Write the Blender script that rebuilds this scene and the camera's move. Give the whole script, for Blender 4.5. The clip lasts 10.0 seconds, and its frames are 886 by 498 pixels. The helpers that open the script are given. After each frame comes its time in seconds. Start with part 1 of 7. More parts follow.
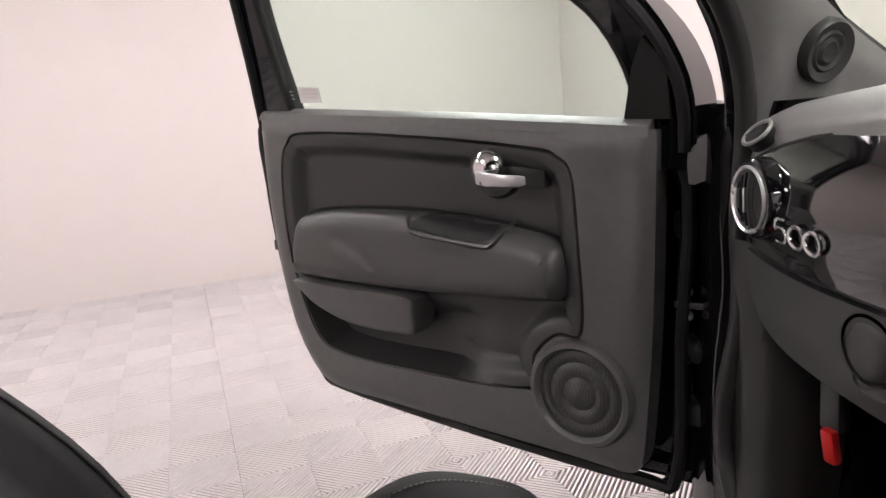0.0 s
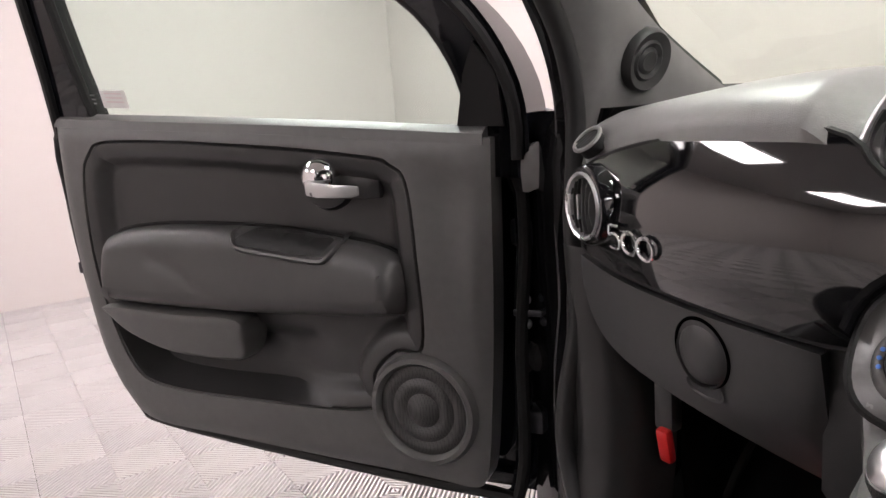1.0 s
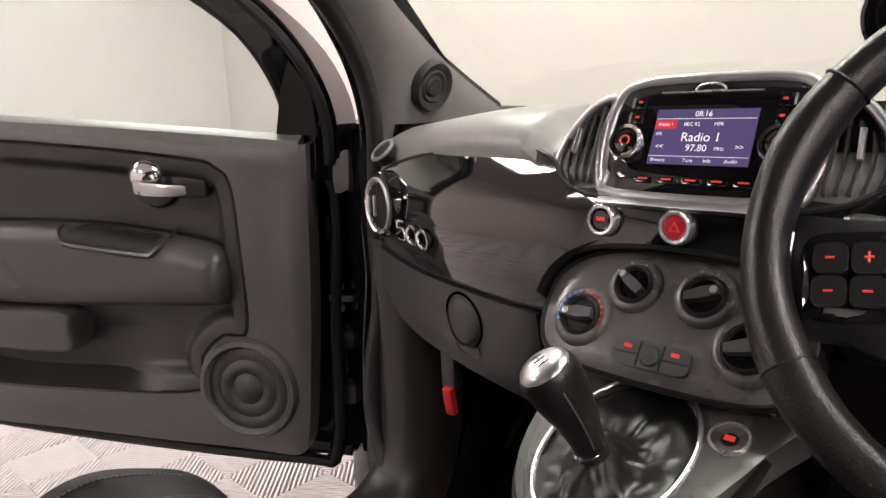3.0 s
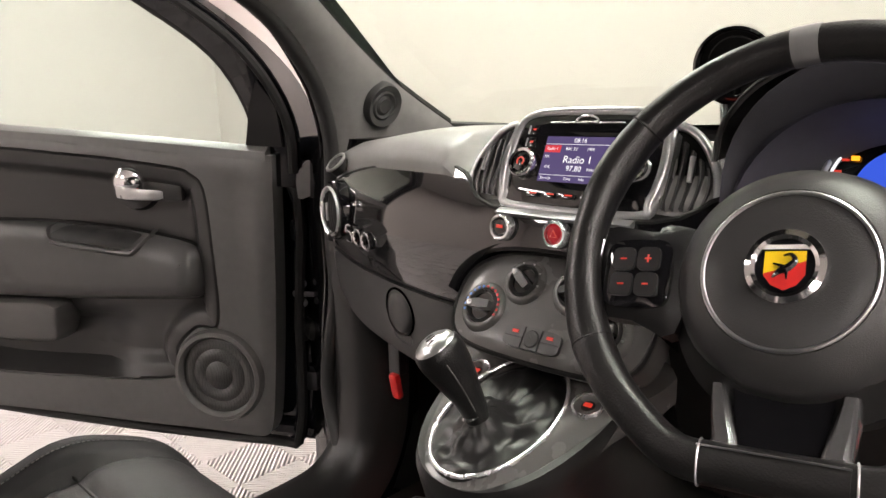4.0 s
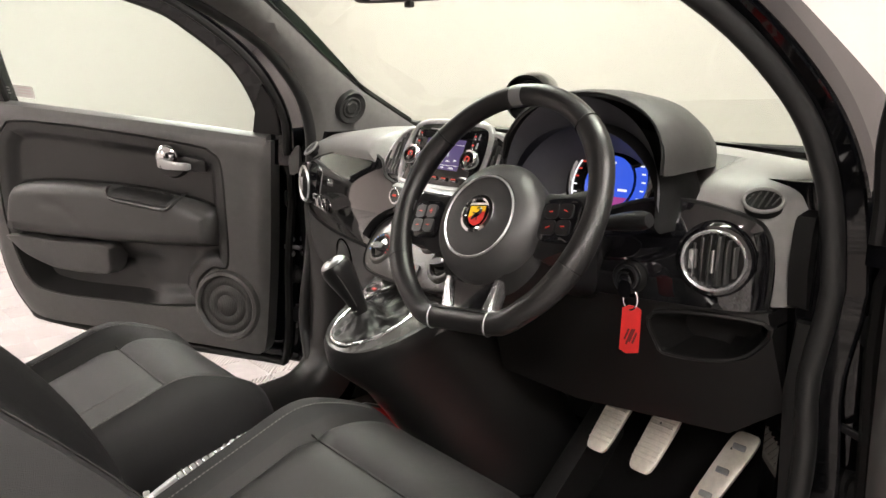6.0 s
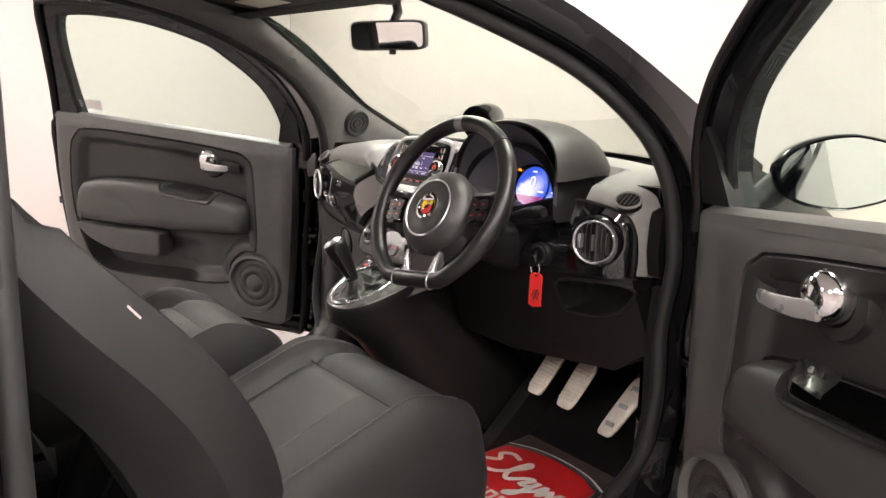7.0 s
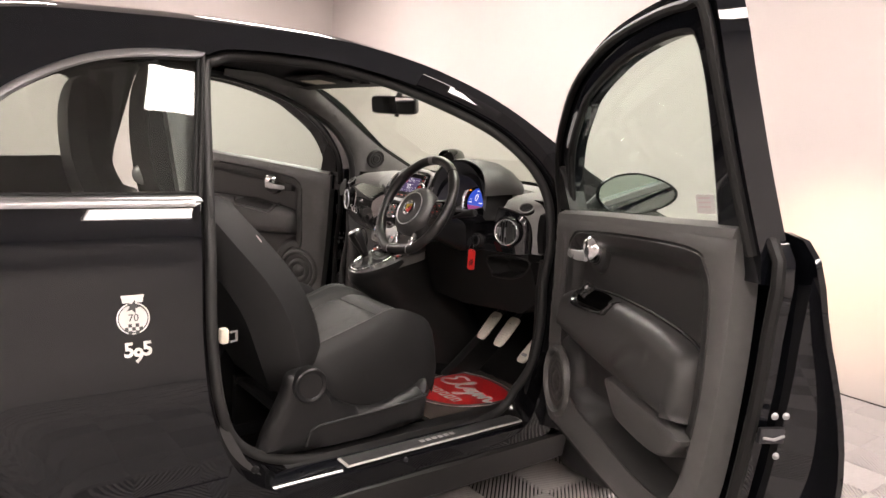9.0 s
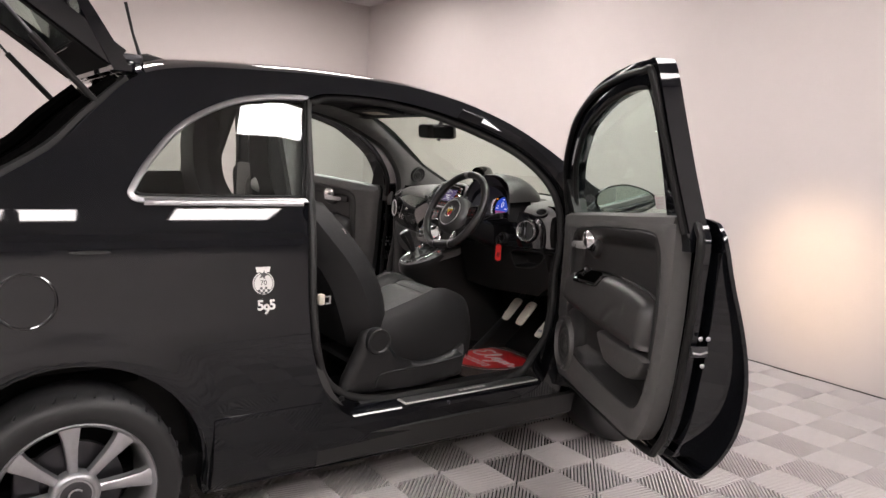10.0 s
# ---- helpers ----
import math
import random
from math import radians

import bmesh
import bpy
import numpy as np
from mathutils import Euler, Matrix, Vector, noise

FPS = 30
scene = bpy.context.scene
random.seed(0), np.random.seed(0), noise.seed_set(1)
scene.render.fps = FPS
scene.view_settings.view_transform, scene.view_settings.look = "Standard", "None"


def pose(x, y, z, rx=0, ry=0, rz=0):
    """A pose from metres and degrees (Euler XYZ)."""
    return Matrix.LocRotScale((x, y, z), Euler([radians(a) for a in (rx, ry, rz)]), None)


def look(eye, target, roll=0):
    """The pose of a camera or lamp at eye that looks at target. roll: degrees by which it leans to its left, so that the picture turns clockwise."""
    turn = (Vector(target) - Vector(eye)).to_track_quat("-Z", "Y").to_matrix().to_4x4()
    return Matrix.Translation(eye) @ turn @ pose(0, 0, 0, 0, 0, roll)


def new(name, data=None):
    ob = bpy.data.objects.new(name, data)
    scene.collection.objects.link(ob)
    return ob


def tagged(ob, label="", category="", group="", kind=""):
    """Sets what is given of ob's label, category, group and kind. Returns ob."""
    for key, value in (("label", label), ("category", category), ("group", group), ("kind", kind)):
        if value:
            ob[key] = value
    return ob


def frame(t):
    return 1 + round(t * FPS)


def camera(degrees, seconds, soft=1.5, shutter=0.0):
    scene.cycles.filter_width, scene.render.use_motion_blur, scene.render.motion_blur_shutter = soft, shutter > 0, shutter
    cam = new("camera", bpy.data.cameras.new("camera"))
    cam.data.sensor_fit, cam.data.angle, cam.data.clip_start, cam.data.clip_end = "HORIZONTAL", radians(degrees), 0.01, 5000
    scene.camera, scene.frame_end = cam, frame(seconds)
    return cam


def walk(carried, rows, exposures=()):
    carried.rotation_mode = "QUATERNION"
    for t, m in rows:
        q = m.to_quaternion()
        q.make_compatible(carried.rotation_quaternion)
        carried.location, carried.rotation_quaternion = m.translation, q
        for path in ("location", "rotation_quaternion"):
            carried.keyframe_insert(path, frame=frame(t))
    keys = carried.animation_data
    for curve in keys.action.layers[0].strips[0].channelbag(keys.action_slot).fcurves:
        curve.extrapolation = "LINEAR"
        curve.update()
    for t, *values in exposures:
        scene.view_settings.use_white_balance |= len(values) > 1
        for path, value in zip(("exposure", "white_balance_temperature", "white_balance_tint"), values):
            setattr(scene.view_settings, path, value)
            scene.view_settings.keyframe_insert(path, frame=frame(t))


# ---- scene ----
cam = camera(63.5, 10.0)
PATH = [
    (0, (1.12, -0.207, 1.153), (1.773, 1.646, 0.779), -4.8),
    (0.5, (1.152, -0.119, 1.151), (2.057, 1.623, 0.772), -4.7),
    (1, (1.155, -0.145, 1.146), (2.213, 1.509, 0.763), -4.4),
    (1.5, (1.137, -0.192, 1.16), (2.309, 1.377, 0.753), -4.5),
    (2, (1.115, -0.233, 1.161), (2.38, 1.259, 0.749), -4.2),
    (2.5, (1.095, -0.283, 1.16), (2.438, 1.141, 0.75), -3.4),
    (2.7, (1.09, -0.303, 1.162), (2.463, 1.092, 0.749), -3.0),
    (4, (1.03, -0.508, 1.197), (2.437, 0.855, 0.794), -1.5),
    (4.5, (1.024, -0.648, 1.204), (2.4, 0.746, 0.799), -0.8),
    (5, (0.973, -0.753, 1.217), (2.323, 0.662, 0.8), -0.3),
    (5.5, (0.908, -0.882, 1.227), (2.237, 0.548, 0.791), -0.2),
    (6, (0.867, -1.038, 1.242), (2.179, 0.409, 0.808), 0.7),
    (6.2, (0.843, -1.127, 1.248), (2.144, 0.326, 0.807), 0.8),
    (7.3, (0.612, -1.551, 1.304), (1.859, -0.044, 0.887), 1.7),
    (7.5, (0.583, -1.607, 1.303), (1.839, -0.106, 0.891), 2.3),
    (8, (0.492, -1.838, 1.316), (1.726, -0.312, 0.931), 2.8),
    (8.2, (0.432, -1.94, 1.323), (1.657, -0.404, 0.946), 2.9),
    (8.5, (0.311, -2.086, 1.327), (1.534, -0.544, 0.973), 3.3),
    (9, (0.154, -2.378, 1.329), (1.36, -0.814, 1.013), 3.4),
    (9.5, (-0.086, -2.644, 1.316), (1.105, -1.063, 1.028), 3.4),
    (10, (-0.317, -2.911, 1.329), (0.844, -1.304, 1.063), 3.4),
]
walk(cam, [(t, look(eye, target, roll)) for t, eye, target, roll in PATH],
     exposures=[(0.0, 0.06, 6500, 13), (1.0, 0.09, 6500, 14), (2.5, 0.18, 6700, 18), (4.0, 0.33, 6900, 11), (6.2, 0.38, 6900, 9), (7.5, 0.39, 7000, 14), (8.5, 0.22, 7150, 15), (9.2, -0.09, 7000, 14), (10.0, -0.42, 6600, 12)])

# ---------- light ----------
world = bpy.data.worlds.new("world")
scene.world = world
world.use_nodes = True
world.node_tree.nodes["Background"].inputs[0].default_value = (0.9, 0.88, 0.85, 1)
world.node_tree.nodes["Background"].inputs[1].default_value = 0.05

# ---------- helpers ----------
from mathutils.geometry import delaunay_2d_cdt


def V(*a):
    return Vector(a)


def material(name, base, rough=0.5, metal=0.0, vary=0.12, scale=30.0, bump=0.0, bump_scale=400.0, coat=0.0, emit=None, power=0.0, spec=0.5, coarse=3.0, sheen=0.0):
    """A procedural surface: grain and slow variation of the colour, uneven gloss, fine relief."""
    m = bpy.data.materials.new(name)
    m.use_nodes = True
    nt = m.node_tree
    b = nt.nodes["Principled BSDF"]
    b.inputs["Base Color"].default_value = (*base, 1)
    b.inputs["Roughness"].default_value = rough
    b.inputs["Metallic"].default_value = metal
    b.inputs["Specular IOR Level"].default_value = spec
    b.inputs["Coat Weight"].default_value = coat
    b.inputs["Coat Roughness"].default_value = 0.03
    b.inputs["Sheen Weight"].default_value = sheen
    if emit:
        b.inputs["Emission Color"].default_value = (*emit, 1)
        b.inputs["Emission Strength"].default_value = power
    tc = nt.nodes.new("ShaderNodeTexCoord")
    if vary > 0:
        n1, n2 = nt.nodes.new("ShaderNodeTexNoise"), nt.nodes.new("ShaderNodeTexNoise")
        n1.inputs["Scale"].default_value, n2.inputs["Scale"].default_value = scale, coarse
        n1.inputs["Detail"].default_value = 5
        nt.links.new(tc.outputs["Object"], n1.inputs["Vector"])
        nt.links.new(tc.outputs["Object"], n2.inputs["Vector"])
        add = nt.nodes.new("ShaderNodeMath")
        nt.links.new(n1.outputs["Fac"], add.inputs[0])
        nt.links.new(n2.outputs["Fac"], add.inputs[1])
        mr = nt.nodes.new("ShaderNodeMapRange")
        mr.inputs["From Min"].default_value, mr.inputs["From Max"].default_value = 0.6, 1.4
        mr.inputs["To Min"].default_value, mr.inputs["To Max"].default_value = 1 - vary, 1 + vary
        nt.links.new(add.outputs[0], mr.inputs["Value"])
        mul = nt.nodes.new("ShaderNodeVectorMath")
        mul.operation = "SCALE"
        mul.inputs[0].default_value = base
        nt.links.new(mr.outputs[0], mul.inputs["Scale"])
        nt.links.new(mul.outputs[0], b.inputs["Base Color"])
        rr = nt.nodes.new("ShaderNodeMapRange")
        rr.inputs["From Min"].default_value, rr.inputs["From Max"].default_value = 0.6, 1.4
        rr.inputs["To Min"].default_value, rr.inputs["To Max"].default_value = rough * (1 - vary), min(1, rough * (1 + vary))
        nt.links.new(add.outputs[0], rr.inputs["Value"])
        nt.links.new(rr.outputs[0], b.inputs["Roughness"])
    if bump > 0:
        nb = nt.nodes.new("ShaderNodeTexNoise")
        nb.inputs["Scale"].default_value = bump_scale
        nt.links.new(tc.outputs["Object"], nb.inputs["Vector"])
        bp = nt.nodes.new("ShaderNodeBump")
        bp.inputs["Strength"].default_value, bp.inputs["Distance"].default_value = bump, 0.001
        nt.links.new(nb.outputs["Fac"], bp.inputs["Height"])
        nt.links.new(bp.outputs[0], b.inputs["Normal"])
    return m


def glass_material(name, tint, gloss=1.0):
    """Thin glass: tinted see-through, with gloss that grows at a flat angle."""
    m = bpy.data.materials.new(name)
    m.use_nodes = True
    nt = m.node_tree
    nt.nodes.remove(nt.nodes["Principled BSDF"])
    lw = nt.nodes.new("ShaderNodeLayerWeight")
    lw.inputs["Blend"].default_value = 0.5
    pw = nt.nodes.new("ShaderNodeMath")
    pw.operation = "POWER"
    pw.inputs[1].default_value = 5
    ma = nt.nodes.new("ShaderNodeMath")
    ma.operation = "MULTIPLY_ADD"
    ma.inputs[1].default_value, ma.inputs[2].default_value = 0.94 * gloss, 0.045 * gloss
    tr = nt.nodes.new("ShaderNodeBsdfTransparent")
    tr.inputs[0].default_value = (*tint, 1)
    gl = nt.nodes.new("ShaderNodeBsdfGlossy")
    gl.inputs["Roughness"].default_value = 0.01
    mix = nt.nodes.new("ShaderNodeMixShader")
    nt.links.new(lw.outputs["Facing"], pw.inputs[0])
    nt.links.new(pw.outputs[0], ma.inputs[0])
    nt.links.new(ma.outputs[0], mix.inputs[0])
    nt.links.new(tr.outputs[0], mix.inputs[1])
    nt.links.new(gl.outputs[0], mix.inputs[2])
    nt.links.new(mix.outputs[0], nt.nodes["Material Output"].inputs[0])
    return m


PAINT = material("black_paint", (0.004, 0.0045, 0.006), 0.5, vary=0.08, scale=600, coat=0.95, spec=0.0)
PLASTIC = material("dark_plastic", (0.045, 0.045, 0.045), 0.36, bump=0.25, bump_scale=900, scale=60)
PILLAR = material("pillar_plastic", (0.13, 0.128, 0.124), 0.42, bump=0.3, bump_scale=700, scale=60)
SATINTRIM = material("satin_silver_trim", (0.52, 0.52, 0.53), 0.32, 0.75, vary=0.05, scale=40)
SOFT = material("dash_plastic", (0.198, 0.195, 0.190), 0.40, bump=0.3, bump_scale=700, scale=60)
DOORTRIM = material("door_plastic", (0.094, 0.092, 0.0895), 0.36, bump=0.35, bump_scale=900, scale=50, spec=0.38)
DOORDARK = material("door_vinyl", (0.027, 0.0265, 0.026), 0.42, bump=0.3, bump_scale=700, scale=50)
GLOSS = material("gloss_black", (0.006, 0.006, 0.007), 0.05, vary=0.05, coat=1.0)
FABRIC = material("black_fabric", (0.014, 0.014, 0.0145), 0.52, bump=0.6, bump_scale=1200, scale=200, spec=0.28)
FABRIC2 = material("grey_black_fabric", (0.016, 0.0155, 0.0155), 0.45, bump=0.7, bump_scale=900, scale=200, spec=0.32)
LEATHER = material("black_leather", (0.012, 0.0115, 0.0115), 0.31, bump=0.4, bump_scale=450, scale=80)
# near-black without gloss, standing in for the shade inside gaps and hollows
VOID = material("hollow_shade_black", (0.002, 0.002, 0.002), 0.9, vary=0.1, spec=0.0)
TYRE = material("tyre_rubber", (0.016, 0.016, 0.0165), 0.5, bump=0.3, scale=80, spec=0.35)
SEAL = material("grey_black_rubber", (0.020, 0.020, 0.020), 0.45, bump=0.2, scale=80, spec=0.35)
RUBBER = material("black_rubber", (0.008, 0.008, 0.008), 0.5, bump=0.2, scale=80, spec=0.25)
CARPET = material("black_carpet", (0.007, 0.007, 0.007), 0.95, bump=0.9, bump_scale=600, scale=300, spec=0.08)
CHROME = material("chrome", (0.82, 0.82, 0.83), 0.1, 1.0, vary=0.1, scale=20)
PLATE = material("brushed_plate", (0.52, 0.51, 0.49), 0.42, 0.25, vary=0.1, scale=60)
BRIGHT = material("bright_trim", (0.38, 0.38, 0.39), 0.34, 1.0, vary=0.06, scale=30)
JAMB = material("gloss_black_jamb", (0.003, 0.003, 0.0035), 0.5, vary=0.1, spec=0.0, coat=0.7)
DARKPLASTIC = material("charcoal_plastic", (0.012, 0.012, 0.012), 0.36, bump=0.25, bump_scale=900, scale=60, spec=0.4)
SILLPLASTIC = material("sill_plastic", (0.018, 0.0178, 0.0175), 0.36, bump=0.25, bump_scale=900, scale=60, spec=0.45)
KNEEPLASTIC = material("knee_plastic", (0.008, 0.0078, 0.0078), 0.5, bump=0.25, bump_scale=900, scale=60, spec=0.25)
BLACKPLASTIC = material("black_plastic", (0.009, 0.009, 0.0095), 0.36, bump=0.25, bump_scale=900, scale=60, spec=0.4)
WHEELMETAL = material("spoke_metal", (0.42, 0.42, 0.43), 0.22, 0.9, vary=0.1)
SATIN = material("satin_metal", (0.62, 0.62, 0.63), 0.3, 1.0, vary=0.1, scale=40)
ALLOY = material("grey_alloy", (0.40, 0.40, 0.41), 0.35, 0.8, vary=0.1, scale=60)
PEDAL = material("brushed_pedal", (0.74, 0.69, 0.62), 0.38, 0.25, vary=0.15, scale=90)
RED = material("red_plastic", (0.55, 0.02, 0.02), 0.4, vary=0.08)
REDPAPER = material("red_print", (0.60, 0.022, 0.026), 0.35, vary=0.06)
WHITE = material("white_print", (0.62, 0.61, 0.59), 0.5, vary=0.05)
YELLOW = material("yellow_enamel", (0.75, 0.5, 0.02), 0.3, vary=0.05)
IVORY = material("ivory_plastic", (0.62, 0.58, 0.48), 0.45, vary=0.08)
DARKMETAL = material("dark_metal", (0.06, 0.06, 0.065), 0.3, 0.8)
SILVER = material("silver_plastic", (0.5, 0.5, 0.5), 0.28, 0.6, vary=0.08)
GREYPANEL = material("grey_soft_paint", (0.102, 0.0995, 0.097), 0.27, vary=0.06, bump=0.1)
GLOWRED = material("lit_red", (0.1, 0.01, 0.01), 0.4, emit=(1, 0.07, 0.04), power=0.5, vary=0)
GLOWWHITE = material("lit_white", (0.3, 0.3, 0.3), 0.4, emit=(0.9, 0.92, 1), power=0.8, vary=0)
SCREEN = material("lit_violet", (0.02, 0.02, 0.04), 0.15, emit=(0.125, 0.09, 0.24), power=0.55, vary=0)
CLUSTER = material("lit_blue", (0.01, 0.01, 0.05), 0.15, emit=(0.035, 0.10, 0.70), power=0.9, vary=0)
CLEAR = glass_material("clear_glass", (0.865, 0.94, 0.90), 0.45)
SCREENGLASS = glass_material("windscreen_glass", (0.77, 0.875, 0.785))
TINTED = glass_material("tinted_glass", (0.92, 0.95, 0.93))
MIRROR = material("mirror_glass", (0.85, 0.87, 0.86), 0.01, 1.0, vary=0)
# for the unseen wall only: paler than the rest to bounce light inside
FILLWALL = material("fill_wall_paint", (0.60, 0.565, 0.55), 0.8, vary=0.05, scale=8)
WALLMAT = material("wall_paint", (0.482, 0.438, 0.423), 0.7, vary=0.02, scale=8, bump=0.15, bump_scale=60, coarse=0.6)
CEILMAT = material("ceiling_paint", (0.50, 0.485, 0.475), 0.8, vary=0.03, scale=6)
TILE = material("floor_tile_plastic", (0.40, 0.376, 0.372), 0.40, vary=0.07, scale=25, bump=0.2, bump_scale=200)
SUBFLOOR = material("dark_subfloor", (0.012, 0.012, 0.012), 0.8, vary=0.2, spec=0.1)
LAMPGLOW = material("lamp_diffuser", (0.9, 0.9, 0.9), 0.5, emit=(1.0, 0.95, 0.935), power=40.0, vary=0)


PULLTRIM = material("pull_plastic", (0.060, 0.058, 0.057), 0.30, bump=0.2, bump_scale=900, scale=50)
GLOSSTRIM = material("gloss_switch_plastic", (0.014, 0.014, 0.014), 0.16, vary=0.1, coat=0.4)
DOORPAD = material("padded_vinyl", (0.042, 0.041, 0.040), 0.42, bump=0.3, bump_scale=700, scale=50)
SILVERTRIM = material("silver_trim", (0.78, 0.78, 0.79), 0.27, 0.8, vary=0.05, scale=40)
PADVINYL = material("airbag_vinyl", (0.028, 0.0275, 0.0275), 0.40, bump=0.3, bump_scale=900, scale=60)


def perforated(name, base, hole, pitch):
    """Dark sheet pierced by a regular field of small round holes."""
    m = material(name, base, 0.45, bump=0.2, scale=80)
    nt = m.node_tree
    b = nt.nodes["Principled BSDF"]
    tc = nt.nodes.new("ShaderNodeTexCoord")
    vo = nt.nodes.new("ShaderNodeTexVoronoi")
    vo.inputs["Scale"].default_value, vo.inputs["Randomness"].default_value = 1 / pitch, 0.0
    nt.links.new(tc.outputs["Object"], vo.inputs["Vector"])
    st = nt.nodes.new("ShaderNodeMapRange")
    st.inputs["From Min"].default_value, st.inputs["From Max"].default_value = 0.34, 0.42
    nt.links.new(vo.outputs["Distance"], st.inputs["Value"])
    mx = nt.nodes.new("ShaderNodeMix")
    mx.data_type = "RGBA"
    mx.inputs[6].default_value, mx.inputs[7].default_value = (*hole, 1), (*base, 1)
    nt.links.new(st.outputs[0], mx.inputs[0])
    nt.links.new(mx.outputs[2], b.inputs["Base Color"])
    return m


GRILLE = perforated("perforated_grille", (0.05, 0.0485, 0.047), (0.003, 0.003, 0.003), 0.0042)
MESH = material("grille_mesh", (0.03, 0.03, 0.03), 0.6, bump=1.0, bump_scale=500, vary=0.4, scale=500)
GLOWREDFLAT = material("lit_red_bar", (0.1, 0.01, 0.01), 0.4, emit=(0.75, 0.03, 0.05), power=0.7, vary=0)
HAZARD = material("hazard_button", (0.28, 0.012, 0.018), 0.2, vary=0.1, coat=0.6, emit=(1, 0.05, 0.08), power=0.12)
# plastic lightened and blued so its colour carries the display's glow
HOODGLOW = material("hood_lining_glow_tint", (0.085, 0.085, 0.097), 0.34, bump=0.2, bump_scale=700, scale=60)
LEATHER2 = material("hood_leather", (0.032, 0.031, 0.030), 0.45, bump=0.5, bump_scale=600, scale=70)
CLUSTERPINK = material("lit_pink", (0.02, 0.01, 0.02), 0.2, emit=(0.50, 0.07, 0.38), power=0.55, vary=0)
AMBER = material("lit_amber", (0.1, 0.04, 0.01), 0.4, emit=(1, 0.35, 0.02), power=1.6, vary=0)
DARKRED = material("dark_red_ink", (0.12, 0.01, 0.01), 0.6, vary=0.1)
GLOSSLEATHER = material("gear_leather", (0.010, 0.010, 0.010), 0.33, bump=0.5, bump_scale=500, scale=80, spec=0.45)
GAITER = material("gaiter_leather", (0.009, 0.0088, 0.0088), 0.36, bump=0.15, bump_scale=700, scale=80, spec=0.45)
SILVERDARK = material("dark_ridged_ring", (0.06, 0.06, 0.06), 0.3, 0.3, vary=0.15, scale=120)
BLUEDOT = material("blue_mark", (0.05, 0.16, 0.5), 0.4, vary=0.05)
REDDOT = material("red_mark", (0.6, 0.03, 0.03), 0.4, vary=0.05)
PALEINK = material("pale_ink", (0.6, 0.5, 0.5), 0.6, vary=0.05)
STITCH = material("grey_thread", (0.13, 0.125, 0.12), 0.8, vary=0.2, scale=300)
SILVERGREY = material("grey_band", (0.22, 0.22, 0.22), 0.4, 0.4, vary=0.1)
BROWNPAPER = material("brown_paper", (0.075, 0.06, 0.053), 0.24, vary=0.15, scale=15)


def thing(name, at, label, category, group="", kind=""):
    ob = new(name)
    ob.location = at
    ob.empty_display_size = 0.05
    bpy.context.view_layer.update()
    return tagged(ob, label, category, group, kind)


def world_origin(ob):
    p = Vector((0, 0, 0))
    while ob:
        p += ob.location
        ob = ob.parent
    return p


def part(name, bm, mat, parent=None, label="", smooth=40):
    """Links a bmesh, built in world coordinates, as one mesh under parent."""
    o = world_origin(parent)
    bmesh.ops.recalc_face_normals(bm, faces=bm.faces)
    for v in bm.verts:
        v.co -= o
    me = bpy.data.meshes.new(name)
    bm.to_mesh(me)
    bm.free()
    me.materials.append(mat)
    if smooth:
        me.shade_smooth()
        me.set_sharp_from_angle(angle=radians(smooth))
    ob = new(name, me)
    ob.parent = parent
    return tagged(ob, label)


def solo(name, bm, mat, label, category, group="", kind="", smooth=40):
    return tagged(part(name, bm, mat, None, label, smooth), label, category, group, kind)


def spl(pts, n=6, closed=False):
    """A smooth line through points."""
    pts = [Vector(p) for p in pts]
    out, k = [], len(pts)
    for i in range(k if closed else k - 1):
        p0 = pts[(i - 1) % k] if closed or i > 0 else pts[0]
        p1, p2 = pts[i], pts[(i + 1) % k]
        p3 = pts[(i + 2) % k] if closed or i + 2 < k else pts[-1]
        for j in range(n):
            t = j / n
            out.append(0.5 * (2 * p1 + (p2 - p0) * t + (2 * p0 - 5 * p1 + 4 * p2 - p3) * t * t + (3 * p1 - p0 - 3 * p2 + p3) * t ** 3))
    if not closed:
        out.append(pts[-1])
    return out


def curve1(xs, ys, x):
    """Smooth interpolation without overshoot."""
    if x <= xs[0]:
        return ys[0]
    if x >= xs[-1]:
        return ys[-1]
    i = 0
    while x > xs[i + 1]:
        i += 1
    d = [(ys[k + 1] - ys[k]) / (xs[k + 1] - xs[k]) for k in range(len(xs) - 1)]

    def slope(k):
        if k == 0:
            return d[0]
        if k == len(xs) - 1:
            return d[-1]
        return 0 if d[k - 1] * d[k] <= 0 else 2 * d[k - 1] * d[k] / (d[k - 1] + d[k])
    h = xs[i + 1] - xs[i]
    t = (x - xs[i]) / h
    return ((1 + 2 * t) * (1 - t) ** 2 * ys[i] + t * (1 - t) ** 2 * h * slope(i) + t * t * (3 - 2 * t) * ys[i + 1] + t * t * (t - 1) * h * slope(i + 1))


def inside(p, poly):
    hit, j = False, len(poly) - 1
    for i in range(len(poly)):
        a, b = poly[i], poly[j]
        if (a[1] > p[1]) != (b[1] > p[1]) and p[0] < (b[0] - a[0]) * (p[1] - a[1]) / (b[1] - a[1]) + a[0]:
            hit = not hit
        j = i
    return hit


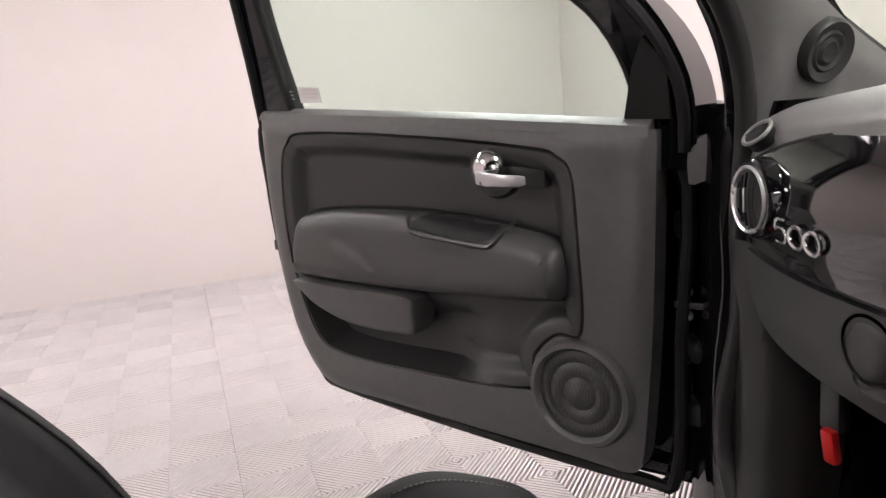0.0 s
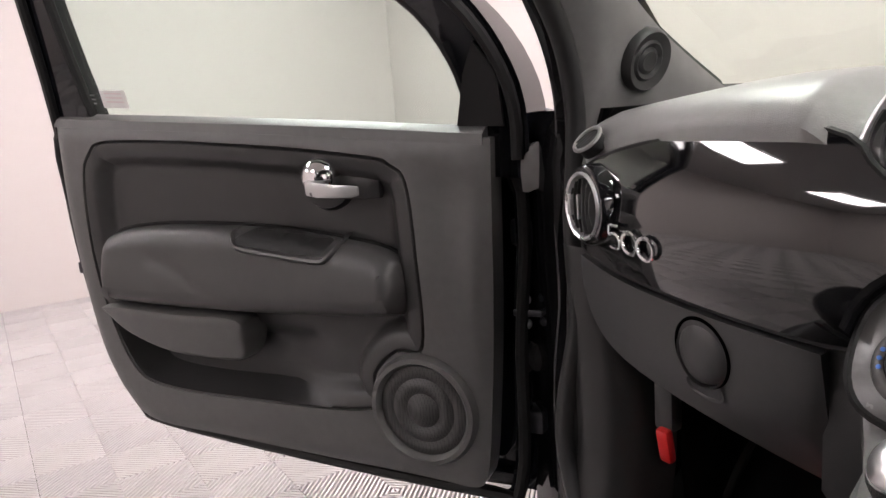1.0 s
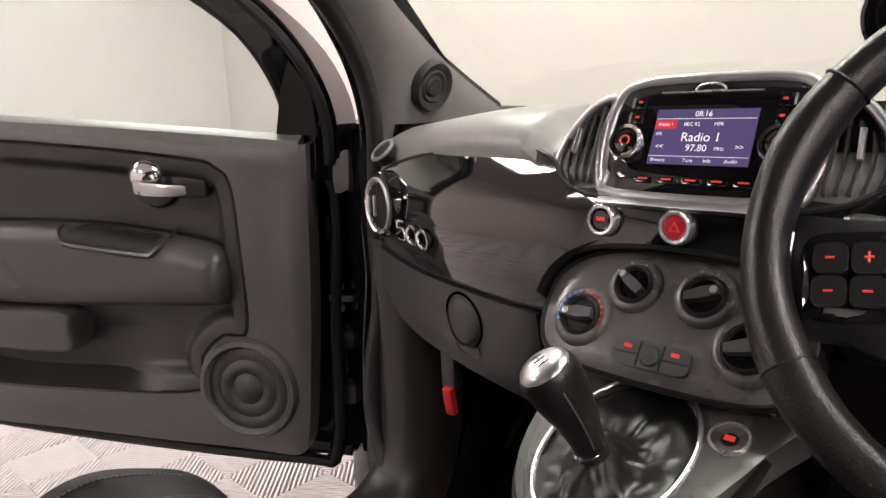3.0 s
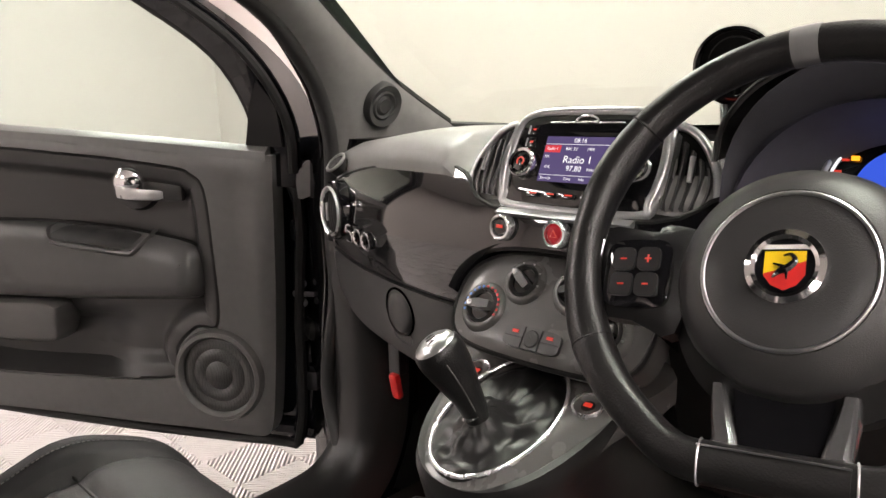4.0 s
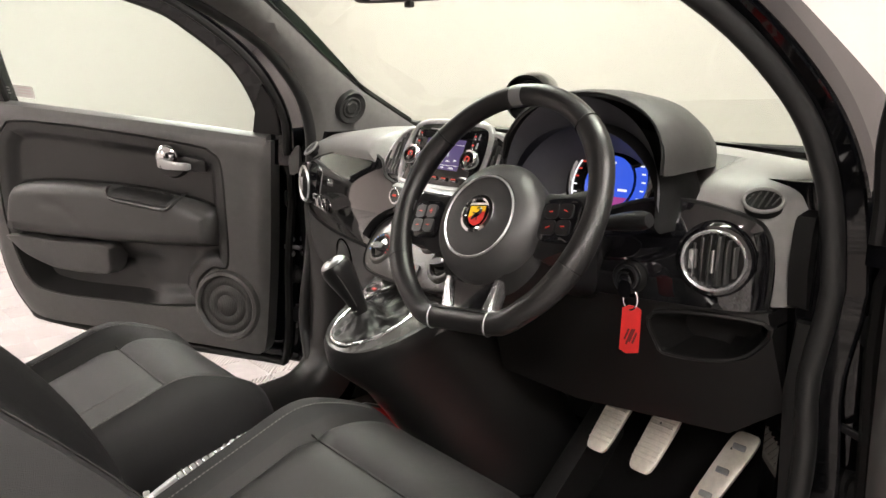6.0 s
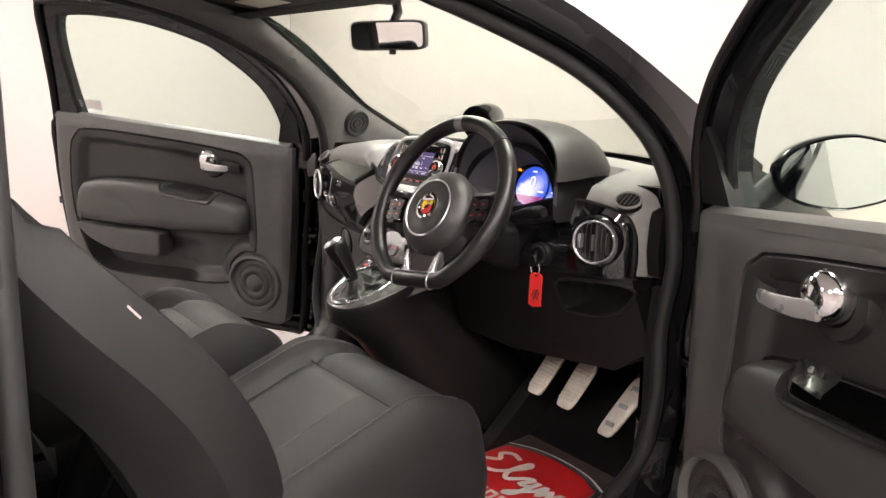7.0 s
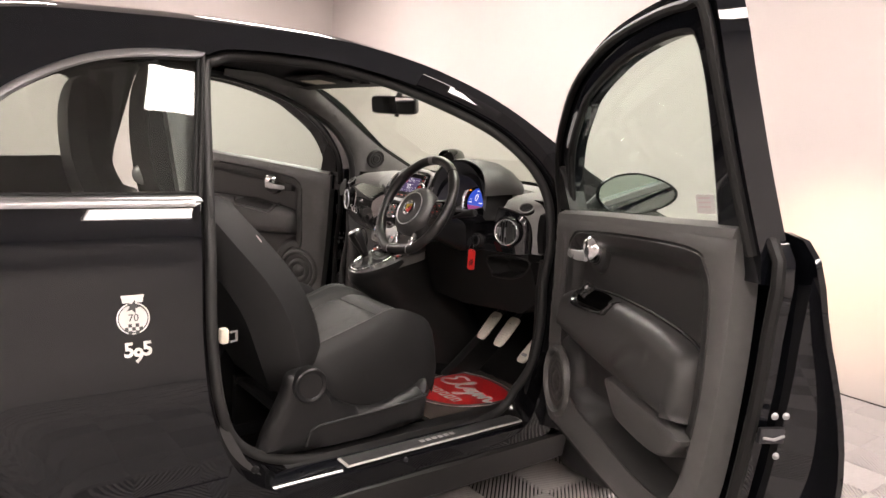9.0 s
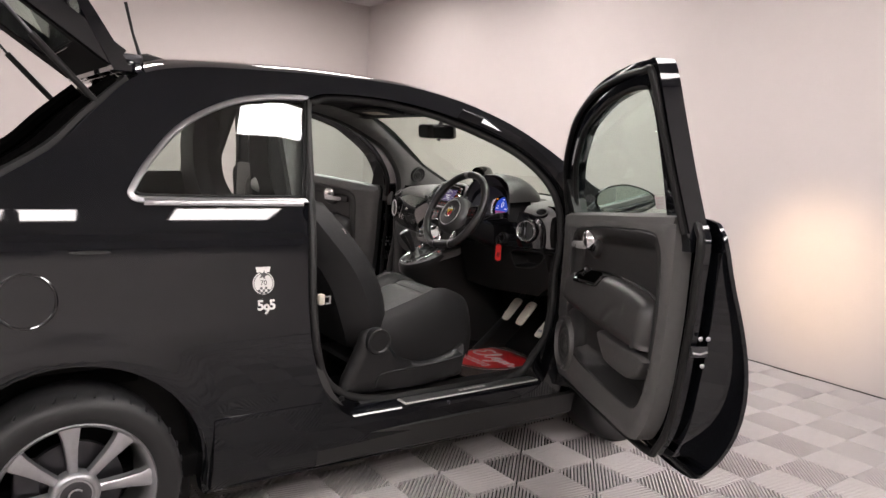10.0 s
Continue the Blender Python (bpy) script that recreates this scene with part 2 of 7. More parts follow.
def sheet(outline, fn, back=None, holes=(), step=0.04):
    """A skin over a flat outline with holes, laid into space by fn; with back it has thickness."""
    loops = [[Vector(p[:2]) for p in l] for l in (outline, *holes)]
    pts, edges = [], []
    for l in loops:
        k = len(pts)
        pts += l
        edges += [(k + i, k + (i + 1) % len(l)) for i in range(len(l))]
    lo = [min(p[i] for p in loops[0]) for i in (0, 1)]
    hi = [max(p[i] for p in loops[0]) for i in (0, 1)]
    rim = list(pts)
    nx, ny = int((hi[0] - lo[0]) / step) + 1, int((hi[1] - lo[1]) / step) + 1
    for i in range(nx):
        for j in range(ny):
            p = Vector((lo[0] + (i + 0.5 + 0.25 * (j % 2)) * step, lo[1] + (j + 0.5) * step))
            if inside(p, loops[0]) and not any(inside(p, h) for h in loops[1:]) and min((p - q).length_squared for q in rim) > (0.4 * step) ** 2:
                pts.append(p)
    vs, _, fs, *_ = delaunay_2d_cdt(pts, edges, [], 0, 1e-6)
    keep = []
    for f in fs:
        c = sum((vs[i] for i in f), Vector((0, 0))) / len(f)
        if inside(c, loops[0]) and not any(inside(c, h) for h in loops[1:]):
            keep.append(f)
    bm = bmesh.new()
    front = [bm.verts.new(fn(v)) for v in vs]
    for f in keep:
        bm.faces.new([front[i] for i in f])
    if back:
        rear = [bm.verts.new(back(v)) for v in vs]
        for f in keep:
            bm.faces.new([rear[i] for i in reversed(f)])
        count = {}
        for f in keep:
            for i in range(len(f)):
                a, b = f[i], f[(i + 1) % len(f)]
                count[(min(a, b), max(a, b))] = count.get((min(a, b), max(a, b)), 0) + 1
        for (a, b), c in count.items():
            if c == 1:
                bm.faces.new([front[a], front[b], rear[b], rear[a]])
    for v in [v for v in bm.verts if not v.link_faces]:
        bm.verts.remove(v)
    return bm


def skin(rings, closed=True, caps=True):
    """A loft through rings of equally many points."""
    bm = bmesh.new()
    rows = [[bm.verts.new(p) for p in r] for r in rings]
    k = len(rows[0])
    for a, b in zip(rows, rows[1:]):
        for i in range(k if closed else k - 1):
            j = (i + 1) % k
            bm.faces.new([a[i], a[j], b[j], b[i]])
    if caps and closed:
        bm.faces.new(rows[0])
        bm.faces.new(list(reversed(rows[-1])))
    return bm


def tube(path, r, n=10, closed=False, flat=1.0, up=None):
    """A round bar along a path; r is a number or one for each point."""
    path = [Vector(p) for p in path]
    k = len(path)
    rings = []
    prev = None
    for i, p in enumerate(path):
        if closed:
            d = path[(i + 1) % k] - path[i - 1]
        else:
            d = path[min(i + 1, k - 1)] - path[max(i - 1, 0)]
        d.normalize()
        if prev is None:
            ref = up or (Vector((0, 0, 1)) if abs(d.z) < 0.9 else Vector((1, 0, 0)))
            a = (ref - d * ref.dot(d)).normalized()
        else:
            a = (prev - d * prev.dot(d)).normalized()
        prev = a
        b = d.cross(a)
        rad = r[i] if isinstance(r, (list, tuple)) else r
        rings.append([p + (a * math.cos(2 * math.pi * j / n) * flat + b * math.sin(2 * math.pi * j / n)) * rad for j in range(n)])
    if closed:
        rings.append(rings[0])
        bm = skin(rings, True, False)
        bmesh.ops.remove_doubles(bm, verts=bm.verts, dist=1e-6)
        return bm
    return skin(rings)


def stitches(path, r=0.0009, dash=0.0042, gap=0.0026):
    """A row of short raised threads along a path."""
    path = [Vector(p) for p in path]
    run = [0.0]
    for a, b in zip(path, path[1:]):
        run.append(run[-1] + (b - a).length)

    def on(t):
        i = 0
        while i < len(run) - 2 and t > run[i + 1]:
            i += 1
        return path[i].lerp(path[i + 1], (t - run[i]) / max(1e-9, run[i + 1] - run[i]))
    bm = bmesh.new()
    t = 0.0
    while t + dash < run[-1]:
        a, b = on(t), on(t + dash)
        u, w, _ = basis(b - a)
        ring = [[bm.verts.new(q + (u * x + w * y) * r) for x, y in ((1, 0), (0, 1), (-1, 0), (0, -1))] for q in (a, b)]
        for i in range(4):
            j = (i + 1) % 4
            bm.faces.new([ring[0][i], ring[0][j], ring[1][j], ring[1][i]])
        t += dash + gap
    return bm


def basis(n, up=(0, 0, 1)):
    n = Vector(n).normalized()
    up = Vector(up)
    if abs(n.dot(up.normalized())) > 0.98:
        up = Vector((1, 0, 0))
    a = up.cross(n).normalized()
    return a, n.cross(a), n


def lathe(profile, at, n, seg=32, up=(0, 0, 1)):
    """Turns a profile of (radius, height) about the axis n through at."""
    a, b, n = basis(n, up)
    at = Vector(at)
    bm = bmesh.new()
    rows = []
    for r, h in profile:
        if r < 1e-6:
            rows.append([bm.verts.new(at + n * h)])
        else:
            rows.append([bm.verts.new(at + n * h + (a * math.cos(2 * math.pi * i / seg) + b * math.sin(2 * math.pi * i / seg)) * r) for i in range(seg)])
    for p, q in zip(rows, rows[1:]):
        for i in range(seg):
            j = (i + 1) % seg
            if len(p) == 1 and len(q) == 1:
                continue
            if len(p) == 1:
                bm.faces.new([p[0], q[j], q[i]])
            elif len(q) == 1:
                bm.faces.new([p[i], p[j], q[0]])
            else:
                bm.faces.new([p[i], p[j], q[j], q[i]])
    return bm


def block(size, at, bevel=0.004, rot=None, seg=2):
    bm = bmesh.new()
    bmesh.ops.create_cube(bm, size=1.0)
    for v in bm.verts:
        v.co = Vector((v.co.x * size[0], v.co.y * size[1], v.co.z * size[2]))
    if bevel:
        bmesh.ops.bevel(bm, geom=list(bm.edges), offset=min(bevel, 0.45 * min(size)), segments=seg, profile=0.5, affect="EDGES")
    m = Matrix.Translation(at) @ (rot.to_4x4() if rot else Matrix.Identity(4))
    bmesh.ops.transform(bm, matrix=m, verts=bm.verts)
    return bm


def join(*bms):
    out = bmesh.new()
    for b in bms:
        me = bpy.data.meshes.new("tmp")
        b.to_mesh(me)
        out.from_mesh(me)
        bpy.data.meshes.remove(me)
        b.free()
    return out


def lettering(text, at, right, up, height, depth=0.001, fat=0.0):
    """Flat raised lettering in the built-in font, centred at a place."""
    cu = bpy.data.curves.new("t", "FONT")
    cu.body, cu.size, cu.align_x, cu.align_y, cu.extrude, cu.resolution_u, cu.offset = text, height, "CENTER", "CENTER", depth, 3, fat
    ob = bpy.data.objects.new("t", cu)
    scene.collection.objects.link(ob)
    bpy.context.view_layer.update()
    me = bpy.data.meshes.new_from_object(ob)
    bm = bmesh.new()
    bm.from_mesh(me)
    bpy.data.objects.remove(ob)
    bpy.data.curves.remove(cu)
    bpy.data.meshes.remove(me)
    r, u = Vector(right).normalized(), Vector(up).normalized()
    n = r.cross(u)
    for v in bm.verts:
        v.co = Vector(at) + r * v.co.x + u * v.co.y + n * v.co.z
    return bm


def ring2(cx, cy, rx, ry=None, n=32, power=2.0):
    ry = ry or rx
    out = []
    for i in range(n):
        c, s = math.cos(2 * math.pi * i / n), math.sin(2 * math.pi * i / n)
        out.append((cx + rx * math.copysign(abs(c) ** (2 / power), c), cy + ry * math.copysign(abs(s) ** (2 / power), s)))
    return out


def arc(cx, cy, r, a0, a1, n):
    return [(cx + r * math.cos(radians(a0 + (a1 - a0) * i / n)), cy + r * math.sin(radians(a0 + (a1 - a0) * i / n))) for i in range(n + 1)]


def inset(line, d):
    """A closed outline drawn inwards by d."""
    k = len(line)
    area = sum(line[i - 1][0] * line[i][1] - line[i][0] * line[i - 1][1] for i in range(k))
    sg = 1 if area > 0 else -1
    out = []
    for i in range(k):
        a, b, c = Vector(line[i - 1][:2]), Vector(line[i][:2]), Vector(line[(i + 1) % k][:2])
        n = Vector((0, 0))
        for e in (b - a, c - b):
            if e.length > 1e-6:
                n += Vector((-e.y, e.x)).normalized()
        n = n.normalized() if n.length > 1e-6 else n
        out.append(b + n * (sg * d))
    return out


def pad(line, prof, lay, cap=0.02):
    """A cushion or hollow over a closed outline: prof holds (inset, height) steps, lay puts (point, height) into space."""
    rings = [[lay(p, h) for p in inset(line, d)] for d, h in prof]
    d, h = prof[-1]
    bm = join(skin(rings, True, False), sheet(inset(line, d), lambda p: lay(p, h), None, (), cap))
    bmesh.ops.remove_doubles(bm, verts=bm.verts, dist=2e-4)
    return bm


def edge_distance(p, poly):
    """Distance from p to the nearest side of a closed outline."""
    best = 9.0
    j = len(poly) - 1
    for i in range(len(poly)):
        ax, ay, bx, by = poly[j][0], poly[j][1], poly[i][0], poly[i][1]
        dx, dy = bx - ax, by - ay
        L = dx * dx + dy * dy
        t = 0 if L == 0 else max(0, min(1, ((p[0] - ax) * dx + (p[1] - ay) * dy) / L))
        best = min(best, math.hypot(ax + t * dx - p[0], ay + t * dy - p[1]))
        j = i
    return best


def ease(t):
    t = min(1.0, max(0.0, t))
    return t * t * (3 - 2 * t)


def oval(n=24, p=2.0):
    out = []
    for i in range(n):
        c, s = math.cos(2 * math.pi * i / n), math.sin(2 * math.pi * i / n)
        out.append((math.copysign(abs(c) ** (2 / p), c), math.copysign(abs(s) ** (2 / p), s)))
    return out

# ---------- room ----------
ROOM_X0, ROOM_X1, ROOM_Y0, ROOM_Y1, ROOM_H = -4.6, 4.4, -6.2, 5.55, 3.15


def wall(name, a, b, label, mat=None):
    """A wall between two plan points, 12 cm thick on its outer side."""
    a, b = Vector((*a, 0)), Vector((*b, 0))
    d = (b - a).normalized()
    o = Vector((d.y, -d.x, 0)) * 0.12
    up = Vector((0, 0, ROOM_H))
    bm = skin([[a, b, b + o, a + o], [p + up for p in (a, b, b + o, a + o)]])
    return solo(name, bm, mat or WALLMAT, label, "wall", kind="structure", smooth=0)


wall("wall_front", (ROOM_X1, ROOM_Y0), (ROOM_X1, ROOM_Y1), "plain white painted studio wall ahead of the car")
wall("wall_left", (ROOM_X1, ROOM_Y1), (ROOM_X0, ROOM_Y1), "plain white painted studio wall beside the car")
wall("wall_back", (ROOM_X0, ROOM_Y1), (ROOM_X0, ROOM_Y0), "plain white painted studio wall behind the car")
wall("wall_right", (ROOM_X0, ROOM_Y0), (ROOM_X1, ROOM_Y0), "unseen plain wall opposite the open door, lightened as fill", FILLWALL)
solo("ceiling", block((9.3, 12.1, 0.1), (-0.1, -0.325, ROOM_H + 0.05), 0), CEILMAT, "plain pale ceiling with light panels", "ceiling", kind="structure", smooth=0)
floor = solo("floor", block((9.3, 12.1, 0.1), (-0.1, -0.325, -0.066), 0), SUBFLOOR, "dark floor slab under ribbed grey tiles", "floor", kind="structure", smooth=0)


def light_panel(x, y, sx=0.6, sy=1.2):
    t = thing("ceiling_light", (x, y, ROOM_H), "white rectangular ceiling light panel, one of a set with added fill panels", "ceiling light", "ceiling light panels")
    part("frame", sheet([(x - sx / 2 - 0.02, y - sy / 2 - 0.02), (x + sx / 2 + 0.02, y - sy / 2 - 0.02), (x + sx / 2 + 0.02, y + sy / 2 + 0.02), (x - sx / 2 - 0.02, y + sy / 2 + 0.02)],
         lambda p: V(p[0], p[1], ROOM_H - 0.03), lambda p: V(p[0], p[1], ROOM_H),
         [[(x - sx / 2, y - sy / 2), (x + sx / 2, y - sy / 2), (x + sx / 2, y + sy / 2), (x - sx / 2, y + sy / 2)]], 0.5), WHITE, t, smooth=0)
    part("diffuser", block((sx, sy, 0.02), (x, y, ROOM_H - 0.015), 0), LAMPGLOW, t, "glowing white diffuser", smooth=0)
    return t


# panels such as (2.5, -0.7) and (-2.8, -1.9) are unseen, added to brighten
for lx, ly in ((1.72, -4.7), (-0.45, -4.7), (-0.9, -2.9), (-2.8, -1.9), (1.72, -2.45), (-2.6, 0.8), (2.9, 1.7), (2.5, -0.7), (0.4, 3.4), (-2.6, 3.9), (2.9, 3.8)):
    light_panel(lx, ly, 1.2, 0.6)

# ---------- car body ----------
SZ = [0.0, 0.25, 0.45, 0.65, 0.863, 0.98, 1.12, 1.52, 1.62]
SY = [0.60, 0.655, 0.69, 0.70, 0.668, 0.649, 0.612, 0.467, 0.418]


def half(x, z):
    """Half width of the body at a length and height."""
    y = curve1(SZ, SY, z)
    if x < 0.75:
        y -= 0.038 * ((0.75 - x) / 0.6) ** 1.5 * ease((z - 1.12) / 0.25)
    if x < 0.85:
        y -= 0.014 * ((0.85 - max(-0.1, x)) / 0.6) ** 2
    y += ease((x - 0.8) / 1.1) * curve1([0.3, 0.8, 1.0, 1.2, 1.55], [0.02, 0.04, 0.085, 0.105, 0.055], z)
    if x > 2.1:
        y -= 0.10 * ((x - 2.1) / 0.9) ** 2
    y -= 0.003 * ease((z - 0.972) / 0.022) * ease((2.1 - x) / 0.2)
    arch = math.hypot(x, z - 0.27)
    return y + 0.015 * math.exp(-((arch - 0.40) / 0.06) ** 2) - 0.006 * math.exp(-((z - 0.44) / 0.012) ** 2) * ease((x - 0.36) / 0.03)


RAIL = [(-0.152, 1.19), (-0.004, 1.287), (0.102, 1.396), (0.231, 1.515), (0.40, 1.562), (0.622, 1.578), (0.90, 1.588), (1.20, 1.584), (1.462, 1.546), (1.73, 1.455), (2.0, 1.292), (2.20, 1.15)]
APERTURE = [(0.815, 1.44), (0.85, 1.487), (0.938, 1.510), (1.185, 1.507), (1.436, 1.459), (1.69, 1.364), (1.83, 1.263), (1.897, 1.165), (1.918, 1.05), (1.91, 0.85), (1.90, 0.65), (1.882, 0.47), (1.83, 0.375), (1.70, 0.342),
            (1.45, 0.342), (1.25, 0.347), (1.093, 0.355), (0.965, 0.387), (0.862, 0.46), (0.799, 0.575), (0.775, 0.739), (0.785, 1.05)]
QUARTER = [(0.222, 1.1345), (0.196, 1.137), (0.183, 1.148), (0.189, 1.168), (0.245, 1.25), (0.36, 1.37), (0.511, 1.451), (0.652, 1.484), (0.80, 1.494), (0.752, 1.137), (0.45, 1.133)]
SCREEN_EDGE = [(1.52, 1.51), (1.59, 1.488), (1.785, 1.386), (1.92, 1.306), (2.04, 1.24), (2.17, 1.178), (2.26, 1.135)]
aperture = spl(APERTURE, 5, True)
opening = [Vector((1.36 + (p[0] - 1.36) * (1.065 if p[0] < 1.36 else 1.03), p[1] - 0.05 * ease((0.62 - p[1]) / 0.25) + 0.012 * ease((p[1] - 1.2) / 0.2))) for p in aperture]
quarter_arc = spl(QUARTER[:9], 5)
QA = len(quarter_arc)
quarter = quarter_arc + spl([QUARTER[8], QUARTER[9]], 4)[1:] + spl([QUARTER[9], QUARTER[10], QUARTER[0]], 4)[1:-1]
side_outline = ([(0.392, 0.16), (1.2, 0.15), (1.985, 0.16)] + arc(2.36, 0.27, 0.375, 197, -17, 22) + [(2.95, 0.2), (3.02, 0.5), (2.98, 0.8), (2.75, 0.97), (2.45, 1.08)]
                + [tuple(p) for p in spl(RAIL[::-1], 5)] + [(-0.30, 1.09), (-0.40, 0.92), (-0.46, 0.68), (-0.45, 0.35), (-0.40, 0.22)] + arc(0.0, 0.27, 0.385, 187, -8, 26))

car = thing("car", (1.2, 0, 0), "glossy black three-door hatchback with both doors and tailgate open", "car")


def on_side(s, x, z, out=0.0):
    return V(x, s * (half(x, z) + out), z)


def flat_side(s, x, z, out=0.0):
    """The side glass, set a little inside the body side."""
    y = curve1([0.98, 1.12, 1.52, 1.62], [0.64, 0.592, 0.45, 0.40], z) - 0.05 * (max(0, 0.75 - x) / 0.6) ** 1.5 * min(1, max(0, (z - 0.8) / 0.3))
    return V(x, s * (y + 0.014 + out), z)


for s in (-1, 1):
    side = part("side_panel", sheet(side_outline, lambda p: on_side(s, p[0], p[1]), lambda p: on_side(s, p[0], p[1], -0.055), [opening, quarter], 0.026), PAINT, car, "glossy black painted body side")
    wide = 0.008 if s < 0 else -0.02
    seal = [on_side(s, p[0] + 0.3 * wide * ease((p[0] - 1.5) / 0.3), p[1], -0.05 - 0.055 * ease((0.6 - p[1]) / 0.2) + wide * ease((p[1] - 0.6) / 0.2) * ease((p[0] - 1.5) / 0.3)) for p in aperture]
    part("door_seal", tube(seal, 0.016, 10, True), SEAL, side, "black rubber door seal")
    edge = [on_side(s, p[0], p[1], -0.004) for p in opening]
    midl = [a.lerp(b, 0.45) + V(0, -s * 0.02, 0) for a, b in zip(edge, seal)]
    jamb = skin([edge + edge[:1], midl + midl[:1], seal + seal[:1]], False)
    part("door_jamb", jamb, JAMB, side, "black painted door jamb")
    # strip added over the outer pillar face, blacking out its bright wall reflection
    outer_strip = [p for p in spl(opening, 2) if p[0] > 1.42 and p[1] > 1.1]
    part("pillar_dark_strip", skin([[on_side(s, p[0] + d, p[1] + d * 1.1, o) for p in outer_strip] for d, o in ((0.002, -0.004), (0.004, 0.004), (0.034, 0.005), (0.038, -0.004))], False), JAMB, side, "black strip added to darken the reflecting outer pillar face")
    part("quarter_glass", sheet(quarter, lambda p: flat_side(s, p[0], p[1], -0.010), lambda p: flat_side(s, p[0], p[1], -0.014), (), 0.06), TINTED, side, "dark tinted side window").visible_shadow = False
    part("window_trim", skin([[on_side(s, p[0], p[1], o) for p in inset(quarter, d)[QA + 3:] + inset(quarter, d)[:QA]] for d, o in ((-0.012, -0.004), (-0.011, 0.004), (-0.008, 0.007), (0.004, 0.008), (0.009, 0.004), (0.010, -0.011))], False), BRIGHT, side, "satin silver window surround")
    part("front_trim", tube([on_side(s, p[0], p[1], 0.0) for p in quarter[QA - 1:QA + 4]], 0.006, 8), RUBBER, side)
    part("lower_trim", skin([[on_side(s, x, z, o) for z, o in ((1.138, 0.006), (1.136, 0.011), (1.126, 0.014), (1.117, 0.010), (1.116, 0.0))] for x in (0.215, 0.25, 0.35, 0.45, 0.55, 0.65, 0.735)]), BRIGHT, side, "bright silver lower window trim")
    part("trim_groove", tube([on_side(s, 0.5 + (p[0] - 0.5) * 0.965, 1.31 + (p[1] - 1.31) * 0.93, -0.008) for p in quarter], 0.005, 8, True), RUBBER, side)
    # sill with its tread plate and lower skirt
    part("sill", skin([[V(x, s * y, z) for y, z in ((0.57, 0.30), (0.585, 0.352), (0.655 + 0.02 * ease((x - 1) / 0.8), 0.349), (0.672 + 0.02 * ease((x - 1) / 0.8), 0.335), (0.672, 0.24), (0.62, 0.17), (0.57, 0.17))] for x in (0.80, 1.0, 1.3, 1.6, 1.9, 2.0)]), PAINT, side, "glossy black door sill")
    part("skirt", skin([[on_side(s, x, z, o) for z, o in ((0.425, -0.004), (0.42, 0.004), (0.33, 0.010), (0.25, 0.018), (0.17, 0.012), (0.13, -0.03), (0.13, -0.08), (0.425, -0.02))] for x in (0.415, 0.55, 0.7, 0.80)]), PAINT, side, "glossy black side skirt")
    part("lower_skirt", skin([[on_side(s, x, z, o) for z, o in ((0.275, 0.0), (0.265, 0.012), (0.17, 0.014), (0.13, -0.03), (0.13, -0.08), (0.2, -0.06))] for x in (0.80, 1.0, 1.4, 1.8, 1.98, 2.09)]), SILLPLASTIC, side, "satin black plastic lower skirt")
    part("tread_plate", block((0.70, 0.062, 0.006), (1.51, s * 0.648, 0.354), 0.002), PLATE, side, "brushed metal tread plate")
    part("plate_insert", block((0.682, 0.052, 0.003), (1.51, s * 0.648, 0.3575), 0.001), PLASTIC, side)
    for k in range(6):
        part("plate_mark", block((0.017, 0.016, 0.001), (1.45 + 0.024 * k, s * 0.648, 0.3595), 0.0), PLATE, side)
    part("sill_stud", lathe([(0.0, 0.012), (0.008, 0.01), (0.011, 0.0)], V(0.868, s * 0.70, 0.43), (0, s, 0.1), 16), RUBBER, side)
    part("sill_stud", lathe([(0.0, 0.008), (0.006, 0.006), (0.008, 0.0)], V(1.36, s * 0.69, 0.335), (0, s, 0.6), 12), DARKMETAL, side)
    # pillar trims inside
    pil = [(p[0], p[1]) for p in spl(APERTURE[3:9], 4)] + [(1.925, 1.07), (2.26, 1.07)] + [(p[0], p[1]) for p in spl(SCREEN_EDGE[::-1], 4)] + [(1.35, 1.53), (1.185, 1.53)]
    part("pillar_trim", sheet(pil, lambda p: on_side(s, p[0], p[1], -0.062 + 0.9 * wide - 0.018 * ease((edge_distance(p, pil)) / 0.03)), lambda p: on_side(s, p[0], p[1], -0.05 + 0.9 * wide), (), 0.025), PILLAR, car, "dark grey windscreen pillar trim")
    depth = -0.08 + 0.9 * wide
    n = (on_side(s, 2.01, 1.2, depth) - on_side(s, 1.99, 1.2, depth)).cross(on_side(s, 2.0, 1.22, depth) - on_side(s, 2.0, 1.18, depth)).normalized()
    n = n if n.y * s < 0 else -n
    tw = on_side(s, 2.0, 1.195, depth) + n * 0.004
    part("tweeter", lathe([(0.047, -0.01), (0.046, 0.006), (0.042, 0.011), (0.036, 0.009), (0.030, 0.006), (0.026, 0.009), (0.020, 0.005), (0.014, 0.009), (0.008, 0.007), (0.0, 0.009)], tw, n, 36), SEAL, car, "round dark tweeter grille")
    kick = [(1.885, 0.34), (1.90, 0.65), (1.91, 0.92), (2.2, 0.92), (2.25, 0.5), (2.2, 0.3), (2.02, 0.29)]
    part("kick_panel", sheet(kick, lambda p: on_side(s, p[0], p[1], -0.075 - 0.05 * ease((p[0] - 1.9) / 0.2)), lambda p: on_side(s, p[0], p[1], -0.05), (), 0.05), DARKPLASTIC, car, "dark grey kick panel")
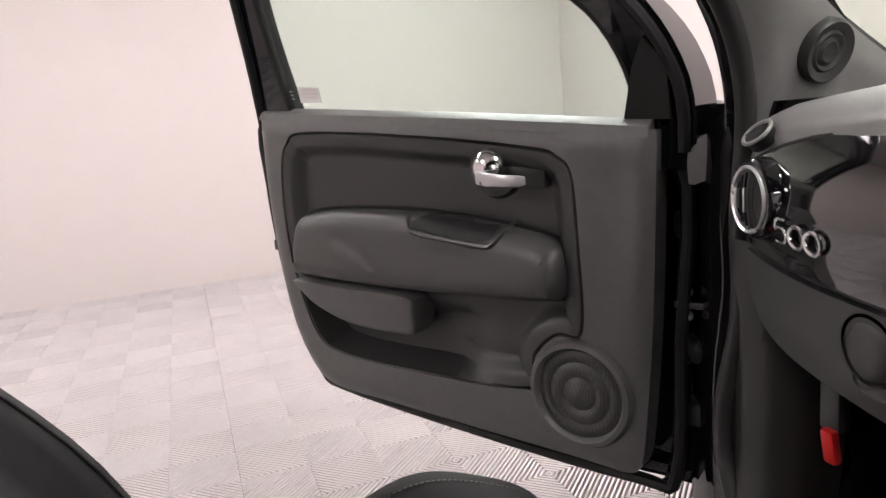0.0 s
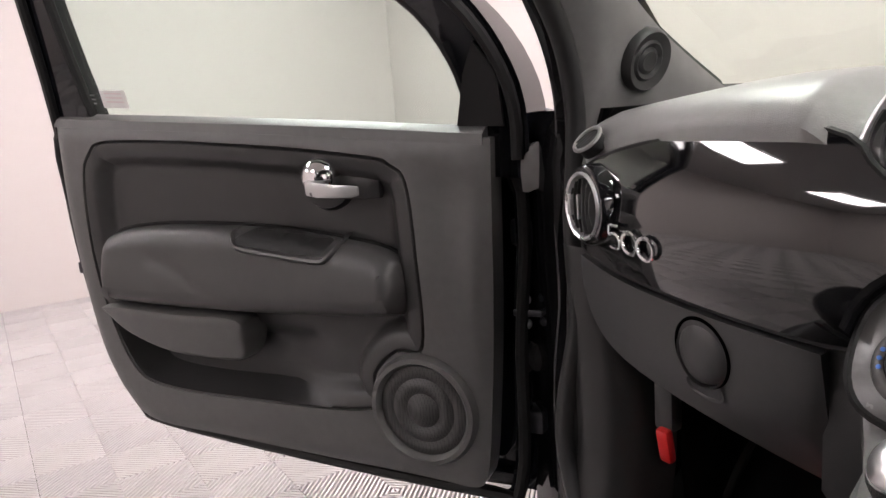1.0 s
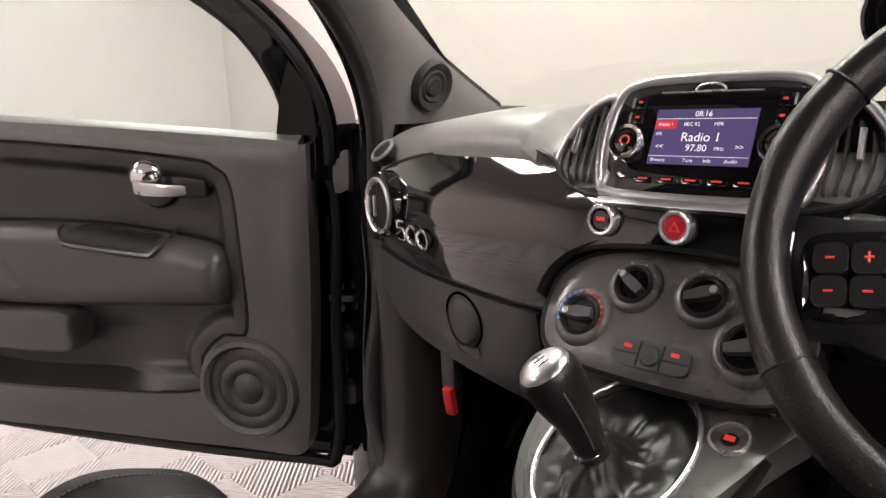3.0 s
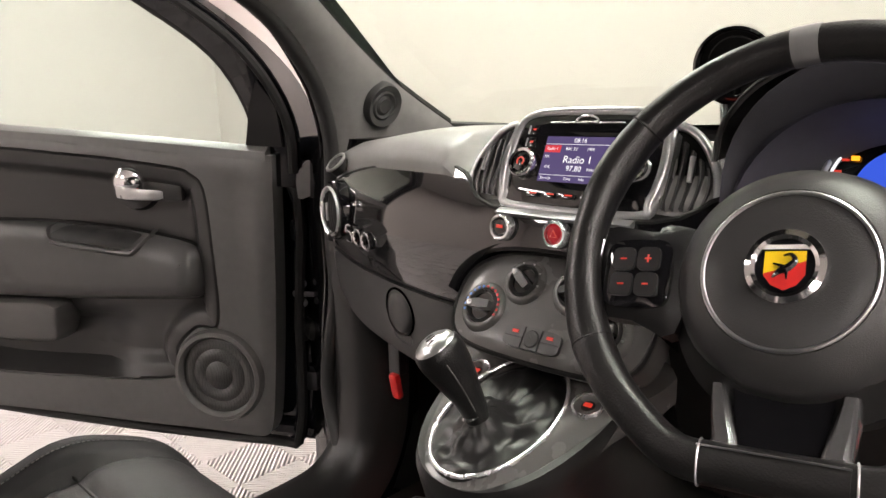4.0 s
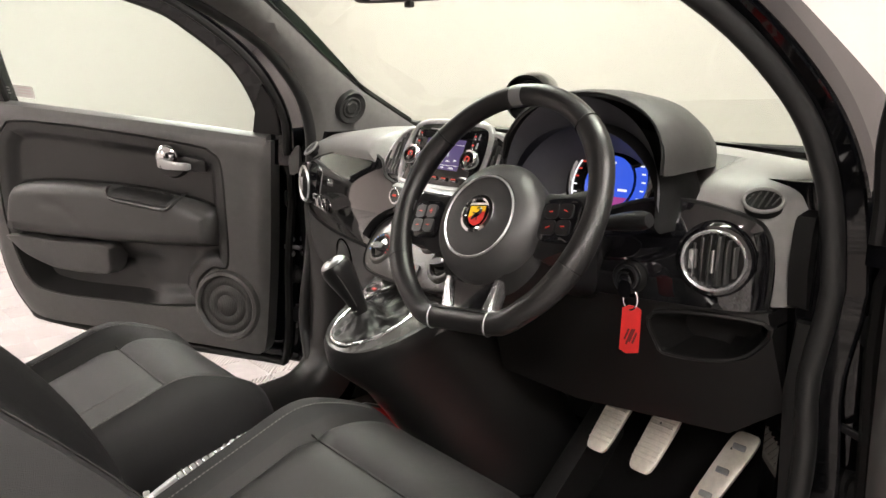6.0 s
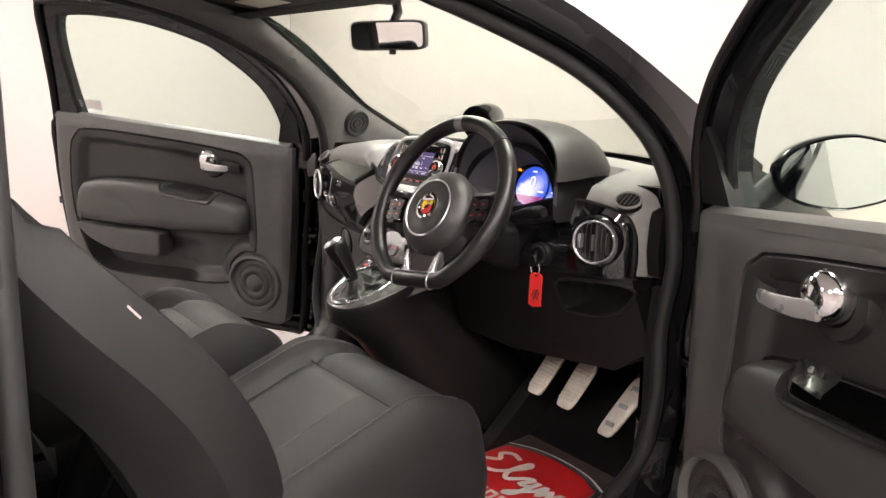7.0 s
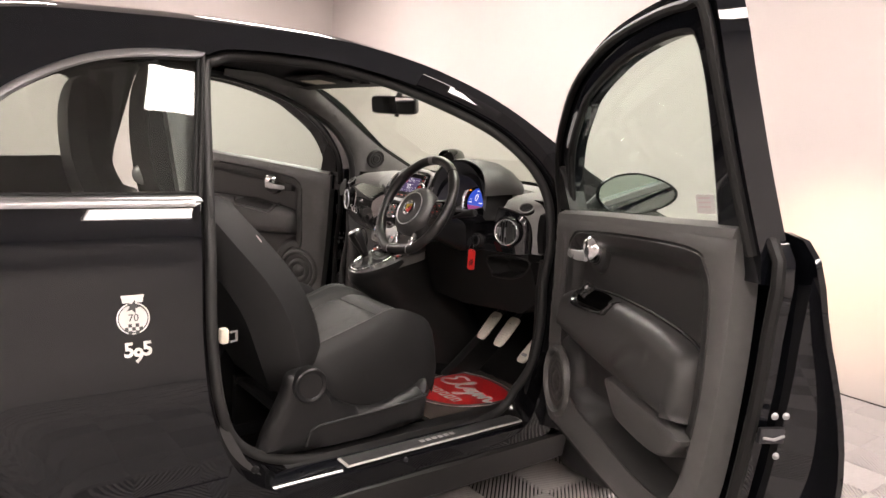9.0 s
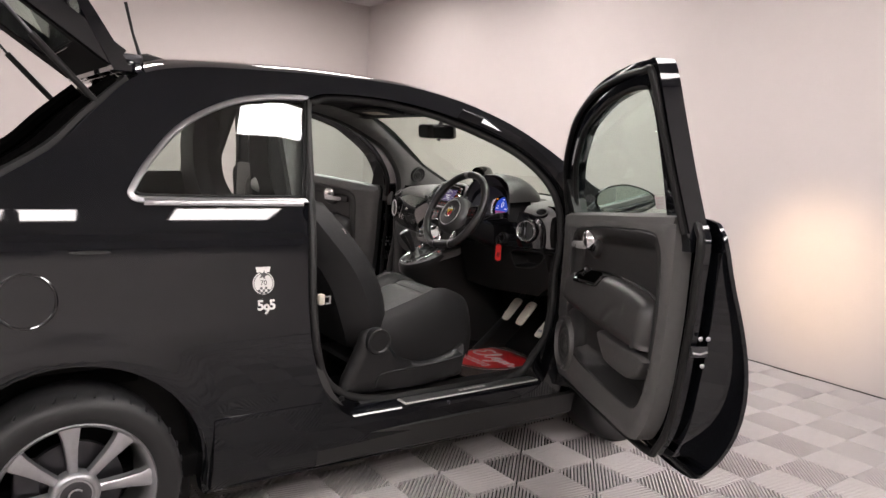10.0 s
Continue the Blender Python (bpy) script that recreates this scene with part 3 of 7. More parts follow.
    if s < 0:
        part("scuff_trim", skin([[V(x, s * y, z) for y, z in ((0.50, 0.27), (0.51, 0.345), (0.535, 0.368), (0.585, 0.366), (0.60, 0.345), (0.60, 0.27))] for x in (0.82, 1.2, 1.6, 1.85, 1.98)]), DARKPLASTIC, car, "dark plastic sill trim")
    else:
        sweep = spl([(1.884, 0.93), (1.890, 0.80), (1.896, 0.68), (1.894, 0.585), (1.874, 0.507), (1.832, 0.466), (1.765, 0.452), (1.60, 0.449), (1.30, 0.448), (0.84, 0.448)], 6)
        rings = []
        for i, q in enumerate(sweep):
            d = (sweep[min(i + 1, len(sweep) - 1)] - sweep[max(i - 1, 0)]).normalized()
            n2 = Vector((d.y, -d.x))
            n2 = n2 if n2.dot(Vector((1.4, 0.9)) - q) > 0 else -n2
            rings.append([V(q[0] + n2[0] * k, y, q[1] + n2[1] * k) for y, k in ((0.672, -0.09), (0.668, -0.012), (0.655, -0.002), (0.635, 0.0), (0.60, -0.004), (0.572, -0.016), (0.556, -0.045), (0.548, -0.11))])
        part("sill_trim", skin(rings, False), SILLPLASTIC, car, "dark grey plastic trim sweeping from pillar to sill")
    bp = [(0.70, 1.5), (0.83, 1.5), (0.80, 1.2), (0.775, 0.74), (0.80, 0.56), (0.87, 0.43), (0.95, 0.33), (0.60, 0.3), (0.62, 0.9), (0.72, 1.13)]
    part("pillar_cover", sheet(bp, lambda p: on_side(s, p[0], p[1], -0.085), lambda p: on_side(s, p[0], p[1], -0.05), (), 0.05), PLASTIC, car, "dark grey centre pillar trim")
    part("striker", block((0.022, 0.026, 0.040), (0.798, s * 0.65, 0.79), 0.006), IVORY, side, "ivory door striker cover")
    part("striker_loop", tube([V(0.812, s * 0.66, 0.775), V(0.83, s * 0.655, 0.775), V(0.83, s * 0.655, 0.80), V(0.812, s * 0.66, 0.80)], 0.004, 8), SATIN, side)
    part("pillar_bung", sheet(ring2(0.797, 1.115, 0.006, 0.028, 16, 4), lambda p: on_side(s, p[0] - 0.02, p[1], 0.002), None, (), 0.02), RUBBER, side)
    flap = ring2(-0.108, 0.845, 0.077, 0.076, 40)
    if s < 0:
        part("fuel_flap", tube([on_side(s, p[0], p[1], 0.0) for p in flap], 0.0046, 8, True), GLOSS, side, "round fuel filler flap joint")
    part("tail_lamp", sheet(spl([(-0.36, 0.80), (-0.26, 0.80), (-0.25, 0.98), (-0.34, 1.0)], 3, True), lambda p: on_side(s, p[0], p[1], 0.012), lambda p: on_side(s, p[0], p[1], -0.01), (), 0.05), RED, side, "red tail lamp")
    # wheel housing
    part("wheel_liner", skin([[V(cx + 0.395 * math.cos(radians(a)), s * y, 0.27 + 0.395 * math.sin(radians(a))) for a in range(-10, 191, 10)] for cx in (0.0,) for y in (0.69, 0.42)], False), RUBBER, side, "black wheel arch liner")
    part("wheel_well", block((0.80, 0.03, 0.62), (0.0, s * 0.46, 0.37), 0.0), RUBBER, side)


def rail_at(x):
    return curve1([p[0] for p in RAIL], [p[1] for p in RAIL], x)


def roof_point(x, q, drop=0.0):
    z = rail_at(x)
    y = half(x, z)
    b = 1 - q * q
    return V(x + (0.16 * max(0, (x - 1.0) / 0.55) ** 2) * b, q * (y - drop), z + 0.05 * b ** 0.8 - drop - 0.02 * max(0, (x - 1.2) / 0.35) * b)


def roof_rings(drop, x0=0.24, x1=1.55, n=22, m=20):
    return [[roof_point(x0 + (x1 - x0) * i / n, -1 + 2 * j / m, drop) for j in range(m + 1)] for i in range(n + 1)]


part("roof", skin(roof_rings(0.0), False), PAINT, car, "glossy black roof")
part("headliner", skin(roof_rings(0.045, 0.25, 1.53), False), FABRIC, car, "black cloth roof lining")
hd = [roof_point(1.55, -1 + 2 * j / 20) for j in range(21)]
part("header", skin([[p + V(dx, 0, dz) for p in hd] for dx, dz in ((0.0, 0.0), (0.03, -0.012), (0.03, -0.035), (-0.03, -0.055), (-0.10, -0.05))], False), FABRIC, car, "black windscreen header trim")


def screen_point(i, q):
    e = SCREEN_EDGE[0], SCREEN_EDGE[-1]
    t = i
    x = e[0][0] + (e[1][0] - e[0][0]) * t
    z = curve1([p[0] for p in SCREEN_EDGE], [p[1] for p in SCREEN_EDGE], x) + 0.012
    b = 1 - abs(q) ** 2.3
    return V(x + (0.17 + 0.02 * t) * b, q * (half(x, z) - 0.04), z + (0.035 - 0.055 * t) * b)


glass = part("windscreen", skin([[screen_point(i / 12, -1 + j / 10) for j in range(21)] for i in range(13)], False), SCREENGLASS, car, "clear curved windscreen with a faint green tint")
glass.visible_shadow = False
part("screen_band", tube([screen_point(1.0, -1 + j / 10) + V(0, 0, -0.008) for j in range(21)], 0.014, 8), RUBBER, car, "black lower screen seal")
for q in (-1, 1):
    part("screen_edge_seal", tube([screen_point(i / 12, q) for i in range(13)], 0.016, 8), RUBBER, car, "black screen edge seal")
part("bonnet", skin([[V(2.20 + 0.78 * i / 8 + 0.22 * (1 - (j / 6 - 1) ** 2) * (1 - 0.4 * i / 8), (j / 6 - 1) * (half(2.2, 1.1) - 0.02 - 0.10 * (i / 8) ** 2), 1.12 - 0.30 * (i / 8) ** 2.2 + 0.02 * (1 - (j / 6 - 1) ** 2)) for j in range(13)] for i in range(9)], False), PAINT, car, "glossy black bonnet")
part("bulkhead", block((0.03, 1.22, 0.8), (2.32, 0, 0.68), 0.005), CARPET, car, "black lined bulkhead")
part("floor_pan", block((3.0, 1.17, 0.08), (0.95, 0, 0.235), 0.01), CARPET, car, "black carpeted car floor")
part("tunnel", skin([[V(x, y, z) for y, z in ((-0.15, 0.27), (-0.12, 0.38), (-0.08, 0.41), (0.08, 0.41), (0.12, 0.38), (0.15, 0.27))] for x in (0.5, 1.0, 1.6, 2.31)]), CARPET, car, "black carpeted centre tunnel")
for s in (-1, 1):
    part("foot_carpet", skin([[V(x, s * y, z) for y, z in ((0.14, 0.27), (0.14, 0.372), (0.17, 0.356), (0.545, 0.356), (0.57, 0.36), (0.57, 0.27))] for x in (1.56, 1.60, 1.9, 2.06)] + [[V(x, s * y, z) for y, z in ((0.14, 0.27), (0.14, 0.39 + k), (0.17, 0.37 + k), (0.545, 0.37 + k), (0.57, 0.37 + k), (0.57, 0.27))] for x, k in ((2.12, 0.03), (2.22, 0.12), (2.30, 0.22))]), CARPET, car, "black carpeted footwell floor")
part("front_bumper", block((0.25, 1.1, 0.5), (2.98, 0, 0.5), 0.06), PAINT, car)
part("rear_bumper", block((0.2, 1.1, 0.45), (-0.42, 0, 0.45), 0.06), PAINT, car)
part("load_floor", block((0.55, 1.0, 0.05), (-0.05, 0, 0.55), 0.01), CARPET, car)


def star_spoke(x, s, k):
    """One flared spoke of a wheel."""
    a = 2 * math.pi * k / 8 + 0.07
    c, d = V(math.cos(a), 0, math.sin(a)), V(-math.sin(a), 0, math.cos(a))
    o = V(x, s * 0.675, 0.285)
    n = V(0, s, 0)
    rings = []
    for r, w, h in ((0.055, 0.014, 0.052), (0.09, 0.015, 0.056), (0.14, 0.019, 0.064), (0.18, 0.026, 0.07), (0.208, 0.034, 0.068)):
        rings.append([o + c * r + d * w + n * (h - 0.03), o + c * r + d * w * 0.85 + n * (h - 0.004), o + c * r + d * w * 0.55 + n * h, o + c * r - d * w * 0.55 + n * h, o + c * r - d * w * 0.85 + n * (h - 0.004), o + c * r - d * w + n * (h - 0.03)])
    return skin(rings)


def wheel(x, s):
    o = V(x, s * 0.675, 0.285)
    n = (0, s, 0)
    w = part("wheel", lathe([(0.19, -0.10), (0.196, 0.03), (0.204, 0.06), (0.212, 0.075), (0.218, 0.082), (0.222, 0.078), (0.222, 0.06)], o, n, 56), ALLOY, car, "grey alloy wheel with wide spokes")
    part("tyre", lathe([(0.218, 0.07), (0.224, 0.082), (0.245, 0.092), (0.270, 0.094), (0.282, 0.088), (0.292, 0.078), (0.299, 0.06), (0.301, 0.03), (0.301, -0.09), (0.29, -0.11), (0.21, -0.11)], o, n, 64), TYRE, w, "black low-profile tyre")
    for k in range(8):
        part("spoke", star_spoke(x, s, k), ALLOY, w)
    part("hub_cap", lathe([(0.0, 0.062), (0.040, 0.062), (0.046, 0.060), (0.051, 0.066), (0.058, 0.067), (0.064, 0.063), (0.068, 0.053), (0.068, 0.02)], o, n, 32), ALLOY, w)
    part("hub_badge", lathe([(0.0, 0.0645), (0.036, 0.064), (0.042, 0.062)], o, n, 28), DARKMETAL, w, "round dark hub badge")
    part("hub_figure", tube([o + V(0.020 * math.cos(radians(k)), s * 0.0655, 0.020 * math.sin(radians(k))) for k in range(40, 300, 20)], 0.003, 6), SATIN, w, "pale curved badge figure")
    part("brake_disc", lathe([(0.05, 0.0), (0.14, 0.0), (0.14, -0.02), (0.05, -0.02)], o, n, 40), DARKMETAL, w, "grey brake disc")
    part("brake_caliper", block((0.07, 0.05, 0.12), (x - 0.12, s * 0.67, 0.33), 0.012), DARKMETAL, w)
    for k in range(36):
        a = 2 * math.pi * k / 36
        c = V(math.cos(a), 0, math.sin(a))
        if s < 0 and x < 1:
            part("tread_groove", block((0.004, 0.045, 0.006), o + c * 0.300 + V(0, s * 0.062, 0), 0.0, Euler((0, -a, 0.25 * s)).to_matrix()), DARKMETAL, w, smooth=0)
    return w


for wx, ws in ((0.0, -1), (0.0, 1), (2.41, -1), (2.41, 1)):
    wheel(wx, ws)

for s in (-1, 1):
    plan = [(1.93, 0.64), (1.93, 0.70), (1.97, 0.79), (2.02, 0.82), (2.10, 0.83), (2.20, 0.82), (2.20, 0.60), (1.97, 0.60)] if s < 0 else [(1.93, 0.64), (1.93, 0.72), (1.955, 0.81), (1.985, 0.875), (2.10, 0.90), (2.20, 0.84), (2.20, 0.60), (1.97, 0.60)]
    part("wheelhouse", block((0.24, 0.06, 0.55), (2.20, s * 0.605, 0.50), 0.02), CARPET, car, "black lined wheel housing")
    part("hinge_pillar", skin([[V(x, s * (y - 0.06 * k), z) for x, y in plan] for z, k in (((0.33, 0.3), (0.45, 0), (0.9, 0), (1.03, 0.1), (1.09, 0.5), (1.12, 1.2)) if s < 0 else ((0.18, 0.0), (0.45, 0), (0.9, 0), (1.05, 0), (1.10, 0.3), (1.13, 0.9)))]), JAMB, car, "black painted hinge pillar")
rear_window = spl([(0.24, 1.175), (0.29, 1.26), (0.38, 1.36), (0.50, 1.43), (0.60, 1.455), (0.645, 1.44), (0.655, 1.39), (0.632, 1.20), (0.60, 1.175)], 4, True)
part("quarter_trim", sheet([(0.0, 0.70), (0.80, 0.70), (0.80, 1.2), (0.86, 1.51), (0.60, 1.53), (0.35, 1.50), (0.15, 1.38), (0.0, 1.2)], lambda p: on_side(1, p[0], p[1], -0.085), lambda p: on_side(1, p[0], p[1], -0.06), [rear_window], 0.05), DARKPLASTIC, car, "dark trim round the rear side window")
# tailgate, raised
HX, HZ = 0.205, 1.562
ca, sa = math.cos(radians(35)), math.sin(radians(35))


def gate(d, q, h=0.0):
    """Along the tailgate from its hinge, across, and above its skin."""
    w = 0.43 - 0.05 * d
    return V(HX - ca * d - sa * h, q * w, HZ + sa * d - ca * h * 1.0 + 0.02 * (1 - q * q))


tg = part("tailgate", sheet([(0.02, -1), (0.3, -1), (0.6, -1), (0.86, -0.95), (0.9, -0.5), (0.9, 0.5), (0.86, 0.95), (0.6, 1), (0.3, 1), (0.02, 1)], lambda p: gate(p[0], p[1], 0.045), lambda p: gate(p[0], p[1], -0.02),
      [[(0.13, -0.8), (0.46, -0.84), (0.46, 0.84), (0.13, 0.8)]], 0.12), PAINT, car, "raised glossy black tailgate")
part("gate_lining", sheet([(0.03, -0.97), (0.3, -0.97), (0.6, -0.97), (0.85, -0.92), (0.885, -0.5), (0.885, 0.5), (0.85, 0.92), (0.6, 0.97), (0.3, 0.97), (0.03, 0.97)], lambda p: gate(p[0], p[1], 0.052), lambda p: gate(p[0], p[1], 0.046), [[(0.14, -0.78), (0.45, -0.82), (0.45, 0.82), (0.14, 0.78)]], 0.12), CARPET, tg, "black tailgate lining")
part("tailgate_glass", sheet([(0.12, -0.82), (0.47, -0.86), (0.47, 0.86), (0.12, 0.82)], lambda p: gate(p[0], p[1], -0.005), lambda p: gate(p[0], p[1], -0.009), (), 0.15), CLEAR, tg, "rear window glass")
part("spoiler", skin([[V(HX + 0.012 - 0.36 * t, q * (0.435 - 0.03 * t), HZ - 0.035 + 0.60 * t - 0.05 * t * t) + V(-k * 0.055 * (1 - 0.75 * t), 0, -k * 0.02) for q in (-1, -0.6, 0, 0.6, 1)] + [V(HX + 0.012 - 0.36 * t, q * (0.435 - 0.03 * t), HZ - 0.035 + 0.60 * t) + V(-0.055 * (1 - 0.75 * t), 0, 0) for q in (1, 0.6, 0, -0.6, -1)] for k in (0,) for t in (0, 0.15, 0.3, 0.45, 0.6)]), PAINT, tg, "black roof spoiler")
for s in (-1, 1):
    part("gas_strut", tube([V(0.116, s * 0.40, 1.424), V(-0.06, s * 0.40, 1.61)], 0.011, 10), RUBBER, tg, "black gas strut")
    part("strut_rod", tube([V(-0.05, s * 0.40, 1.60), V(-0.20, s * 0.39, 1.775)], 0.005, 8), DARKMETAL, tg)
    part("hinge", block((0.07, 0.04, 0.03), (0.225, s * 0.36, 1.572), 0.006), DARKMETAL, tg)
    part("gutter", tube([V(p[0] - 0.02, s * (half(p[0], p[1]) - 0.05), p[1] - 0.01) for p in spl(RAIL[:4], 5)] , 0.02, 8), RUBBER, tg, "black rubber tailgate seal")
    # added black tube that paints the shade of the open boot recess
    part("boot_shade", tube([V(p[0] - 0.055, s * (half(p[0], p[1]) - 0.06), p[1] - 0.02) for p in spl(RAIL[:4], 5)] , 0.028, 8), VOID, tg)
part("rear_header", block((0.05, 0.78, 0.05), (0.215, 0, 1.545), 0.015), PAINT, car)
part("aerial", tube([V(0.355, 0, 1.598), V(0.335, 0, 1.625), V(0.311, 0, 1.70), V(0.286, 0, 1.808)], [0.011, 0.007, 0.005, 0.006], 8), RUBBER, car, "black roof aerial")
part("aerial_base", skin([[V(x, y * w, 1.603 + z * h) for y, z in ((-1, 0), (-0.6, 0.8), (0, 1), (0.6, 0.8), (1, 0))] for x, w, h in ((0.32, 0.012, 0.02), (0.36, 0.02, 0.03), (0.42, 0.016, 0.018), (0.47, 0.004, 0.006))]), RUBBER, car)

# crest and numerals on the rear quarter
def decal(name, line, mat, out=0.0015, holes=(), label=""):
    part(name, sheet(line, lambda p: on_side(-1, p[0], p[1], out), None, holes, 0.02), mat, car, label)


cx, cz = 0.577, 0.864
decal("crest", ring2(cx, cz, 0.037, 0.037, 36), WHITE, 0.0015, [ring2(cx, cz, 0.0335, 0.0335, 36)], "white printed round crest")
decal("crest_field", ring2(cx, cz, 0.0315, 0.0315, 30), WHITE, 0.0015)
decal("crest_crown", [(cx - 0.022, cz + 0.036), (cx + 0.022, cz + 0.036), (cx + 0.026, cz + 0.054), (cx - 0.026, cz + 0.054)], WHITE)
decal("crest_star", [(cx + (0.017 if k % 2 == 0 else 0.007) * math.cos(k * math.pi / 5), cz + 0.027 + (0.017 if k % 2 == 0 else 0.007) * math.sin(k * math.pi / 5)) for k in range(10)], PLASTIC, 0.0022)
for i in range(5):
    for j in range(3):
        if (i + j) % 2:
            decal("crest_check", [(cx - 0.02 + 0.008 * i, cz - 0.036 + 0.008 * j), (cx - 0.012 + 0.008 * i, cz - 0.036 + 0.008 * j), (cx - 0.012 + 0.008 * i, cz - 0.028 + 0.008 * j), (cx - 0.02 + 0.008 * i, cz - 0.028 + 0.008 * j)], PLASTIC, 0.0022)
up_side = (V(0.58, -half(0.58, 0.88), 0.88) - V(0.58, -half(0.58, 0.78), 0.78)).normalized()
part("crest_number", lettering("70", on_side(-1, cx, cz + 0.001, 0.0025), (1, 0, 0), up_side, 0.024), PLASTIC, car)
for k, (ch, dx, dz) in enumerate((("5", -0.0205, 0.004), ("9", 0.0, -0.010), ("5", 0.0205, 0.004))):
    part("side_numeral", lettering(ch, on_side(-1, 0.584 + dx, 0.787 + dz, 0.002), (1, 0, 0), up_side, 0.046, 0.001, 0.0014), WHITE, car, "white printed numeral")
decal("badge_recess", spl([(0.0, 0.978), (0.03, 0.973), (0.10, 0.973), (0.115, 0.978), (0.10, 0.983), (0.03, 0.983)], 2, True), RUBBER, 0.001)

# rear seats and cabin back
rear = thing("bench_seat", (0.55, 0, 0.275), "black cloth rear bench seat", "seat")
part("cushion", block((0.42, 0.95, 0.22), (0.52, 0, 0.46), 0.05, seg=4), FABRIC, rear)
for s in (-1, 1):
    part("backrest", block((0.14, 0.46, 0.50), (0.27, s * 0.24, 0.80), 0.05, Euler((0, radians(-14), 0)).to_matrix(), 4), FABRIC, rear)
    part("headrest", block((0.09, 0.24, 0.15), (0.20, s * 0.24, 1.12), 0.035, Euler((0, radians(-10), 0)).to_matrix(), 4), FABRIC, rear)

# rear-view mirror, visors
rv = thing("rear_view_mirror", (1.70, 0, 1.40), "black framed rear-view mirror on the windscreen", "mirror")
mn = V(-0.90, -0.38, -0.12).normalized()
ma_, mb_, mn = basis(mn)
part("housing", skin([[V(1.715, 0.013, 1.430) + ma_ * (0.105 * w * a) + mb_ * (0.035 * w * b) + mn * h for a, b in oval(28, 7.0)] for w, h in ((0.80, -0.035), (0.96, -0.02), (1.0, -0.004), (1.0, 0.004), (0.95, 0.006))]), PLASTIC, rv)
part("mirror_glass", skin([[V(1.715, 0.013, 1.430) + ma_ * (0.100 * a) + mb_ * (0.030 * b) + mn * h for a, b in oval(28, 7.0)] for h in (0.005, 0.0075)]), MIRROR, rv, "mirror glass")
part("stalk", tube([V(1.72, 0, 1.455), V(1.735, 0, 1.485), V(1.725, 0, 1.52)], 0.012, 10), PLASTIC, rv)
part("foot", block((0.06, 0.05, 0.03), (1.70, 0, 1.515), 0.008), PLASTIC, rv)
part("dip_lever", block((0.012, 0.018, 0.012), (1.722, 0.003, 1.391), 0.003), BLACKPLASTIC, rv)
for s in (-1, 1):
    vis = thing("sun_visor", (1.52, s * 0.22, 1.50), "black sun visor folded up with a pale label", "sun visor", "sun visors")
    part("panel", block((0.15, 0.34, 0.014), (1.50, s * 0.22, 1.512), 0.006, Euler((0, radians(6), 0)).to_matrix()), FABRIC, vis)
    part("label", block((0.07, 0.16, 0.002), (1.50, s * 0.24, 1.503), 0.0, Euler((0, radians(6), 0)).to_matrix()), IVORY, vis, "pale printed warning label")
    part("clip", block((0.03, 0.03, 0.03), (1.56, s * 0.05, 1.515), 0.006), PLASTIC, vis)

# headlamps
for s in (-1, 1):
    part("headlamp", lathe([(0.0, 0.03), (0.06, 0.025), (0.09, 0.0), (0.08, -0.04), (0.0, -0.05)], V(2.90, s * 0.46, 0.72), (0.95, 0.2 * s, 0.2), 28), CHROME, car, "round headlamp")

lamp_data = bpy.data.lights.new("headlamp_beam", "SPOT")
lamp_data.energy, lamp_data.spot_size, lamp_data.spot_blend, lamp_data.shadow_soft_size, lamp_data.color = 110.0, radians(62), 1.0, 0.05, (1.0, 0.72, 0.42)
lamp = new("headlamp_beam", lamp_data)
lamp.matrix_world = look((3.10, -0.47, 0.72), (4.4, -0.58, 0.64))
# ---------- doors ----------
DOOR_TRIM = [(0.0, 1.093), (0.43, 1.133), (1.06, 1.184), (1.066, 1.0), (1.055, 0.818), (1.025, 0.64), (0.965, 0.525), (0.887, 0.474), (0.669, 0.463), (0.417, 0.452), (0.206, 0.445), (0.085, 0.437), (0.047, 0.46), (0.027, 0.612), (0.012, 0.806)]
WINDOW = [(0.045, 1.10), (0.052, 1.20), (0.11, 1.31), (0.232, 1.408), (0.33, 1.462), (0.551, 1.525), (0.76, 1.553), (0.90, 1.555), (0.945, 1.535), (0.965, 1.45), (0.965, 1.30), (0.955, 1.17)]
FRAME = [(-0.06, 1.05), (-0.055, 1.18), (0.0, 1.30), (0.10, 1.40), (0.275, 1.51), (0.537, 1.588), (0.80, 1.617), (0.96, 1.618), (1.02, 1.605), (1.042, 1.45), (1.062, 1.30), (1.09, 1.15)]
INSET = [(1.0, 0.90), (0.991, 1.044), (0.961, 1.107), (0.881, 1.134), (0.506, 1.107), (0.243, 1.075), (0.189, 1.057), (0.159, 1.02), (0.151, 0.892), (0.152, 0.715), (0.21, 0.70), (0.262, 0.65), (0.277, 0.576), (0.568, 0.562), (0.831, 0.568), (0.925, 0.613), (0.982, 0.761)]
ARM = [(0.962, 0.85), (0.95, 0.905), (0.905, 0.931), (0.753, 0.943), (0.51, 0.937), (0.307, 0.913), (0.205, 0.887), (0.183, 0.846), (0.187, 0.79), (0.215, 0.772), (0.389, 0.765), (0.65, 0.763), (0.93, 0.773), (0.957, 0.80)]
ARM_PROFILE = [(-0.002, -0.02), (0.0, 0.010), (0.0015, 0.026), (0.005, 0.040), (0.011, 0.050), (0.019, 0.057), (0.029, 0.061), (0.040, 0.0625)]
FLAP = [(0.968, 0.762), (0.75, 0.756), (0.578, 0.752), (0.574, 0.70), (0.588, 0.66), (0.63, 0.645), (0.80, 0.651), (0.90, 0.685), (0.95, 0.725)]


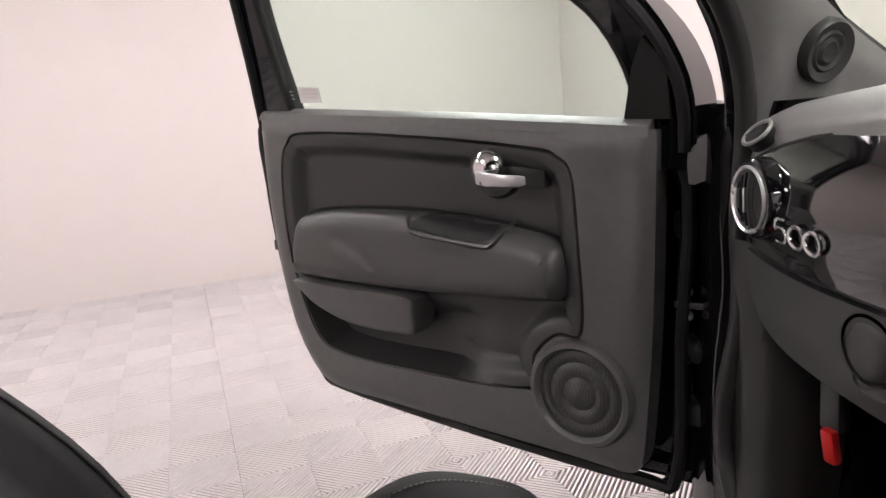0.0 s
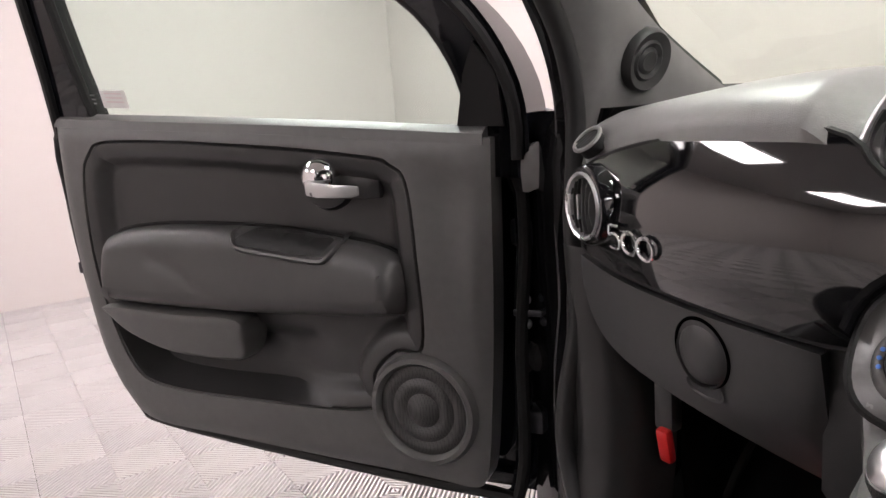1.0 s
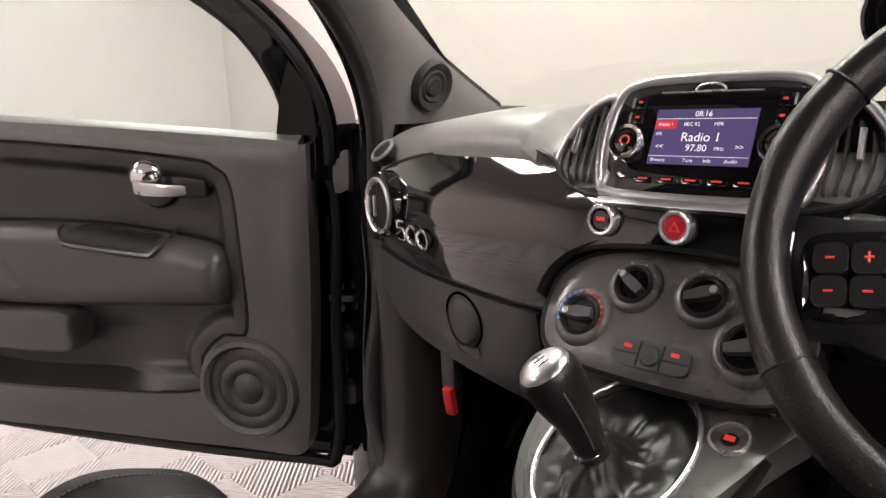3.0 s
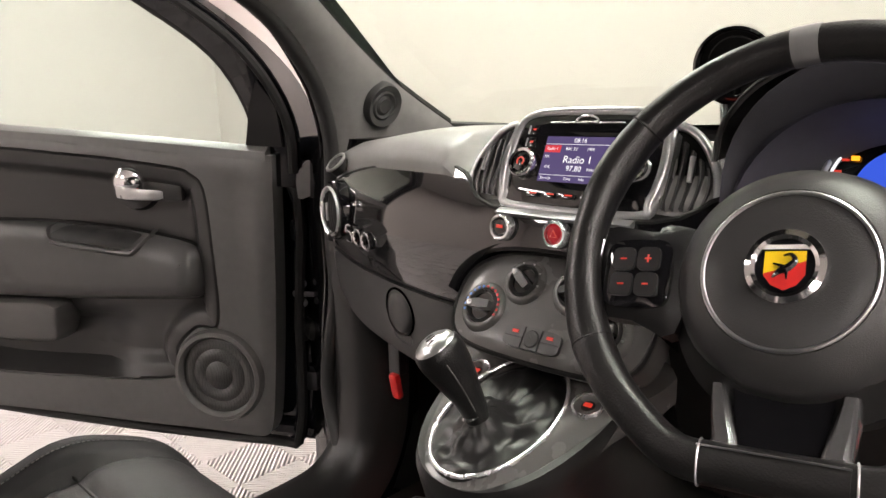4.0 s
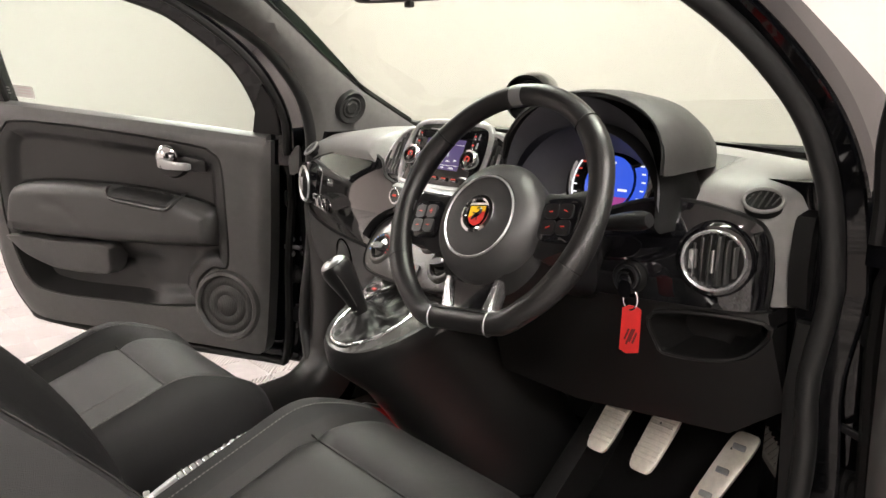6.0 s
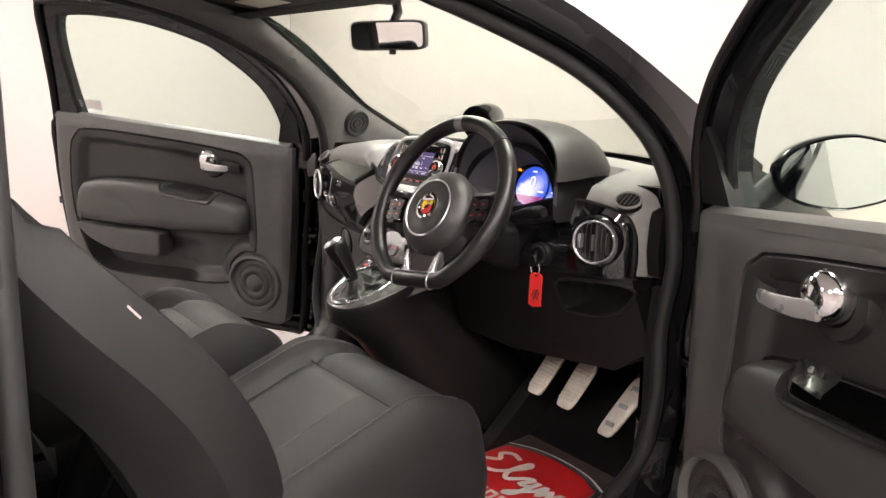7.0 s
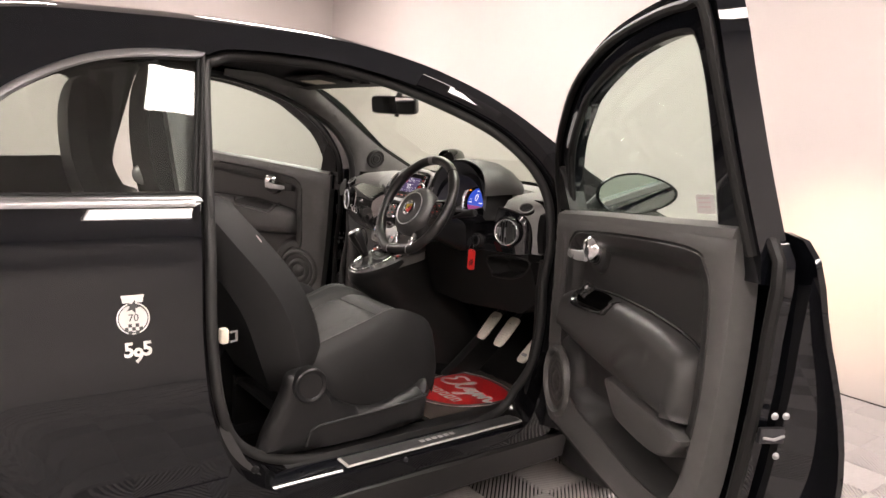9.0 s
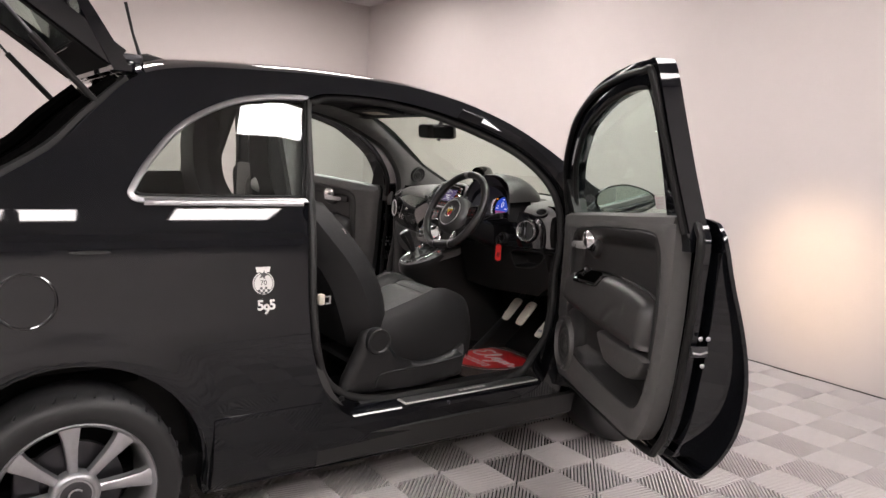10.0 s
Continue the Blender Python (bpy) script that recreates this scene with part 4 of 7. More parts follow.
def lean(z):
    """How far the door's upper part leans into the car."""
    return -0.055 + 0.24 * max(0.0, z - 1.12)


def door(s, hinge, angle, label):
    a = radians(angle)
    du = Vector((-math.cos(a), s * math.sin(a), 0))
    dv = Vector((-math.sin(a), -s * math.cos(a), 0))
    o = Vector((hinge[0], hinge[1], 0))

    def at(u, v, z):
        return o + du * u + dv * v + Vector((0, 0, z))

    def outer(z):
        return -0.06 - 0.163 * math.exp(-((z - 0.67) / 0.41) ** 2)
    line = spl([(-0.03, 1.07), (0.3, 1.10), (0.8, 1.15), (1.10, 1.18), (1.12, 1.0), (1.10, 0.8), (1.058, 0.6), (0.985, 0.485), (0.91, 0.45), (0.5, 0.42), (0.06, 0.405), (-0.02, 0.43), (-0.035, 0.7)], 4, True)
    d = part("door", sheet(line, lambda p: at(p[0], -0.104, p[1]), lambda p: at(p[0], outer(p[1]), p[1]), (), 0.05), PAINT, car, label)
    # outer skin with its turned edge
    skin_line = spl([(-0.03, 1.07), (0.3, 1.10), (0.8, 1.15), (1.10, 1.18), (1.128, 1.0), (1.12, 0.8), (1.093, 0.6), (1.03, 0.475), (0.93, 0.425), (0.5, 0.408), (0.06, 0.405), (-0.02, 0.43), (-0.035, 0.7)], 4, True)
    wide = [(0.55 + (p[0] - 0.55) * 1.022, 0.79 + (p[1] - 0.79) * (1.01 if p[1] > 0.79 else 1.09)) for p in skin_line]
    part("outer_skin", sheet(wide, lambda p: at(p[0], outer(p[1]) + 0.004, p[1]), lambda p: at(p[0], outer(p[1]) - 0.008, p[1]), (), 0.05), PAINT, d, "glossy black outer door skin")
    part("edge_seal", tube([at(0.53 + (p[0] - 0.53) * 0.975, -0.05, 0.79 + (p[1] - 0.79) * 0.985) for p in line], 0.012, 8, True), RUBBER, d, "black rubber door edge seal")
    part("inner_rim", skin([[at(0.53 + (p[0] - 0.53) * k, v, 0.79 + (p[1] - 0.79) * k) for p in [*line, line[0]]] for k, v in ((0.99, -0.075), (0.985, -0.058), (0.945, -0.052))], False), PAINT, d, "glossy black inner door rim")
    fr, wi = spl(FRAME, 4), spl(WINDOW, 4)
    part("window_frame", sheet(fr + [(1.09, 1.10), (-0.06, 1.02)], lambda p: at(p[0], lean(p[1]) + 0.02, p[1]), lambda p: at(p[0], lean(p[1]) - 0.035 - (0.055 if s > 0 else 0.0) * ease((1.44 - p[1]) / 0.2) * ease((0.5 - p[0]) / 0.3), p[1]), [wi], 0.06), PAINT, d, "black painted window frame")
    part("frame_seal", tube([at(0.5 + (p[0] - 0.5) * 0.965, lean(p[1]) + 0.024, 1.1 + (p[1] - 1.1) * 0.945) for p in fr], 0.011, 8), RUBBER, d, "black rubber frame seal")
    part("window_seal", tube([at(p[0], lean(p[1]) + 0.008, p[1]) for p in wi], 0.012, 8, False), RUBBER, d, "black rubber window seal")
    part("window_glass", sheet(wi, lambda p: at(p[0], lean(p[1]), p[1]), lambda p: at(p[0], lean(p[1]) - 0.004, p[1]), (), 0.08), CLEAR, d, "clear greenish window glass").visible_shadow = False
    part("sticker", sheet([(0.845, 1.198), (0.92, 1.205), (0.918, 1.243), (0.843, 1.236)], lambda p: at(p[0], lean(p[1]) + 0.003, p[1]), None, (), 0.1), WHITE, d, "white paper sticker with faint print")
    for k in range(3):
        part("sticker_print", sheet([(0.855, 1.211 + 0.009 * k), (0.905, 1.216 + 0.009 * k), (0.905, 1.219 + 0.009 * k), (0.855, 1.214 + 0.009 * k)], lambda p: at(p[0], lean(p[1]) + 0.004, p[1]), None, (), 0.1), PALEINK, d)
        part("glass_mark", sheet([(0.938, 1.214 + 0.009 * k), (0.952, 1.216 + 0.009 * k), (0.952, 1.219 + 0.009 * k), (0.938, 1.217 + 0.009 * k)], lambda p: at(p[0], lean(p[1]) + 0.003, p[1]), None, (), 0.1), ALLOY, d)
    # inner trim
    trim_line = [(u - (0.026 * ease((u - 0.5) / 0.4) if s < 0 else 0.0), z) for u, z in DOOR_TRIM]
    trim = spl(trim_line[:3], 4)[:-1] + spl(trim_line[2:12], 4)[:-1] + spl(trim_line[11:] + trim_line[:1], 4)[:-1]
    inset_line = spl(INSET, 5, True)

    def card_v(p):
        dd = edge_distance(p, trim)
        return -0.012 * (1 - ease(dd / 0.022)) - 0.010 * math.exp(-((p[0] - 0.085) / 0.035) ** 2) * ease((p[1] - 0.80) / 0.1) * ease((1.06 - p[1]) / 0.05)
    part("door_card", sheet(trim, lambda p: at(p[0], card_v(p), p[1]), lambda p: at(p[0], -0.064, p[1]), [inset_line], 0.022), DOORTRIM, d, "dark grey moulded plastic door card")
    part("belt_ledge", skin([[at(u, v, z + h) for v, h in ((-0.004, -0.012), (-0.008, 0.006), (-0.03, 0.018), (-0.062, 0.014), (-0.07, -0.02))] for u, z in ((0.012, 1.094), (0.2, 1.112), (0.43, 1.133), (0.75, 1.159), (1.058 if s > 0 else 1.034, 1.184))]), DOORTRIM, d, "dark grey ledge below the window")

    hollow = [(0.0, -0.012), (0.002, -0.012), (0.004, -0.004), (0.008, -0.001), (0.030, -0.003), (0.040, -0.010), (0.050, -0.024), (0.058, -0.032), (0.066, -0.034)]

    def inset_at(p, h):
        """The recessed panel; towards the map pocket its lower edge falls straight into a deep hollow."""
        w = ease((0.74 - p[1]) / 0.05) * ease((p[0] - 0.34) / 0.2)
        deep = -0.004 - 0.078 * ease((edge_distance(p, inset_line) - 0.003) / 0.016)
        return at(p[0], h * (1 - w) + deep * w, p[1])
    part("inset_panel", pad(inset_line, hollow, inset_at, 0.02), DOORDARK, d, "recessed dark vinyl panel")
    arm = spl(ARM, 4, True)

    def arm_at(p, h):
        w = max(0.0, h) / 0.0625
        return at(p[0], -0.03 + h * (0.80 + 0.35 * ease((0.95 - p[1]) / 0.16)) - 0.004 * w * math.exp(-((math.hypot(p[0] - 0.80, p[1] - 0.70) - 0.175) / 0.014) ** 2) * ease((0.82 - p[0]) / 0.03), p[1])
    part("armrest", pad(arm, ARM_PROFILE, arm_at, 0.011), DOORPAD, d, "padded black armrest")
    part("armrest_joint", tube([at(p[0], -0.029, p[1]) for p in inset(arm, -0.003)], 0.004, 6, True), RUBBER, d)
    flap = spl(FLAP, 4, True)

    part("pocket", pad(flap, [(-0.001, -0.03), (0.0, 0.030), (0.002, 0.046), (0.006, 0.053), (0.012, 0.055)], lambda p, h: at(p[0], -0.04 + h * (0.62 + 0.5 * ease((p[1] - 0.62) / 0.14)), p[1]), 0.02), DOORTRIM, d, "dark grey map pocket flap")
    # pull handle set in the armrest
    pull = spl([(0.552, 0.917), (0.535, 0.930), (0.50, 0.941), (0.42, 0.935), (0.345, 0.924), (0.328, 0.916), (0.336, 0.899), (0.352, 0.893), (0.44, 0.900), (0.53, 0.909)], 4, True)
    def pull_v(p):
        h = curve1([q[0] for q in ARM_PROFILE], [q[1] for q in ARM_PROFILE], edge_distance(p, arm)) if inside(p, arm) else 0.006
        return -0.029 + max(0.026, h) * (0.80 + 0.35 * ease((0.95 - p[1]) / 0.16))
    lip = [(0.562, 0.930), (0.552, 0.912), (0.53, 0.900), (0.44, 0.889), (0.352, 0.880), (0.330, 0.884), (0.312, 0.902), (0.305, 0.918)]
    lips = spl(lip, 4)

    def lip_ring(q, k):
        """Across the lip at its front edge: rounded over and down into the hollow."""
        v0 = pull_v(q)
        return [at(q[0], v0 - 0.010, q[1] - 0.007), at(q[0], v0 + 0.006 * k, q[1] - 0.004), at(q[0], v0 + 0.010 * k, q[1] + 0.001), at(q[0], v0 + 0.008 * k, q[1] + 0.006), at(q[0], v0 - 0.006, q[1] + 0.009), at(q[0], v0 - 0.04, q[1] + 0.010)]
    part("pull_handle", skin([lip_ring(q, (1.0 if s > 0 else 1.5) * (0.35 + 0.65 * math.sin(math.pi * i / (len(lips) - 1)) ** 0.6)) for i, q in enumerate(lips)], False), GLOSSTRIM if s < 0 else PULLTRIM, d, "dark moulded pull handle lip")
    # no cup is cut: a dark sheet on the pad paints its shade
    part("pull_shade", sheet(pull, lambda p: at(p[0], pull_v(p) + 0.004, p[1]), None, (), 0.008), RUBBER if s > 0 else VOID, d, "dark patch painted as the shaded hollow of the pull handle")
    if s < 0:
        part("switch_plate", skin([[at(u, pull_v((u, z)) + o, z) for z, o in ((0.906, 0.004), (0.914, 0.008), (0.930, 0.008), (0.940, 0.003))] for u in (0.322, 0.335, 0.36, 0.385, 0.395)], False), GLOSSTRIM, d, "gloss black switch plate")
        for k in range(2):
            for j in range(2):
                part("window_switch", block((0.012, 0.006, 0.008), at(0.345 + 0.02 * k, pull_v((0.35, 0.922)) + 0.010, 0.918 + 0.011 * j), 0.002), SILVER if (k + j) % 2 else PLASTIC, d)
    # release lever
    part("release_rose", lathe([(0.0, 0.038), (0.016, 0.036), (0.03, 0.028), (0.038, 0.014), (0.041, 0.0), (0.041, -0.03)], at(0.346, -0.012, 1.037), dv, 36), CHROME, d, "chrome rose of the release lever")
    part("release_seat", lathe([(0.041, 0.004), (0.058, 0.0), (0.064, -0.012), (0.064, -0.03)], at(0.346, -0.02, 1.033), dv, 36), DOORDARK, d)
    part("release_plate", block((0.10, 0.016, 0.045), at(0.275, -0.024, 1.015), 0.005, Matrix((du, dv, Vector((0, 0, 1)))).transposed()), DOORDARK, d)
    part("release_lever", skin([[at(u, v + w * c, z + h * e) for c, e in oval(12, 3.0)] for u, v, z, w, h in ((0.362, 0.018, 1.020, 0.006, 0.015), (0.33, 0.034, 1.017, 0.005, 0.014), (0.29, 0.036, 1.014, 0.0045, 0.012), (0.255, 0.032, 1.013, 0.004, 0.011), (0.243, 0.028, 1.013, 0.002, 0.008))]), SILVER, d, "satin silver release lever")
    # loudspeaker
    part("speaker_ring", lathe([(0.114, -0.03), (0.112, 0.004), (0.106, 0.016), (0.097, 0.018), (0.091, 0.011), (0.090, -0.02)], at(0.163, -0.002, 0.590), dv, 48), DOORTRIM, d, "raised loudspeaker ring")
    part("speaker_grille", lathe([(0.090, 0.003), (0.080, 0.008), (0.072, 0.0075), (0.064, 0.004), (0.057, 0.009), (0.048, 0.012), (0.040, 0.009), (0.034, 0.005), (0.028, 0.010), (0.018, 0.013), (0.010, 0.016), (0.0, 0.017)], at(0.163, -0.002, 0.590), dv, 48), GRILLE, d, "perforated black loudspeaker grille")
    # latch end
    for u, v, z in ((1.122, -0.074, 0.868), (1.122, -0.096, 0.868), (1.117, -0.09, 0.79)):
        part("bolt", lathe([(0.0, 0.005), (0.003, 0.005), (0.0055, 0.003), (0.007, 0.0)], at(u, v, z), du, 14), ALLOY, d)
    part("latch", block((0.012, 0.05, 0.03), at(1.117, -0.075, 0.83), 0.004, Matrix((du, dv, Vector((0, 0, 1)))).transposed()), DARKMETAL, d)
    part("latch_claw", tube([at(1.125, -0.055, 0.828), at(1.128, -0.075, 0.826), at(1.126, -0.095, 0.832)], 0.003, 8), ALLOY, d, "bright latch claw")
    # hinge end
    for z in (0.56, 0.92):
        part("hinge", block((0.09, 0.045, 0.05), at(-0.05, -0.085, z), 0.01, Matrix((du, dv, Vector((0, 0, 1)))).transposed()), DARKMETAL, d)
    part("check_strap", block((0.13, 0.006, 0.012), at(-0.075, -0.05, 0.777), 0.002, Matrix((du, dv, Vector((0, 0, 1)))).transposed()), DARKMETAL, d, "steel door check strap")
    if s > 0:
        part("mirror_bracket", skin([[at(u, -0.052, zt), at(u, -0.036, zt - 0.006), at(u, -0.030, (zt + zb) / 2), at(u, -0.036, zb), at(u, -0.062, zb + 0.004), at(u, -0.066, zt - 0.01)] for u, zt, zb in ((-0.045, 1.062, 0.998), (-0.055, 1.075, 0.996), (-0.075, 1.086, 1.004), (-0.095, 1.090, 1.026), (-0.115, 1.084, 1.034), (-0.135, 1.066, 1.036))]), PILLAR, d, "grey rubber cover at the mirror mount")
    part("wiring_boot", tube([at(-0.01 - 0.0055 * k, -0.062 - 0.012 * math.sin(math.pi * k / 24), 0.672 + 0.0012 * k) for k in range(25)], [0.017 if k % 2 else 0.0125 for k in range(25)], 14), RUBBER, d, "ribbed black rubber wiring boot", smooth=0)
    for z in (0.80, 0.755):
        part("bolt", lathe([(0.0, 0.006), (0.005, 0.006), (0.009, 0.002), (0.009, -0.006)], at(-0.035, -0.056, z), -du, 14), SATIN, d)
    part("cable_gaiter", tube([at(-0.02 - 0.013 * k, -0.075, 0.69 - 0.0015 * k) for k in range(12)], [0.022 if k % 2 else 0.028 for k in range(12)], 12), RUBBER, d, "ribbed rubber cable gaiter")
    # outside mirror
    mc = at(0.10, -0.226, 1.18) if s < 0 else at(0.0, -0.19, 1.09)
    e = (du * 0.37 - dv * 0.93) if s < 0 else (du * 0.83 - dv * 0.56)
    n = (du * 0.93 + dv * 0.37) if s < 0 else (du * 0.56 + dv * 0.83)
    zz = Vector((0, 0, 1))

    def egg(w, depth, shift=0.0):
        out = []
        for c, t in oval(36, 2.2):
            taper = 1 - 0.28 * max(0, c)
            out.append(mc + e * (0.124 * w * c * (1 if s < 0 else 0.7)) + zz * (0.066 * w * t * taper * (1 if s < 0 else 0.7) + 0.006 * c) + n * depth)
        return out
    part("mirror_housing", skin([egg(0.45, -0.10), egg(0.78, -0.085), egg(0.95, -0.05), egg(1.0, -0.01), egg(1.0, 0.006), egg(0.96, 0.012), egg(0.92, 0.006)], True, True), PAINT if s < 0 else BLACKPLASTIC, d, "black outside mirror housing")
    part("mirror_glass", skin([egg(0.92, 0.0075), egg(0.915, 0.0095)]), MIRROR, d, "outside mirror glass")
    part("mirror_foot", tube([at(0.0, -0.07, 1.10), at(0.02, -0.11, 1.115), mc - e * 0.09 - zz * 0.02 - n * 0.04], [0.035, 0.028, 0.03], 12), BLACKPLASTIC, d)
    sail = [(0.0, 1.11), (0.085, 1.115), (0.06, 1.20), (0.035, 1.25), (0.0, 1.2)]
    part("sail_panel", sheet(sail, lambda p: at(p[0] - 0.02, lean(p[1]) + 0.028, p[1]), lambda p: at(p[0] - 0.02, lean(p[1]) - 0.03, p[1]), (), 0.05), BLACKPLASTIC, d)
    return d


door(1, (1.877, 0.822), 58.5, "black car door standing open with dark grey inner trim")
door(-1, (1.85, -0.763), 61.5, "black car door standing open beside the steering wheel")
# ---------- dashboard ----------
def xf(y):
    return 1.757 + 0.28 * y * y


def face_n(y):
    return V(-1, 0.56 * y, 0).normalized()


dash = thing("dashboard", (1.95, 0, 0.7), "dark grey dashboard with a gloss black fascia", "dashboard")
prof = [(2.42, 0.9), (2.38, 1.07), (2.28, 1.105), (2.15, 1.125), (2.02, 1.13), (1.93, 1.122), (1.885, 1.105), (1.868, 1.08), (1.875, 1.0), (1.88, 0.935), (1.955, 0.92), (1.99, 0.74), (2.07, 0.70), (2.30, 0.70)]
rings = []
for i in range(161):
    y = -0.655 + 1.31 * i / 160
    k = xf(y) - 1.84
    fall = 0.034 * max(0, (abs(y) - 0.3) / 0.35) ** 1.5
    rings.append([V(x + (k if x < 2.1 else (0 if x < 2.25 else -0.3 * y * y)) + (0.03 * ease((abs(y) - 0.6) / 0.055) if x < 1.93 else 0), y, z + (0.026 * ease((abs(y) - 0.185) / 0.06) if z > 1.07 else 0) - (fall if z > 1.05 else 0) - (max(0, z - 1.03) * ease((0.165 - abs(y + 0.345)) / 0.02) if x < 2.0 and z > 1.03 else 0)) for x, z in prof])
part("body", skin(rings), SOFT, dash, "dark grey soft dashboard top")
for s in (-1, 1):
    # same cap both sides; black beside the wheel to paint the jamb's shadow
    part("end_cap", sheet(spl([(1.875, 1.05), (1.90, 1.085), (2.0, 1.10), (2.2, 1.10), (2.27, 1.0), (2.1, 0.93), (1.96, 0.925), (1.885, 0.94)], 2, True), lambda p: V(p[0] + 0.035, s * (0.657 - 0.2 * max(0, p[0] - 2.1)), p[1]), lambda p: V(p[0] + 0.035, s * (0.63 - 0.2 * max(0, p[0] - 2.1)), p[1]), (), 0.06), SOFT if s > 0 else RUBBER, dash)


def fascia_x(y, z):
    return xf(y) + 2.6 * (z - 0.985) ** 2 + 0.03 * ease((abs(y) - 0.575) / 0.05) ** 2


fascia_line = spl([(0.622, 1.0), (0.612, 0.955), (0.56, 0.928), (0.43, 0.912), (0.2, 0.905), (0.158, 0.93), (0.135, 0.985), (0.06, 1.006), (-0.06, 1.006), (-0.135, 0.985), (-0.158, 0.93), (-0.2, 0.92), (-0.43, 0.925), (-0.60, 0.930), (-0.612, 0.94), (-0.614, 1.0),
                   (-0.606, 1.045), (-0.582, 1.068), (-0.50, 1.084), (-0.43, 1.078), (-0.345, 1.05), (-0.22, 1.04), (-0.20, 1.05), (-0.19, 1.085), (-0.12, 1.055), (0.12, 1.055), (0.19, 1.095), (0.28, 1.107), (0.42, 1.092), (0.54, 1.068), (0.60, 1.04)], 4, True)
part("fascia", sheet(fascia_line, lambda p: V(fascia_x(*p), p[0], p[1]), lambda p: V(fascia_x(*p) + 0.03, p[0], p[1]), (), 0.022), GLOSS, dash, "gloss black piano fascia")
part("fascia_joint", tube([V(fascia_x(p[0], p[1]) + 0.003, p[0], p[1]) for p in fascia_line], 0.004, 6, True), RUBBER, dash)


def glove_x(y, z):
    return xf(y) + 0.010 + (0.92 - z) * 0.12 + 1.2 * max(0, 0.82 - z) ** 1.5


glove_line = spl([(0.60, 0.925), (0.53, 0.912), (0.43, 0.903), (0.2, 0.896)], 4)[:-1] + [Vector((0.2, 0.896)), Vector((0.2, 0.765))] + spl([(0.2, 0.745), (0.38, 0.762), (0.52, 0.785), (0.585, 0.83), (0.605, 0.88)], 4)
part("glovebox", sheet(glove_line, lambda p: V(glove_x(*p), p[0], p[1]), lambda p: V(xf(p[0]) + 0.15, p[0], p[1]), (), 0.025), PLASTIC, dash, "dark grey glovebox lid")
gy, gz = 0.352, 0.853
part("glovebox_catch", lathe([(0.0, 0.007), (0.018, 0.0065), (0.030, 0.004), (0.036, 0.0), (0.038, -0.006), (0.040, 0.001), (0.042, -0.004)], V(glove_x(gy, gz) - 0.001, gy, gz), face_n(gy), 36), PLASTIC, dash, "round glovebox catch")
part("catch_joint", tube([V(glove_x(gy + 0.041 * math.cos(q), gz + 0.041 * math.sin(q)) - 0.0005, gy + 0.041 * math.cos(q), gz + 0.041 * math.sin(q)) for q in [2 * math.pi * i / 40 for i in range(40)]], 0.0022, 6, True), VOID, dash, "dark joint round the catch")
part("catch_scoop", sheet(ring2(gy, gz - 0.045, 0.030, 0.016, 20), lambda p: V(glove_x(*p) - 0.002 + 0.012 * ease(edge_distance(p, ring2(gy, gz - 0.045, 0.030, 0.016, 20)) / 0.014), p[0], p[1]), None, (), 0.008), PLASTIC, dash)
part("lower_filler", sheet([(0.205, 0.75), (0.155, 0.70), (0.16, 0.93), (0.205, 0.91)], lambda p: V(xf(p[0]) + 0.03, p[0], p[1]), lambda p: V(xf(p[0]) + 0.1, p[0], p[1]), (), 0.05), PLASTIC, dash)
# knee panel with a tray
tray = spl([(-0.462, 0.905), (-0.615, 0.915), (-0.60, 0.865), (-0.55, 0.838), (-0.48, 0.833), (-0.462, 0.845)], 4, True)


def knee_x(y, z):
    return xf(y) + 0.02 + (0.92 - z) * 0.30


part("knee_panel", sheet([(-0.14, 0.915), (-0.62, 0.93), (-0.64, 0.77), (-0.56, 0.705), (-0.3, 0.695), (-0.14, 0.71)], lambda p: V(knee_x(*p), p[0], p[1]), lambda p: V(xf(p[0]) + 0.22, p[0], p[1]), [tray], 0.03), KNEEPLASTIC, dash, "black knee panel with a tray")
part("tray_bowl", sheet(tray, lambda p: V(knee_x(*p) + 0.075 * ease(edge_distance(p, tray) / 0.02), p[0], p[1]), None, (), 0.012), KNEEPLASTIC, dash, "dark hollow of the tray")
part("tray_rim", tube([V(knee_x(*p), p[0], p[1]) for p in tray], 0.004, 6, True), DARKPLASTIC, dash)


